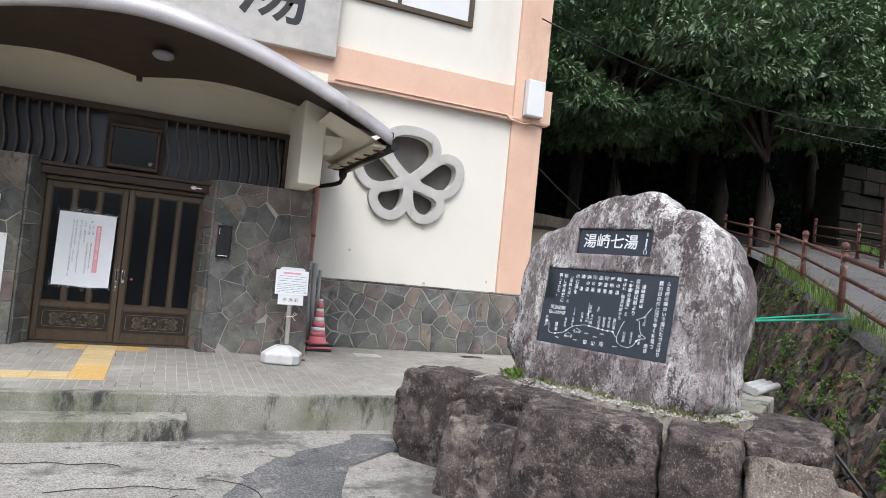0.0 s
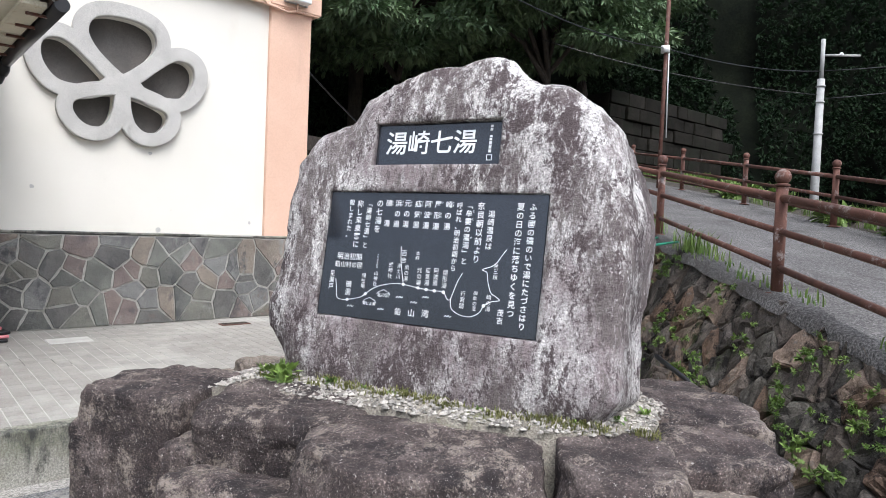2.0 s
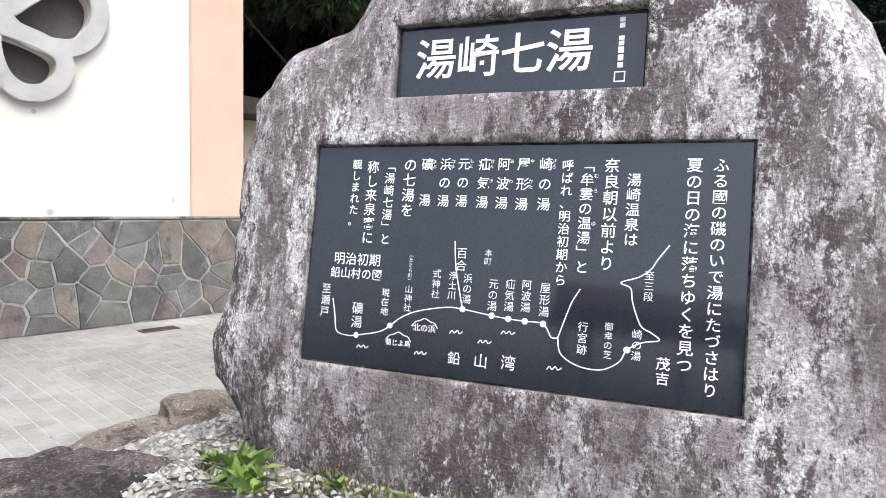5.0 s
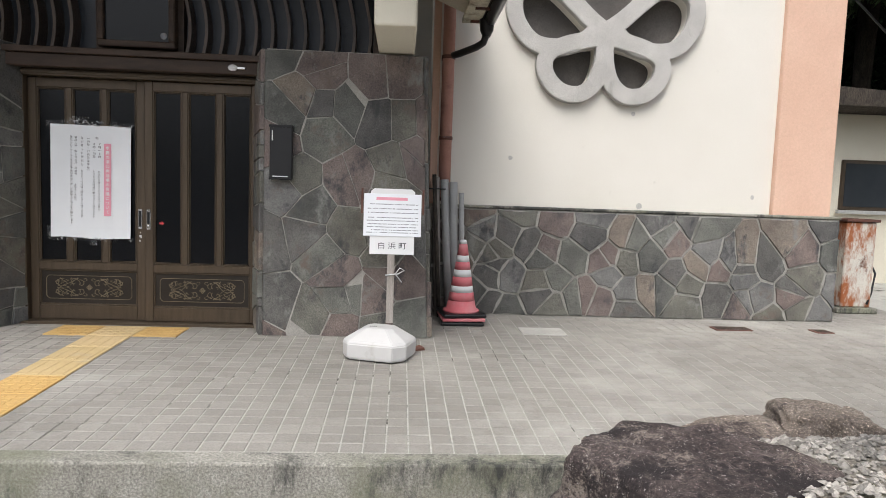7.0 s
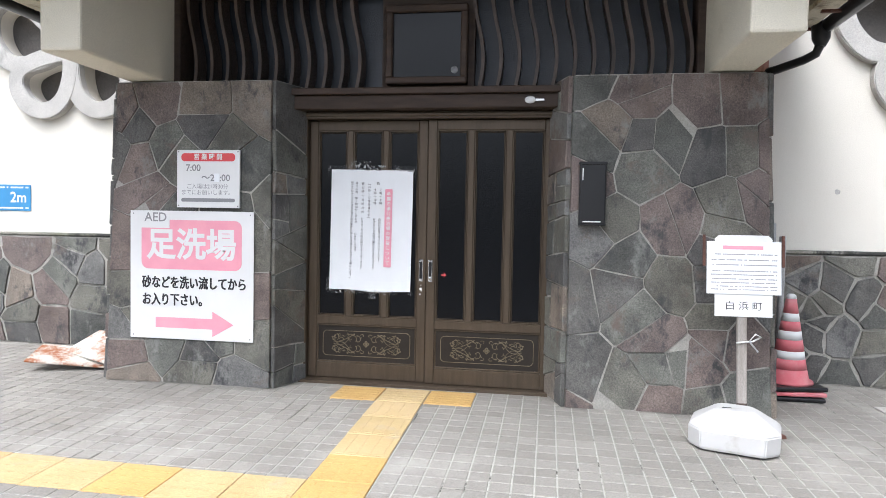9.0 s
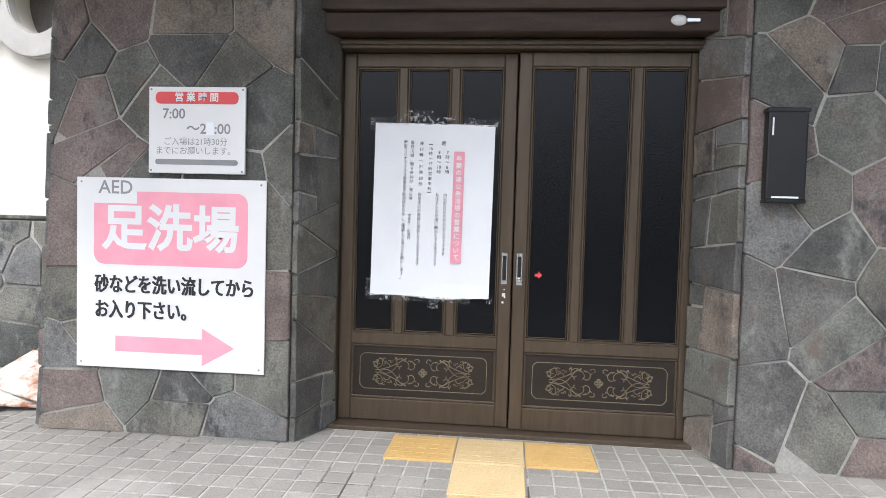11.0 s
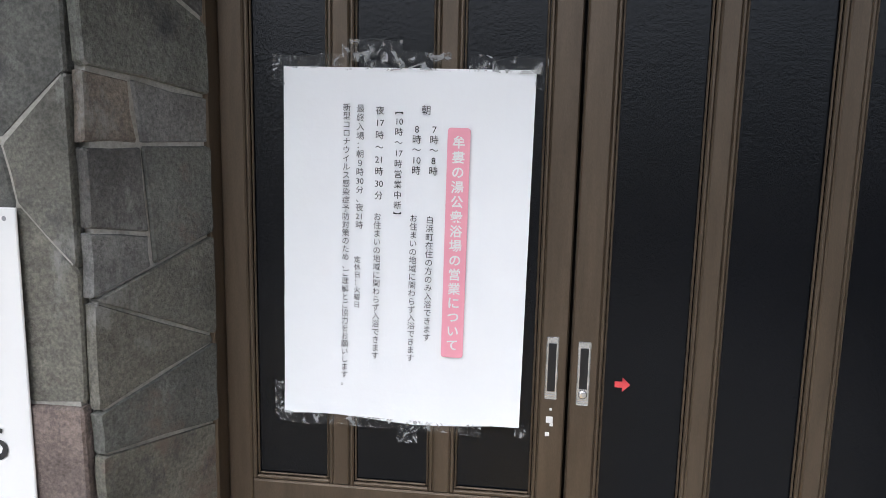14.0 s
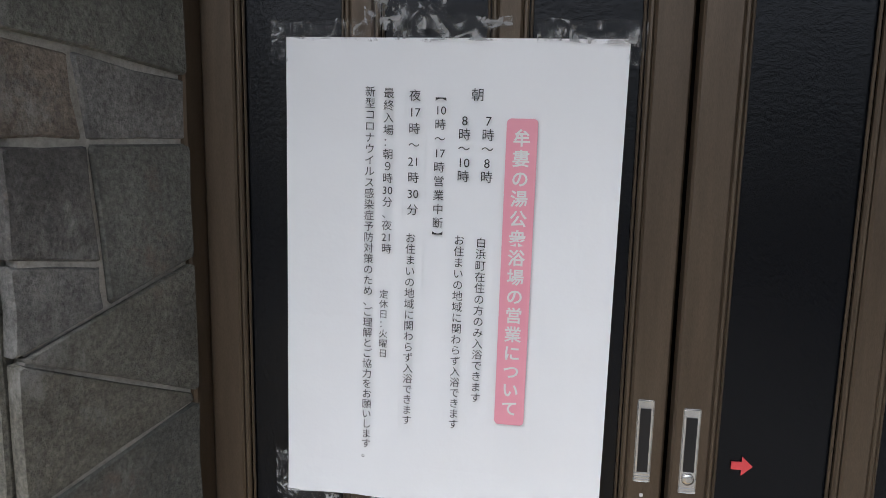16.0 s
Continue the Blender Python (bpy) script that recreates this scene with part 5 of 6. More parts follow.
def mound_xy(r, w):
    """A place on the mound: r from its middle (0) to its rim (1), in the direction w."""
    a, b = math.cos(w), math.sin(w)
    k = (abs(a) ** 3 + abs(b) ** 3) ** (-1 / 3) * r
    s0, n0 = -0.30 + 1.32 * a * k, -0.24 + 0.56 * b * k
    return 3.602 + 0.424 * s0 - 0.906 * n0, 4.80 - 0.906 * s0 - 0.424 * n0


def mound_h(x, y):
    s0, n0 = 0.424 * (x - 3.602) - 0.906 * (y - 4.80), -0.906 * (x - 3.602) - 0.424 * (y - 4.80)
    d = math.hypot((s0 - 0.05) / 1.08, (n0 + 0.22) / 0.62)
    return 0.375 - 0.10 * max(0, d - 0.6) ** 1.5 - 0.22 * max(0.0, -s0 - 0.78) + 0.014 * noise.noise(Vector((x, y, 0)) * 5)


bm = bmesh.new()
rows = []
for j in range(15):
    rows.append([])
    for i in range(48):
        x, y = mound_xy(j / 14, 2 * math.pi * i / 48)
        rows[-1].append(bm.verts.new((x, y, mound_h(x, y) if j < 14 else -0.4)))
for r0, r1 in zip(rows, rows[1:]):
    for k in range(48):
        bm.faces.new((r0[k], r0[(k + 1) % 48], r1[(k + 1) % 48], r1[k])).smooth = True
bmesh.ops.remove_doubles(bm, verts=bm.verts[:], dist=1e-4)
lay(solo("gravel_mound", bm, M_gravelbed, "low mound of gravel and moss held by boulders", "gravel", kind="structure"))

BOULDERS = (  # x, y, z, size along, across, high, turn, lean, pale
    (2.79, 5.90, -0.02, 0.62, 0.56, 0.76, -58, 2, 0), (3.08, 5.10, 0.25, 0.72, 0.48, 0.30, -52, 5, 0), (2.83, 5.36, -0.08, 0.28, 0.42, 0.58, -60, 0, 0),
    (2.78, 4.93, -0.15, 0.62, 0.46, 0.60, -60, -12, 0), (3.24, 4.40, 0.0, 0.92, 0.62, 0.74, -46, 3, 0), (3.68, 3.84, 0.04, 0.46, 0.56, 0.68, -50, 3, 0),
    (3.90, 3.42, -0.02, 0.46, 0.42, 0.62, -42, -14, 1), (4.22, 3.78, 0.22, 0.46, 0.44, 0.26, -34, 4, 0), (3.42, 4.00, -0.22, 0.33, 0.36, 0.36, -50, 8, 1),
    (4.66, 4.08, 0.10, 0.62, 0.60, 0.54, 35, 0, 0), (4.36, 3.52, -0.15, 0.43, 0.43, 0.46, 20, 4, 1), (5.00, 4.45, 0.00, 0.60, 0.60, 0.62, 50, 0, 0),
    (3.42, 6.76, -0.05, 0.58, 0.40, 0.30, 12, 4, 1), (3.86, 6.86, 0.01, 0.42, 0.38, 0.32, -15, -4, 1), (3.36, 6.50, -0.02, 0.34, 0.24, 0.24, 5, 2, 1),
    (4.40, 6.45, 0.02, 0.60, 0.48, 0.36, 30, 0, 0), (4.72, 5.68, 0.05, 0.62, 0.54, 0.50, 70, 0, 0))
for k, (x, y, z, a, b, h, turn, lean, pale) in enumerate(BOULDERS):
    solo("boulder", boulder((a, b, h), 60 + k), M_palerock if pale else M_rock,
         "paler lichen-flecked boulder at the foot of the monument" if pale else "dark brown weathered boulder edging the mound", "boulder", pose(x, y, z, lean, 0, turn), group="boulders round the mound")

# pebbles, moss and weeds on the mound
rng = np.random.default_rng(4)
vs, fs = [], []
oct_v = np.array([(1, 0, 0), (-1, 0, 0), (0, 1, 0), (0, -1, 0), (0, 0, 1), (0, 0, -1)], float)
oct_f = np.array([(0, 2, 4), (2, 1, 4), (1, 3, 4), (3, 0, 4), (2, 0, 5), (1, 2, 5), (3, 1, 5), (0, 3, 5)])
for k in range(8500):
    r, w = math.sqrt(rng.uniform(0, 0.9)), rng.uniform(0, 2 * math.pi)
    x, y = mound_xy(r, w)
    s = rng.uniform(0.005, 0.016) * (1.6 if rng.random() < 0.06 else 1)
    v = oct_v * rng.uniform(0.6, 1.2, (6, 1)) * np.array([s, s * rng.uniform(0.6, 1), s * 0.6])
    t = rng.uniform(0, 6)
    rot = np.array([[math.cos(t), -math.sin(t), 0], [math.sin(t), math.cos(t), 0], [0, 0, 1]])
    vs.append(v @ rot.T + np.array([x, y, mound_h(x, y) + s * 0.3]))
    fs.append(oct_f + 6 * k)
me = bpy.data.meshes.new("pebbles")
me.from_pydata(np.concatenate(vs).tolist(), [], np.concatenate(fs).tolist())
me.materials.append(M_pebble)
lay(tagged(new("pebbles", me), "loose pale grey pebbles on the mound", "gravel", kind="stuff"))
rng = np.random.default_rng(8)
pts = []
for k in range(34):
    s0, off = rng.uniform(-0.8, 0.95), -0.03 - abs(rng.normal(0, 0.07))
    for q in range(int(rng.integers(15, 70))):
        a, b = s0 + rng.normal(0, 0.035), off + rng.normal(0, 0.018)
        x, y = 3.602 + 0.424 * a + 0.906 * b, 4.80 - 0.906 * a + 0.424 * b
        pts.append((x, y, mound_h(x, y) - 0.004))
me = blades("moss", M_moss, np.array(pts), rng.uniform(0.012, 0.045, len(pts)), 8, 0.003, 0.9)
lay(tagged(new("moss", me), "yellow-green moss and fine grass at the monument's foot", "moss", kind="stuff"))


def weeds(name, spots, seed, label, n=7, mat=None):
    """Small rosettes of leaves at (x, y, z, size)."""
    rng = np.random.default_rng(seed)
    at, ds, sz = [], [], []
    for x, y, z, size in spots:
        at.append(np.array([x, y, z + size * 0.3]) + rng.normal(0, size * 0.3, (n, 3)) * np.array([1, 1, 0.3]))
        ds.append(rng.normal(0, 0.6, (n, 3)) + np.array([0, 0, 0.5]))
        sz += [size] * n
    me = leaf_mesh(name, mat or M_weed, np.concatenate(at), np.concatenate(ds), np.array(sz), 5, seed, 0.40, 0.5)
    return tagged(new(name, me), label, "weeds", kind="stuff")


spots = []
for s0, off, sz in ((-0.60, -0.14, 0.08), (-0.55, -0.19, 0.06), (-0.35, -0.12, 0.035), (-0.72, -0.10, 0.05), (0.15, -0.06, 0.022), (0.50, -0.05, 0.02), (0.82, 0.05, 0.025), (0.9, 0.2, 0.03), (-0.2, -0.10, 0.02), (-0.05, -0.13, 0.018), (0.33, -0.12, 0.02), (0.7, -0.08, 0.02)):
    x, y = 3.602 + 0.424 * s0 + 0.906 * off, 4.80 - 0.906 * s0 + 0.424 * off
    spots.append((x, y, mound_h(x, y), sz))
lay(weeds("weeds", spots, 100, "small bright green weeds in the gravel"))

# ---- ramp, retaining wall, fences ----
bm = bmesh.new()
rows = []
for k in range(41):
    a = -9 + 0.75 * k
    bend = 0.012 * max(0, a - 6) ** 2
    rows.append([bm.verts.new(on_ramp(a, -0.06 + 3.2 * j / 6 - bend, -0.02)) for j in range(7)])
for r0, r1 in zip(rows, rows[1:]):
    for k in range(6):
        bm.faces.new((r0[k], r0[k + 1], r1[k + 1], r1[k])).smooth = True
solo("ramp", bm, M_lane, "rising grey asphalt path between railings", "path", kind="structure")
bm = bmesh.new()
rows = []
for k in range(41):
    a = -9 + 0.75 * k
    bend = 0.012 * max(0, a - 6) ** 2
    rows.append([bm.verts.new(on_ramp(a, r - bend, d)) for r, d in ((3.1, -0.03), (3.45, 0.04), (4.5, -0.2), (7.4, -0.8), (12.5, -1.5))])
for r0, r1 in zip(rows, rows[1:]):
    for k in range(4):
        bm.faces.new((r0[k], r0[k + 1], r1[k + 1], r1[k])).smooth = True
solo("verge", bm, M_soil, "earth verge beyond the path", "verge", kind="structure")

RW = thing("wall_retaining", "rough field-stone retaining wall overgrown with weeds", "retaining wall", kind="structure")
WALL_A0, WALL_L = -4.6, 15.0


def on_wall(a, h):
    """A place on the battered face: a along it, h from foot (0) to top (1)."""
    top = on_ramp(a, -0.10, -0.02)
    foot = on_ramp(a, -0.68, 0)
    foot.z = -0.42 + 0.03 * max(0, a)
    return foot.lerp(top, h), top, foot


bm = bmesh.new()
rows = []
for k in range(41):
    a = WALL_A0 + WALL_L * k / 40
    rows.append([bm.verts.new(on_wall(a, j / 6)[0] + ASIDE * 0.07) for j in range(7)])
for r0, r1 in zip(rows, rows[1:]):
    for k in range(6):
        bm.faces.new((r0[k], r0[k + 1], r1[k + 1], r1[k])).smooth = True
part("backing", bm, M_soil, RW)
bm = bmesh.new()
rows = [[bm.verts.new(on_ramp(WALL_A0 + WALL_L * k / 160, r + 0.05 * noise.noise(Vector((k * 0.3, r * 9, 1))), d + 0.035 * noise.noise(Vector((k * 0.23, r * 7, 5))))) for r, d in ((-0.13, -0.10), (-0.10, -0.02), (-0.03, 0.01), (0.06, 0.005), (0.15, -0.03))] for k in range(161)]
for r0, r1 in zip(rows, rows[1:]):
    for k in range(4):
        bm.faces.new((r0[k], r0[k + 1], r1[k + 1], r1[k])).smooth = True
part("coping", bm, M_lane, RW)


def rail_post(parent_name, p, label):
    post = thing(parent_name, label, "railing post", Matrix.Translation(p), group="railing posts")
    part("shaft", tube([(0, 0, -0.05), (0, 0, 0.80)], 0.042, 16), M_rust, post)
    part("collar", lathe([(0.04, 0.80), (0.052, 0.805), (0.052, 0.82), (0.03, 0.83)], 16), M_rust, post)
    bm = bmesh.new()
    bmesh.ops.create_uvsphere(bm, u_segments=18, v_segments=12, radius=0.058, matrix=Matrix.Translation((0, 0, 0.875)))
    part("ball_finial", bm, M_rust, post, smooth=True)
    part("foot_plate", lathe([(0.085, 0.0), (0.085, 0.012), (0.05, 0.02)], 16), M_rust, post)
    return post


for r in (0.0, 2.89):
    off = 0.0 if r == 0 else 1.47
    posts = []
    for k in range(-3, 6):
        a = 2.73 * k + off
        rr = r - (0.012 * max(0, a - 6) ** 2 if a > 6 else 0)
        p = on_ramp(a, rr, -0.02)
        posts.append(p)
        rail_post("railing_post", p, "rust-red iron railing post with ball top")
    rail = thing("railing", "rust-red tubular railing with flaking paint", "railing")
    for p, q in zip(posts, posts[1:]):
        for h, rad in ((0.72, 0.032), (0.47, 0.026), (0.20, 0.026)) if r == 0 else ((0.70, 0.03), (0.42, 0.026), (0.18, 0.024)):
            part("rail", tube([p + Vector((0, 0, h)), q + Vector((0, 0, h))], rad, 12), M_rust, rail)

# concrete slab bridge, concrete post, pipes, green canes, hose
slab = solo("concrete_slab", box(-0.75, 0.55, -0.45, 0.9, -0.6, 0.30, 0.015, 2), M_kerb, "rough concrete slab bridging the ditch", "slab", PLAN @ pose(5.0, 5.25, 0, 0, 0, 38))
gp = thing("concrete_post", "pair of square weathered concrete posts", "post", PLAN @ pose(5.42, 5.42, 0.30, 0, 0, 20))
part("shaft", box(-0.07, 0.07, -0.06, 0.06, 0.0, 0.62, 0.01), M_kerb, gp)
part("shaft", box(-0.22, -0.12, -0.02, 0.06, 0.0, 0.60, 0.01), M_kerb, gp)
for k in range(3):
    lay(solo("drain_pipe", tube([(5.5 + 0.06 * k, 5.25 + 0.12 * k, 0.335), (6.15 + 0.02 * k, 5.62 + 0.10 * k, 0.335)], 0.035, 12), M_greypipe, "short grey plastic pipe lying on the slab", "pipe", group="grey pipes"))
cane = lay(thing("garden_canes", "two green plastic garden canes across the ditch", "canes"))
part("cane", tube([(5.42, 5.42, 0.93), (7.4, 6.15, 1.05)], 0.011, 8), M_green, cane)
part("cane", tube([(5.44, 5.38, 0.925), (7.6, 6.05, 1.02)], 0.011, 8), M_green, cane)
hose = [(5.75, 5.05, 0.28), (5.62, 4.75, 0.20), (5.58, 4.5, 0.0), (5.62, 4.25, -0.24), (5.85, 4.05, -0.27), (6.1, 3.7, -0.27), (6.0, 3.1, -0.28)]
lay(solo("hose", tube([Vector(hose[k]).lerp(Vector(hose[k + 1]), t) for k in range(6) for t in (0, 0.5)], 0.016, 8), M_black, "black rubber hose along the wall", "hose"))

# ---- terrace furniture and signs ----
PF = PIL - 0.022


def sheet_sign(name, x0, x1, z0, z1, y, label, thick=0.006, r=0.0):
    s = thing(name, label, "sign", pose((x0 + x1) / 2, y, (z0 + z1) / 2))
    w, h = (x1 - x0) / 2, (z1 - z0) / 2
    part("board", box(-w, w, -thick, 0, -h, h, 0.002), M_white, s)
    return s


def rounded(x0, x1, z0, z1, r, n=5):
    pts = []
    for cx, cz, w0 in ((x1 - r, z1 - r, 0), (x0 + r, z1 - r, 90), (x0 + r, z0 + r, 180), (x1 - r, z0 + r, 270)):
        pts += [(cx + r * math.cos(radians(w0 + 90 * k / n)), cz + r * math.sin(radians(w0 + 90 * k / n))) for k in range(n + 1)]
    return pts


def screws(s, w, h, y):
    bm = bmesh.new()
    for a in SIDES:
        for b in SIDES:
            bmesh.ops.create_circle(bm, cap_ends=True, segments=10, radius=0.005, matrix=pose(a * w, y, b * h, 90))
    part("screw", bm, M_greyink, s)


fw = sheet_sign("footwash_sign", -1.957, -1.07, 0.304, 1.166, PF, "white foot-washing notice with faded pink heading and arrow")
screws(fw, 0.42, 0.41, -0.0075)
part("heading_panel", prism(rounded(-0.36, 0.36, 0.04, 0.37, 0.05), -0.0075, -0.006), M_pink, fw)
part("patch", box(-0.37, -0.155, -0.0085, -0.0076, 0.315, 0.415), M_white, fw)
lettering("AED", 0.085, M_greyink, fw, -0.255, 0.385, -0.009, bold=0.001)
lettering("足洗場", 0.215, M_white, fw, 0.0, 0.195, -0.0085, bold=0.006)
for k in range(3):
    for t, z in (("砂などを洗い流してから", -0.055), ("お入り下さい。", -0.17)):
        line = lettering(t, 0.0685, M_ink, fw, -0.358 + 0.0022 * k, z, -0.0072 - 0.0005 * k, align="LEFT", bold=0.0012)
        line.matrix_basis = line.matrix_basis @ Matrix.Diagonal((1, 1.28, 1, 1))
part("arrow", prism([(-0.255, -0.355), (0.155, -0.355), (0.155, -0.405), (0.305, -0.32), (0.155, -0.235), (0.155, -0.285), (-0.255, -0.285)], -0.0075, -0.006), M_pink, fw)
hr = sheet_sign("hours_sign", -1.612, -1.168, 1.19, 1.57, PF, "white opening-hours plate with red heading", 0.014)
screws(hr, 0.21, 0.178, -0.0155)
part("heading_panel", prism(rounded(-0.19, 0.19, 0.115, 0.168, 0.022), -0.0155, -0.014), M_red, hr)
part("foot_panel", prism(rounded(-0.19, 0.19, -0.152, -0.128, 0.011), -0.0155, -0.014), M_greyink, hr)
lettering("営 業 時 間", 0.042, M_white, hr, 0.0, 0.142, -0.0165, bold=0.001)
lettering("7:00", 0.062, M_greyink, hr, -0.105, 0.070, -0.0155, bold=0.001)
lettering("～2  :00", 0.062, M_greyink, hr, 0.055, 0.005, -0.0155, bold=0.001)
part("patch", box(0.045, 0.082, -0.016, -0.0145, -0.02, 0.035), M_paper, hr)
lettering("ご入場は21時30分", 0.037, M_greyink, hr, -0.005, -0.052, -0.0155)
lettering("までにお願いします。", 0.037, M_greyink, hr, -0.005, -0.092, -0.0155)

ic = thing("intercom", "tall black glossy wall-mounted ashtray case", "wall box", pose(1.088, PF, 1.31))
ic["label"] = "tall narrow glossy black box on the pier"
part("case", box(-0.078, 0.078, -0.05, 0, -0.18, 0.18, 0.008, 2), M_black, ic)
part("cap", box(-0.083, 0.083, -0.056, 0, 0.172, 0.190, 0.004), M_black, ic)
part("lip", box(-0.08, 0.08, -0.056, 0, -0.19, -0.175, 0.004), M_black, ic)
part("paint_chip", box(-0.055, 0.05, -0.0525, -0.0505, -0.171, -0.163, 0.001), M_white, ic, "worn white edge")
part("paint_chip", box(-0.062, -0.056, -0.0525, -0.0505, 0.08, 0.15), M_white, ic)

# poster on the door
poster = thing("poster", "white A1 paper notice with pink heading taped to the door", "poster", pose(-0.379, 9.2045, 1.056, 0, 0.6, 0))
PW, PH = 0.29, 0.419
bm = bmesh.new()
rows = []
for j in range(13):
    rows.append([bm.verts.new((-PW + 2 * PW * i / 9, -0.004 * abs(noise.noise(Vector((i * 0.5, j * 0.4, 2)))) - (0.004 if j == 0 else 0), -PH + 2 * PH * j / 12 + (0.006 * math.sin(i * 0.9) if j == 0 else 0))) for i in range(10)])
for r0, r1 in zip(rows, rows[1:]):
    for k in range(9):
        bm.faces.new((r0[k], r0[k + 1], r1[k + 1], r1[k]))
r = bmesh.ops.extrude_face_region(bm, geom=bm.faces[:])
bmesh.ops.translate(bm, vec=(0, 0.001, 0), verts=[v for v in r["geom"] if isinstance(v, bmesh.types.BMVert)])
part("sheet", bm, M_paper, poster)
PY = -0.0062


def pu(u):
    return -PW + 2 * PW * u


def pv(v):
    return PH - 2 * PH * v


part("heading_panel", prism(rounded(pu(0.667), pu(0.757), pv(0.797), pv(0.155), 0.008), PY - 0.0008, PY), M_pink, poster)


def run(items, u, v0, v1, mat=M_ink, bold=0.0, fill=0.96):
    column(items, pu(u), pv(v0), (pv(v0) - pv(v1)) / len(items), mat, poster, PY - (0.0014 if mat is M_white else 0.0004), fill, bold)


run("牟婁の湯公衆浴場の営業について", 0.712, 0.178, 0.785, M_white, 0.0006, 0.88)
lettering("朝", 0.0225, M_ink, poster, pu(0.58), pv(0.112), PY - 0.0004)
run(["7", "時", "〜", "8", "時"], 0.614, 0.15, 0.29, fill=0.92)
run("白浜町在住の方のみ入浴できます", 0.606, 0.398, 0.757)
run(["8", "時", "〜", "10", "時"], 0.545, 0.15, 0.29, fill=0.92)
run("お住まいの地域に関わらず入浴できます", 0.540, 0.395, 0.82)
run(["︻", "10", "時", "〜", "17", "時", "営", "業", "中", "断", "︼"], 0.473, 0.103, 0.418, fill=0.82)
run(["夜", "17", "時", "〜", "21", "時", "30", "分"], 0.396, 0.103, 0.368, fill=0.74)
run("お住まいの地域に関わらず入浴できます", 0.392, 0.395, 0.82)
run(["最", "終", "入", "場", "：", "朝", "９", "時", "30", "分", "、", "夜", "21", "時"], 0.318, 0.10, 0.445, fill=0.92)
run("定休日：火曜日", 0.312, 0.52, 0.672, fill=0.92)
run("新型コロナウイルス感染症予防対策のため、ご理解とご協力をお願いします。", 0.262, 0.098, 0.905)
bm = bmesh.new()
for u in (0.365, 0.43, 0.505, 0.575, 0.645):
    box(pu(u) - 0.0004, pu(u) + 0.0004, PY - 0.0003, PY, pv(0.84), pv(0.10), into=bm)
part("rule_line", bm, M_paper, poster)
rnd = random.Random(14)
for x, z, w, h in ((-0.21, 0.430, 0.17, 0.034), (0.0, 0.434, 0.20, 0.04), (0.22, 0.430, 0.16, 0.034), (-0.30, 0.41, 0.03, 0.07), (0.30, 0.41, 0.03, 0.07), (-0.08, 0.455, 0.14, 0.05), (-0.05, -0.428, 0.5, 0.026), (-0.30, -0.38, 0.025, 0.09), (0.295, -0.42, 0.03, 0.03), (0.02, -0.45, 0.05, 0.04)):
    bm = bmesh.new()
    n = 7
    rows = [[bm.verts.new((x - w / 2 + w * i / n, -0.005 - 0.006 * rnd.random(), z - h / 2 + h * j / 3 + 0.004 * rnd.uniform(-1, 1))) for i in range(n + 1)] for j in range(4)]
    for r0, r1 in zip(rows, rows[1:]):
        for k in range(n):
            bm.faces.new((r0[k], r0[k + 1], r1[k + 1], r1[k]))
    part("tape", bm, M_tape, poster, "crumpled clear adhesive tape")

# standing notice with water-filled base
ss = thing("standing_sign", "notice on a timber stake in a white plastic base", "sign", pose(1.85, 8.46, fall(8.46), 0, 0, 2))
prof = [(0.200, 0.0, 0.17), (0.215, 0.012, 0.185), (0.218, 0.105, 0.188), (0.205, 0.122, 0.175), (0.100, 0.19, 0.085), (0.090, 0.194, 0.075)]
bm = bmesh.new()
rings = []
for a, z, b in prof:
    c = 0.58
    rings.append([bm.verts.new((x, y, z)) for x, y in ((a, -b * c), (a * 0.70, -b), (-a * 0.70, -b), (-a, -b * c), (-a, b * c), (-a * 0.70, b), (a * 0.70, b), (a, b * c))])
for r0, r1 in zip(rings, rings[1:]):
    for k in range(8):
        bm.faces.new((r0[k], r0[(k + 1) % 8], r1[(k + 1) % 8], r1[k]))
bm.faces.new(rings[0][::-1]), bm.faces.new(rings[-1])
bmesh.ops.bevel(bm, geom=bm.edges[:], offset=0.006, segments=2, affect="EDGES")
part("base", bm, M_plastic, ss, "white plastic weighted base", at=pose(-0.03, -0.06, 0, 0, 0, -20))
part("grip_hole", box(-0.1, -0.05, -0.075, -0.06, 0.18, 0.1955, 0.002), M_black, ss)
part("stake", box(-0.024, 0.024, 0.0, 0.03, 0.15, 0.90, 0.003), M_greywood, ss, "weathered timber stake")
part("rot", box(-0.026, 0.026, -0.002, 0.032, 0.15, 0.20, 0.003), M_fin, ss)
part("backing_board", prism([(-0.135, 0.66), (0.135, 0.66), (0.135, 1.08), (0.115, 1.10), (-0.115, 1.10), (-0.135, 1.08)], -0.006, -0.001), M_white, ss)
part("notice_sheet", box(-0.175, 0.175, -0.012, -0.007, 0.78, 1.065, 0.002), M_paper, ss)
part("heading_panel", box(-0.10, 0.09, -0.0135, -0.0121, 1.022, 1.042), M_pink, ss)
bars([0.995, 0.965, 0.938, 0.905, 0.885, 0.862, 0.842, 0.822, 0.805], -0.15, 0.155, 0.0085, M_greyink, ss, -0.0122, vertical=False)
lettering("白 浜 町", 0.05, M_ink, ss, 0.0, 0.715, -0.0065)
for s in SIDES:
    part("bracket", box(*sorted((0.18 * s, 0.192 * s)), -0.008, 0.002, 0.93, 1.10), M_rust, ss, "rusty strip")
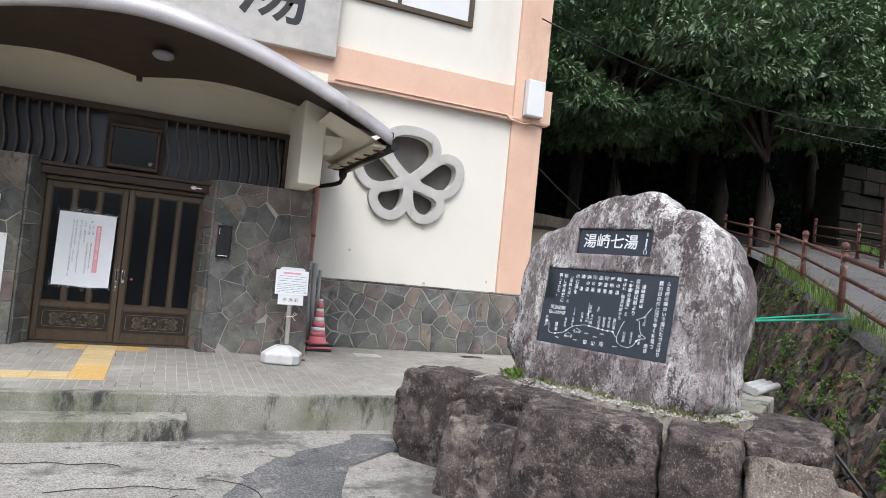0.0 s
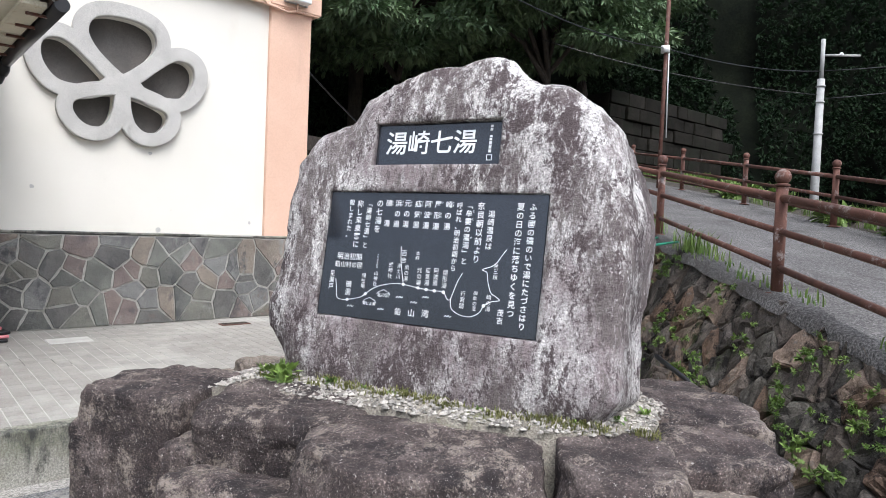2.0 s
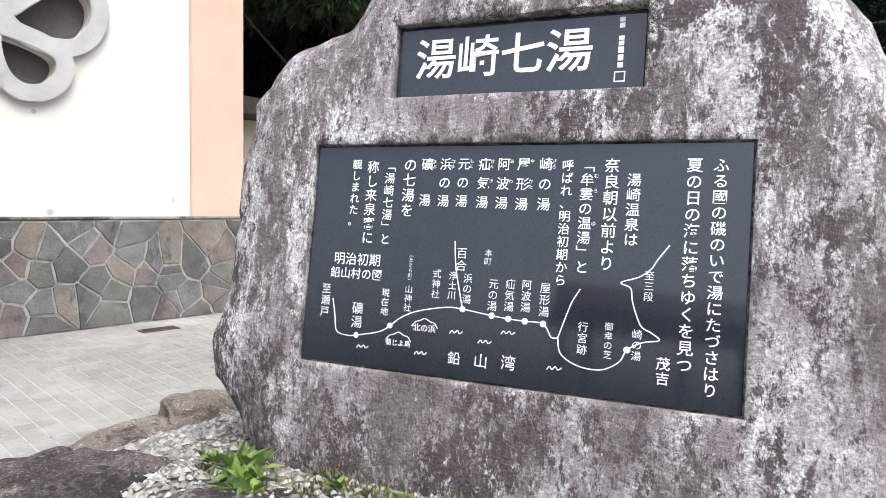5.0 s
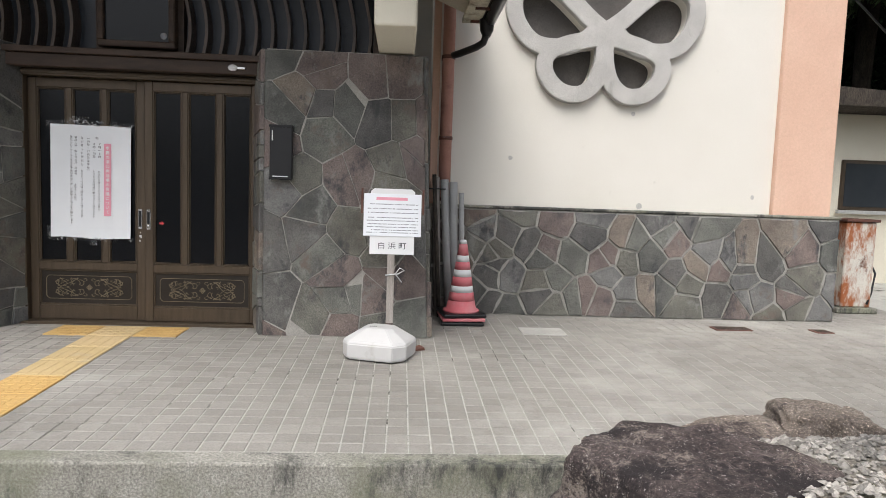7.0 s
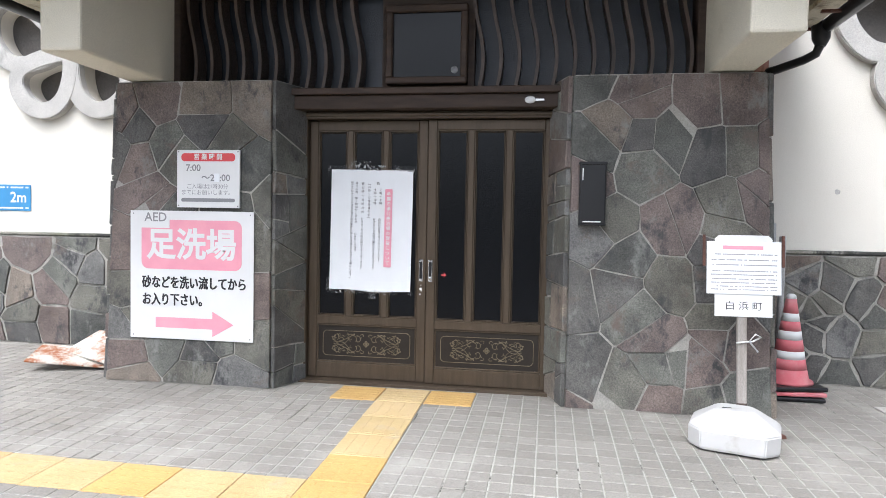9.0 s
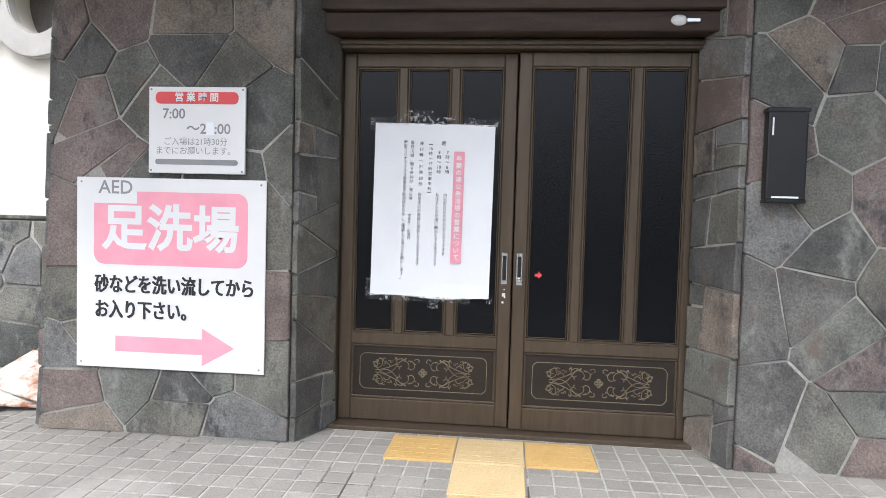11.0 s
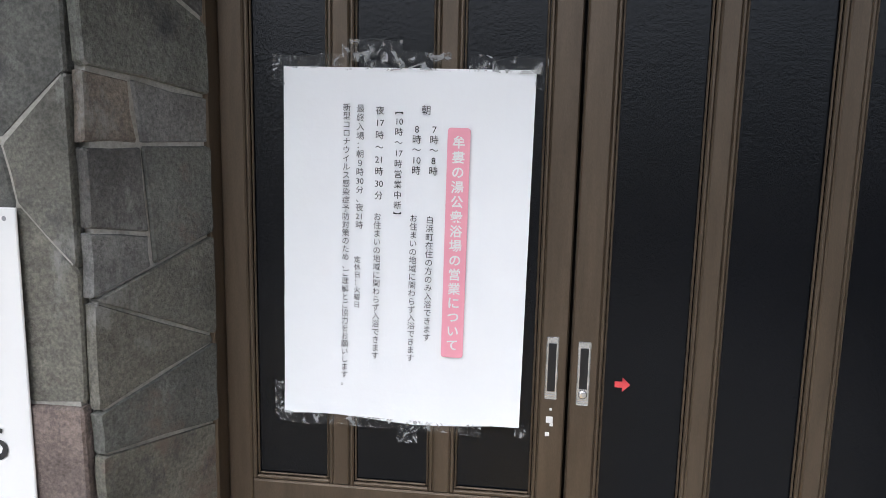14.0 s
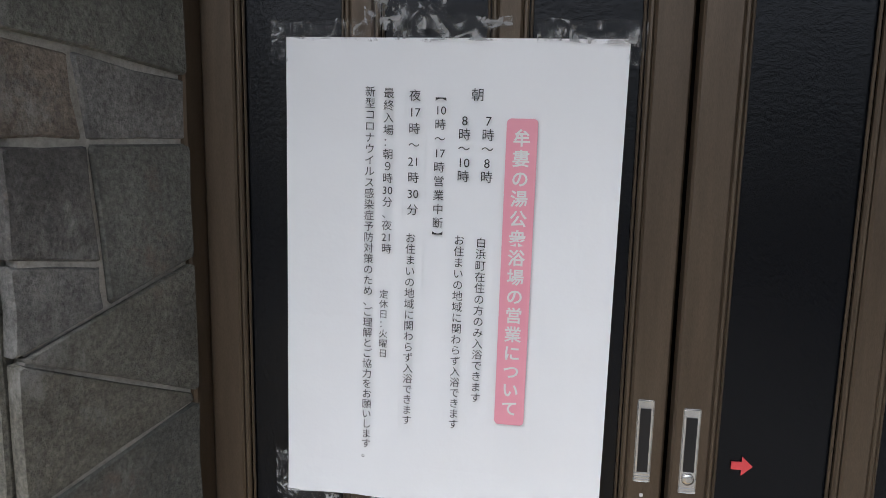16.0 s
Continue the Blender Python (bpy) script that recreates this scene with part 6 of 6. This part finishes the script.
part("string", tube([(-0.035, -0.008, 0.52), (0.0, -0.015, 0.525), (0.05, -0.01, 0.53), (0.09, -0.02, 0.555), (0.06, -0.02, 0.57), (0.03, -0.015, 0.53), (0.075, -0.015, 0.475)], 0.005, 6), M_white, ss, "white tied string")
lean = pose(0, 0.0, 0, -6, 0, 0)
for o in ss.children:
    if o.name.split(".")[0] not in ("base", "grip_hole"):
        o.matrix_basis = lean @ Matrix.Translation((0.03, 0, 0)) @ o.matrix_basis
    if o.name.split(".")[0] in ("notice_sheet", "backing_board", "heading_panel", "lettering", "bracket"):
        o.matrix_basis = Matrix.Diagonal((1.1, 1, 1, 1)) @ o.matrix_basis
solo("rust_wedge", prism([(-0.05, 0), (0.06, 0), (0.05, 0.02)], -0.04, 0.04), M_rust, "small rusty iron wedge by the sign base", "wedge", pose(2.06, 8.56, fall(8.56), 0, 0, 20))

cone = thing("traffic_cone", "faded red traffic cone with white bands on stacked bases", "traffic cone", pose(2.455, 9.50, 0) @ Matrix.Diagonal((1.06, 1.06, 1.06, 1)))
for k, m in enumerate((M_black, M_conered, M_black)):
    part("base_plate", box(-0.165, 0.165, -0.165, 0.165, 0.002 + 0.032 * k, 0.028 + 0.032 * k, 0.008, 2), m, cone, at=pose(0, 0, 0, 0, 0, 4 * k))
levels = [(0.118, 0.095), (0.104, 0.18), (0.093, 0.245), (0.085, 0.295), (0.073, 0.365), (0.064, 0.42), (0.054, 0.48), (0.046, 0.53), (0.031, 0.62)]
for k in range(len(levels) - 1):
    (r0, z0), (r1, z1) = levels[k], levels[k + 1]
    band = k in (2, 4, 6)
    part("reflective_band" if band else "cone_body", lathe([(r0, z0), (r1, z1)] if k else [(0.145, 0.093), (0.14, 0.108), (0.118, 0.115), (r1, z1)], 28), M_white if band else M_conered, cone)
part("tip", lathe([(0.031, 0.62), (0.028, 0.64), (0.018, 0.65), (0.001, 0.651)], 20), M_white, cone)

for x, y, w in ((4.76, 9.46, 0.32), (5.53, 9.42, 0.15)):
    g = thing("drain_cover", "rust-brown iron drain cover set in the terrace", "drain cover", pose(x, y, 0.0, 0, 0, 0))
    part("frame", box(-w / 2, w / 2, -0.07, 0.07, -0.01, 0.008, 0.003), M_rust, g)
    for k in range(5):
        part("slot", box(-w / 2 + 0.02, w / 2 - 0.02, -0.055 + 0.024 * k, -0.045 + 0.024 * k, 0.0085, 0.0105), M_soil, g)
solo("concrete_patch", box(2.90, 3.25, 9.06, 9.30, -0.01, 0.009, 0.003), M_flower, "pale square of concrete set among the tiles", "patch", kind="structure")
bs = thing("elevation_sign", "small blue elevation sign on the wall", "sign", pose(-3.86, WALL - 0.002, 1.27))
part("plate", box(-0.20, 0.20, -0.006, 0, -0.115, 0.115, 0.002), M_blue, bs)
lettering("2m", 0.13, M_white, bs, 0.08, 0.0, -0.0075, bold=0.002)
bars([0.09, -0.09], -0.1, 0.18, 0.02, M_white, bs, -0.0065, vertical=False)
# rusted sheet heap beside the left pier
heap = thing("scrap_sheet", "rusted white sheet metal panels lying against the wall", "scrap metal")
for k, (x, y, z, rx, rz) in enumerate(((-2.62, 9.15, 0.08, 12, 20), (-2.42, 9.25, 0.13, 22, -15))):
    part("panel", box(-0.28, 0.28, -0.16, 0.16, -0.006, 0.006, 0.002), M_rustsheet, heap, at=pose(x, y, z, rx, 6, rz))
# rusty tank at the building's corner
tank = thing("rusty_cabinet", "white enamelled cabinet streaked with rust beside the building", "cabinet", pose(6.60, 10.6, 0) @ Matrix.Diagonal((1.12, 1, 1, 1)))
part("body", box(-0.2, 0.08, -0.2, 0.3, 0.06, 0.92, 0.012), M_rustsheet, tank)
part("lid", box(-0.22, 0.10, -0.22, 0.32, 0.921, 0.95, 0.005), M_rust, tank)
part("foot", box(-0.25, 0.13, -0.24, 0.32, 0.0, 0.059, 0.01), M_kerb, tank)
part("hose", tube([(0.09, -0.1, 0.55), (0.14, -0.14, 0.4), (0.11, -0.15, 0.2), (0.03, -0.22, 0.1)], 0.01, 8), M_black, tank)
# stains and chips of the plaster
for k, (x, z, s) in enumerate(((2.88, 1.397, 0.02), (3.972, 1.827, 0.02), (5.112, 1.121, 0.02), (4.07, 1.01, 0.026))):
    bm = bmesh.new()
    bmesh.ops.create_circle(bm, cap_ends=True, segments=9, radius=s, matrix=pose(0, 0, 0, 90))
    for v in bm.verts:
        v.co *= 1 + 0.5 * noise.noise(v.co * 30 + Vector((k, 0, 0)))
    solo("plaster_patch", bm, M_flower, "small grey filled hole in the plaster", "wall patch", pose(x, WALL - 0.003, z), kind="structure")

# ---- beyond: house, poles, old wall, white building, shelter ----
house = thing("house", "low cream house with dark eaves behind the bath house", "house", pose(8.9, 13.0, 0))
part("wall", box(-1.6, 1.6, 0, 4, -0.4, 2.35), M_soffit, house)
part("roof", prism([(-2.0, 2.36), (1.9, 2.36), (1.9, 2.44), (-2.0, 2.62)], -0.7, 4.5), M_bark, house, "dark tiled roof")
w = part("window", box(-0.85, 1.0, -0.03, 0.02, 1.02, 1.72, 0.01), M_bronze, house)
for k in range(2):
    part("pane", box(-0.80 + 0.9 * k, 0.05 + 0.9 * k, -0.036, -0.031, 1.07, 1.67), M_window, w)
part("sill", box(-0.9, 1.05, -0.08, -0.031, 0.97, 1.02), M_greypipe, house)
up = thing("utility_pole", "grey utility pole with crossarm and wires", "utility pole", pose(19.77, 8.77, 0.4))
part("shaft", tube([(0, 0, 0), (0, 0, 4.9)], 0.115, 14, 0.75), M_greypipe, up, "grey steel shaft")
part("top_tube", tube([(0, 0, 4.9), (0, 0, 5.9)], 0.05, 10), M_greypipe, up)
part("crossarm", tube([(0, 0, 5.5), (0.8, -0.6, 5.55)], 0.03, 8), M_greypipe, up)
for z in (1.5, 2.5, 3.5, 4.3, 4.7):
    part("band", tube([(0, 0, z), (0, 0, z + 0.03)], 0.113, 14), M_greypipe, up)
part("insulator", lathe([(0.03, 0), (0.06, 0.05), (0.03, 0.1)], 12), M_white, up, at=pose(0.4, -0.3, 5.5))
rp = thing("rusty_pole", "thin rust-red pole holding wires", "pole", pose(15.18, 10.47, 2.2))
part("shaft", tube([(0, 0, -0.4), (0.05, 0, 4.6)], 0.045, 10), M_rust, rp)
part("clamp", tube([(0, 0, 3.1), (0, 0, 3.25)], 0.10, 10), M_white, rp)
part("cord", tube([(0.08, -0.05, 3.1), (0.1, -0.05, 2.2), (0.14, -0.05, 1.2)], 0.015, 6), M_white, rp)


def wire(p, q, sag, name="wire"):
    pts = [Vector(p).lerp(Vector(q), k / 14) - Vector((0, 0, sag * 4 * (k / 14) * (1 - k / 14))) for k in range(15)]
    solo("overhead_wire", tube(pts, 0.012, 5), M_black, "thin sagging overhead cable", "cable", group="cables")


wire((15.18, 10.47, 5.4), (19.77, 8.77, 5.5), 0.15)
wire((15.18, 10.47, 5.4), (5.6, 9.8, 5.4), 0.4)
wire((19.77, 8.77, 5.5), (28, 0.5, 8.0), 0.4)
wire((19.77, 8.77, 4.8), (27, 2, 7.4), 0.4)
wire((19.77, 8.77, 4.9), (14.5, 13.5, 6.0), 0.2)
wire((5.7, 10.0, 3.2), (13, 14.5, 1.9), 0.3)
wb = thing("white_building", "white apartment building with balcony", "building", PLAN @ pose(25.0, 4.2, 0))
part("wall", box(-1.0, 8, -6, 3.1, 0, 11), M_white, wb)
part("base_wall", box(-1.6, -1.0, -6, 3.4, 0, 2.4), M_white, wb)
part("roof", box(-1.2, 8.2, -6.2, 3.3, 11, 11.3), M_greypipe, wb)
bal = part("balcony", box(-1.5, -1.0, -5, 2.4, 4.0, 4.2), M_greypipe, wb)
part("rail", box(-1.5, -1.46, -5, 2.4, 4.95, 5.0), M_greypipe, bal)
for k in range(24):
    part("baluster", box(-1.49, -1.47, -4.9 + 0.3 * k, -4.87 + 0.3 * k, 4.2, 4.95), M_greypipe, bal)
ow = lay(thing("wall_old", "old stone block terrace wall under the trees, their shade in its colour", "wall", kind="structure"))
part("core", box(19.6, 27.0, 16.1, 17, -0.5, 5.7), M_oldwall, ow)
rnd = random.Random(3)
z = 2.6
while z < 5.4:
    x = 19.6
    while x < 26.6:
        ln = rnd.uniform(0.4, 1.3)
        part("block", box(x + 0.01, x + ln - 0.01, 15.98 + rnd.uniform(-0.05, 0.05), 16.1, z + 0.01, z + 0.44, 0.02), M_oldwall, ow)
        x += ln
    z += 0.46
sh = thing("shelter", "open roadside shelter with a dark roof across the road", "shelter", pose(-8.6, 0.0, ROAD))
part("roof", prism([(-2.2, 2.75), (2.2, 2.75), (0.0, 3.5)], -3.2, 3.2), M_darkwood, sh)
for a in (-1.7, 1.7):
    for b in (-2.8, 0, 2.8):
        part("post", box(a - 0.07, a + 0.07, b - 0.07, b + 0.07, 0, 2.75), M_darkwood, sh)
part("bench", box(-1.6, -1.2, -2.6, 2.6, 0.0, 0.45, 0.01), M_darkwood, sh)

# made-up woods across the road, behind the walk, for dark glass reflections
bm = bmesh.new()
rows = []
for i in range(161):
    x = -60 + 0.75 * i
    top_z = 4.6 + 1.6 * noise.noise(Vector((x * 0.11, 0, 2))) + 1.3 * noise.noise(Vector((x * 0.5, 0, 8))) + 0.6 * noise.noise(Vector((x * 1.4, 0, 5)))
    rows.append([bm.verts.new((x, -26 - 3 * (j / 8) ** 2 + 0.9 * noise.noise(Vector((x * 0.6, j * 0.9, 1))), ROAD - 0.5 + (top_z + 0.8) * j / 8)) for j in range(9)])
for r0, r1 in zip(rows, rows[1:]):
    for k in range(8):
        bm.faces.new((r0[k], r0[k + 1], r1[k + 1], r1[k]))
solo("backdrop", bm, M_darkleaf, "unseen belt of trees across the road, added for the door glass to reflect", "woods", kind="structure")

# ---- wooded hillside ----
HX = [(-40, 26), (-10, 24), (6, 22), (15, 20), (22, 18.5), (28, 15), (33, 8), (36, -4), (38, -30)]


def hill_at(t, h):
    """t: 0 to 1 along the foot of the slope; h: metres up it."""
    u = t * (len(HX) - 1)
    k = min(int(u), len(HX) - 2)
    f = u - k
    a, b = Vector((*HX[k], 0)), Vector((*HX[k + 1], 0))
    p = a.lerp(b, f)
    n = Vector(((b - a).y, -(b - a).x, 0)).normalized()
    back = -n * (0.45 * h)
    return p + back + Vector((0, 0, h + 0.8 * noise.noise(Vector((t * 30, h * 0.25, 0))))) - n * 1.5 * noise.noise(Vector((t * 26, h * 0.3, 7)))


bm = bmesh.new()
rows = [[bm.verts.new(hill_at(i / 90, -1 + 26 * j / 20)) for i in range(91)] for j in range(21)]
for r0, r1 in zip(rows, rows[1:]):
    for k in range(90):
        bm.faces.new((r0[k], r0[k + 1], r1[k + 1], r1[k])).smooth = True
lay(solo("hillside", bm, M_hill, "steep wooded hillside, coloured as in deep shade", "hill", kind="structure"))
rng = np.random.default_rng(12)
n = 36000
tt, hh = rng.uniform(0.25, 0.9, n), rng.uniform(0.0, 22, n)
at = np.array([tuple(hill_at(a, b)) for a, b in zip(tt, hh)])
at[:, 0] -= 0.4
at[:, 1] -= 0.5
ds = np.stack([rng.normal(-0.3, 0.5, n), rng.normal(-0.7, 0.4, n), rng.normal(0.1, 0.4, n)], 1)
lay(tagged(new("undergrowth", leaf_mesh("undergrowth", M_darkleaf, at, ds, rng.uniform(0.16, 0.34, n), 8, 5, 0.24, 0.9)), "dense leaves covering the hillside, coloured as in shade", "undergrowth", kind="stuff"))


def tree(x, y, z, trunk_h, spread, clumps, seed, leaf=0.26, per=9, sprays=90, low=0.0, label="broad evergreen tree with drooping leaf sprays"):
    rnd = random.Random(seed)
    rng = np.random.default_rng(seed)
    t = thing("tree", label, "tree", PLAN @ pose(x, y, z), group="hillside trees")
    bm = tube([(0, 0, -1), (0.1, 0.05, trunk_h * 0.3), (-0.1, 0.1, trunk_h * 0.65), (0.15, 0, trunk_h)], 0.28, 12, 0.5)
    centres = []
    for k in range(clumps):
        w = rnd.uniform(0, 2 * math.pi)
        r = spread * math.sqrt(rnd.random())
        h = trunk_h * (0.75 + low) + rnd.uniform(-0.45, 0.55) * spread * (1 - 0.4 * r / spread)
        c = Vector((r * math.cos(w), r * math.sin(w), h))
        centres.append((c, rnd.uniform(0.55, 1.1)))
        if k < 22:
            s = Vector((0, 0, trunk_h * rnd.uniform(0.45, 0.95)))
            tube([s, s.lerp(c, 0.5) + Vector((0, 0, 0.3)), c], 0.08, 6, 0.3, into=bm)
    part("trunk", bm, M_bark, t)
    pts, dirs = [], []
    for c, rad in centres:
        d = rng.normal(0, 1, (sprays, 3))
        d /= np.linalg.norm(d, axis=1, keepdims=True)
        d[:, 2] = np.where(d[:, 2] < -0.25, -d[:, 2] * 0.5, d[:, 2])
        rr = rad * rng.uniform(0.6, 1.05, (sprays, 1))
        pts.append(np.array(c) + d * rr * np.array([1.15, 1.15, 0.55]))
        dirs.append(d * np.array([1, 1, 0.25]))
    pts, dirs = np.concatenate(pts), np.concatenate(dirs)
    me = leaf_mesh("crown", M_leaf, pts, dirs, rng.uniform(leaf * 0.7, leaf * 1.2, len(pts)), per, seed, 0.27, 0.7, 0.9)
    part("crown", me, None, t, "dense crown of long drooping leaves")
    return t


tree(11.5, 16.5, 1.5, 7.0, 4.2, 90, 1)
tree(15.5, 16.8, 2.0, 7.5, 4.0, 80, 2)
tree(8.0, 19.0, 1.0, 9.0, 4.2, 60, 3)
tree(20.5, 18.0, 3.0, 9.5, 4.0, 50, 4, label="shaded evergreen tree high on the slope")
tree(12.0, 19.5, 2.0, 12.0, 4.5, 60, 6)
tree(17.5, 20.5, 4.0, 12.0, 4.5, 60, 8)
tree(15.0, 14.6, 2.0, 6.5, 2.6, 46, 9)

# weeds, ferns and grass on the wall, verge and rails
rng = np.random.default_rng(21)


def grass(name, n, a0, a1, r0, r1, h0, h1, label, seed, dz=0.0):
    rng = np.random.default_rng(seed)
    cl = [(rng.uniform(a0, a1), rng.uniform(r0, r1)) for _ in range(max(3, n // 30))]
    pts = []
    for k in range(n):
        a, r = cl[int(rng.integers(len(cl)))]
        pts.append(tuple(on_ramp(a + rng.normal(0, 0.14), r + rng.normal(0, 0.05), dz)))
    me = blades(name, M_weed, np.array(pts), rng.uniform(h0, h1, n), seed)
    return tagged(new(name, me), label, "grass", kind="stuff")


grass("grass", 1300, 1.2, 9, -0.14, 0.10, 0.08, 0.30, "long bright grass along the wall top", 31)
grass("grass", 170, -3, 1.0, -0.12, 0.08, 0.04, 0.12, "short grass tufts along the wall top", 32)
grass("grass", 1300, 0.5, 16, 2.96, 3.65, 0.10, 0.40, "tall grass on the far verge", 33, 0.02)
rnd = random.Random(17)
spots = []
for k in range(1500):
    a, h = rnd.uniform(-2.8, 8.5), rnd.random() ** 1.2
    if noise.noise(Vector((a * 1.6, h * 3, 4))) > 0.02:
        p = on_wall(a, h)[0] - ASIDE * 0.06
        spots.append((p.x, p.y, p.z - 0.02, rnd.uniform(0.014, 0.034) * rnd.choice((1, 1, 1.6))))
weeds("wall_weeds", spots, 300, "small ferns and weeds growing in the wall joints", 8)
spots = []
for k in range(60):
    p = on_ramp(rnd.choice((3.0, 5.2, 8.5, 12)) + rnd.gauss(0, 0.5), rnd.uniform(3.05, 4.2))
    spots.append((p.x, p.y, p.z, rnd.uniform(0.10, 0.24)))
weeds("verge_plants", spots, 500, "leafy green plants on the far verge", 22)
spots = []
for k in range(60):
    p = on_wall(rnd.uniform(-2.5, 4), 0.0)[0] - ASIDE * rnd.uniform(0.05, 0.2)
    spots.append((p.x, p.y, -0.34, rnd.uniform(0.03, 0.07)))
weeds("foot_weeds", spots, 600, "weeds along the foot of the wall", 7)

# ---- pieces: wall stones, retaining stones, tactile tiles, terrace tiles ----
for parent, w, h, size, seed, at, thick, gap, wob, crazy, taper in PIECES:
    rnd = random.Random(seed)
    for cell in crazy_paving(w, h, size, seed) if crazy else voronoi(w, h, size, seed, 0.62):
        cell = [(taper[0] * z / h + x * (w - (taper[0] + taper[1]) * z / h) / w, z) for x, z in cell]
        poly = shrink(cell, gap, rnd, wob)
        if len(poly) < 6:
            continue
        bm, cx, cz = stone_piece(poly, thick * rnd.uniform(0.75, 1.1), rnd)
        part("stone", bm, M_stone, parent, at=at @ Matrix.Translation((cx, 0, cz)))
rnd = random.Random(77)
for cell in voronoi(WALL_L, 1.0, 0.20, 77, 0.66):
    poly = shrink(cell, -0.002, rnd, 0.012)
    if len(poly) < 6:
        continue
    sc = [(-x, z * 1.15) for x, z in poly]
    bm, cx, cz = rubble_piece(sc, 0.032, rnd.randint(0, 9999))
    mid, top, foot = on_wall(WALL_A0 - cx, cz / 1.15)
    tall = (top - foot).length / 1.15
    m = Matrix.Identity(3)
    m.col[0], m.col[2] = -(ALONG + Vector((0, 0, RISE))).normalized(), (top - foot).normalized()
    m.col[1] = m.col[2].cross(m.col[0])
    part("stone", bm, M_wallrock, RW, at=Matrix.Translation(mid + ASIDE * 0.06) @ m.to_4x4() @ Matrix.Diagonal((1, 1, tall, 1)))

tact = thing("tactile_paving", "line of worn yellow tactile paving tiles", "tactile paving", kind="structure")


def tactile(dots):
    bm = box(-0.148, 0.148, -0.148, 0.148, -0.01, 0.0065, 0.003)
    if dots:
        for i in range(5):
            for j in range(5):
                box(-0.128 + 0.056 * i, -0.096 + 0.056 * i, -0.128 + 0.056 * j, -0.096 + 0.056 * j, 0.0064, 0.0084, into=bm)
    else:
        for i in range(4):
            box(-0.118 + 0.067 * i, -0.083 + 0.067 * i, -0.13, 0.13, 0.0064, 0.0084, into=bm)
    return mesh_of("tile", bm, M_yellow)


DOT, BAR = tactile(True), tactile(False)
for x, y, me, turn in [(-0.36 + 0.302 * k, 8.90, DOT, 0) for k in range(3)] + [(-0.06 + 0.003 * k, 8.60 - 0.299 * k, BAR if k < 3 else DOT, 0) for k in range(4)] + [(-0.05 - 0.299 * k, 7.40 + 0.004 * k, BAR if k else DOT, 90) for k in range(19)]:
    part("tile", me, None, tact, at=pose(x, y, fall(y), 1.66 if y < 8.85 else 0) @ pose(0, 0, 0, 0, 0, turn))


def tile_mesh():
    bm = bmesh.new()
    h = 0.0465
    lo, hi = [bm.verts.new((x * h, y * h, -0.012)) for x, y in ((-1, -1), (1, -1), (1, 1), (-1, 1))], [bm.verts.new((x * (h - 0.0022), y * (h - 0.0022), 0.0)) for x, y in ((-1, -1), (1, -1), (1, 1), (-1, 1))]
    mi = [bm.verts.new((x * h, y * h, -0.0022)) for x, y in ((-1, -1), (1, -1), (1, 1), (-1, 1))]
    bm.faces.new(hi)
    for a, b in ((lo, mi), (mi, hi)):
        for k in range(4):
            bm.faces.new((a[k], a[(k + 1) % 4], b[(k + 1) % 4], b[k]))
    return mesh_of("tile", bm, M_tile)


TM = tile_mesh()
base_v = np.array([v.co[:] for v in TM.vertices])
base_f = [list(p.vertices) for p in TM.polygons]
vs, fs, count = [], [], 0
rnd = random.Random(9)
for i in range(-75, 95):
    for j in range(62):
        x, y = 0.05 + 0.1 * i, 6.942 + 0.1 * j
        if (y > 9.0 and abs(x) < 0.9 and y > 9.1) or (y > PIL - 0.02 and 0.92 < abs(x) < 2.2) or (y > WALL - 0.04 and x < 5.85) or y > 6.9 + 1.2 * max(0.0, 10.1 - x) or (y > WALL - 0.04 and abs(x) < 6):
            continue
        if x > 6.7 and y < 6.9 + (x - 6.7) * 1.3:
            continue
        dz, tip = fall(y) + rnd.uniform(-0.0012, 0.0008), (1.66 if y < 8.85 else 0) + rnd.uniform(-0.3, 0.3)
        if 0.1 <= x <= 1.15 and 6.9 <= y <= 9.05 and count < 290:
            part("tile", TM, None, terrace, at=pose(x, y, dz, tip, rnd.uniform(-0.3, 0.3), 0))
            count += 1
        else:
            v = base_v + np.array([x, y, dz])
            v[:, 2] += base_v[:, 1] * (0.029 if y < 8.85 else 0) + (base_v[:, 0] * rnd.uniform(-1, 1) + base_v[:, 1] * rnd.uniform(-1, 1)) * 0.006
            fs += [[q + 12 * len(vs) for q in f] for f in base_f]
            vs.append(v)
me = bpy.data.meshes.new("tile_field")
me.from_pydata(np.concatenate(vs).tolist(), [], fs)
me.materials.append(M_tiles)
tf = new("tile_field", me)
tf.parent = terrace
tagged(tf, "small square grey paving tiles", kind="stuff")
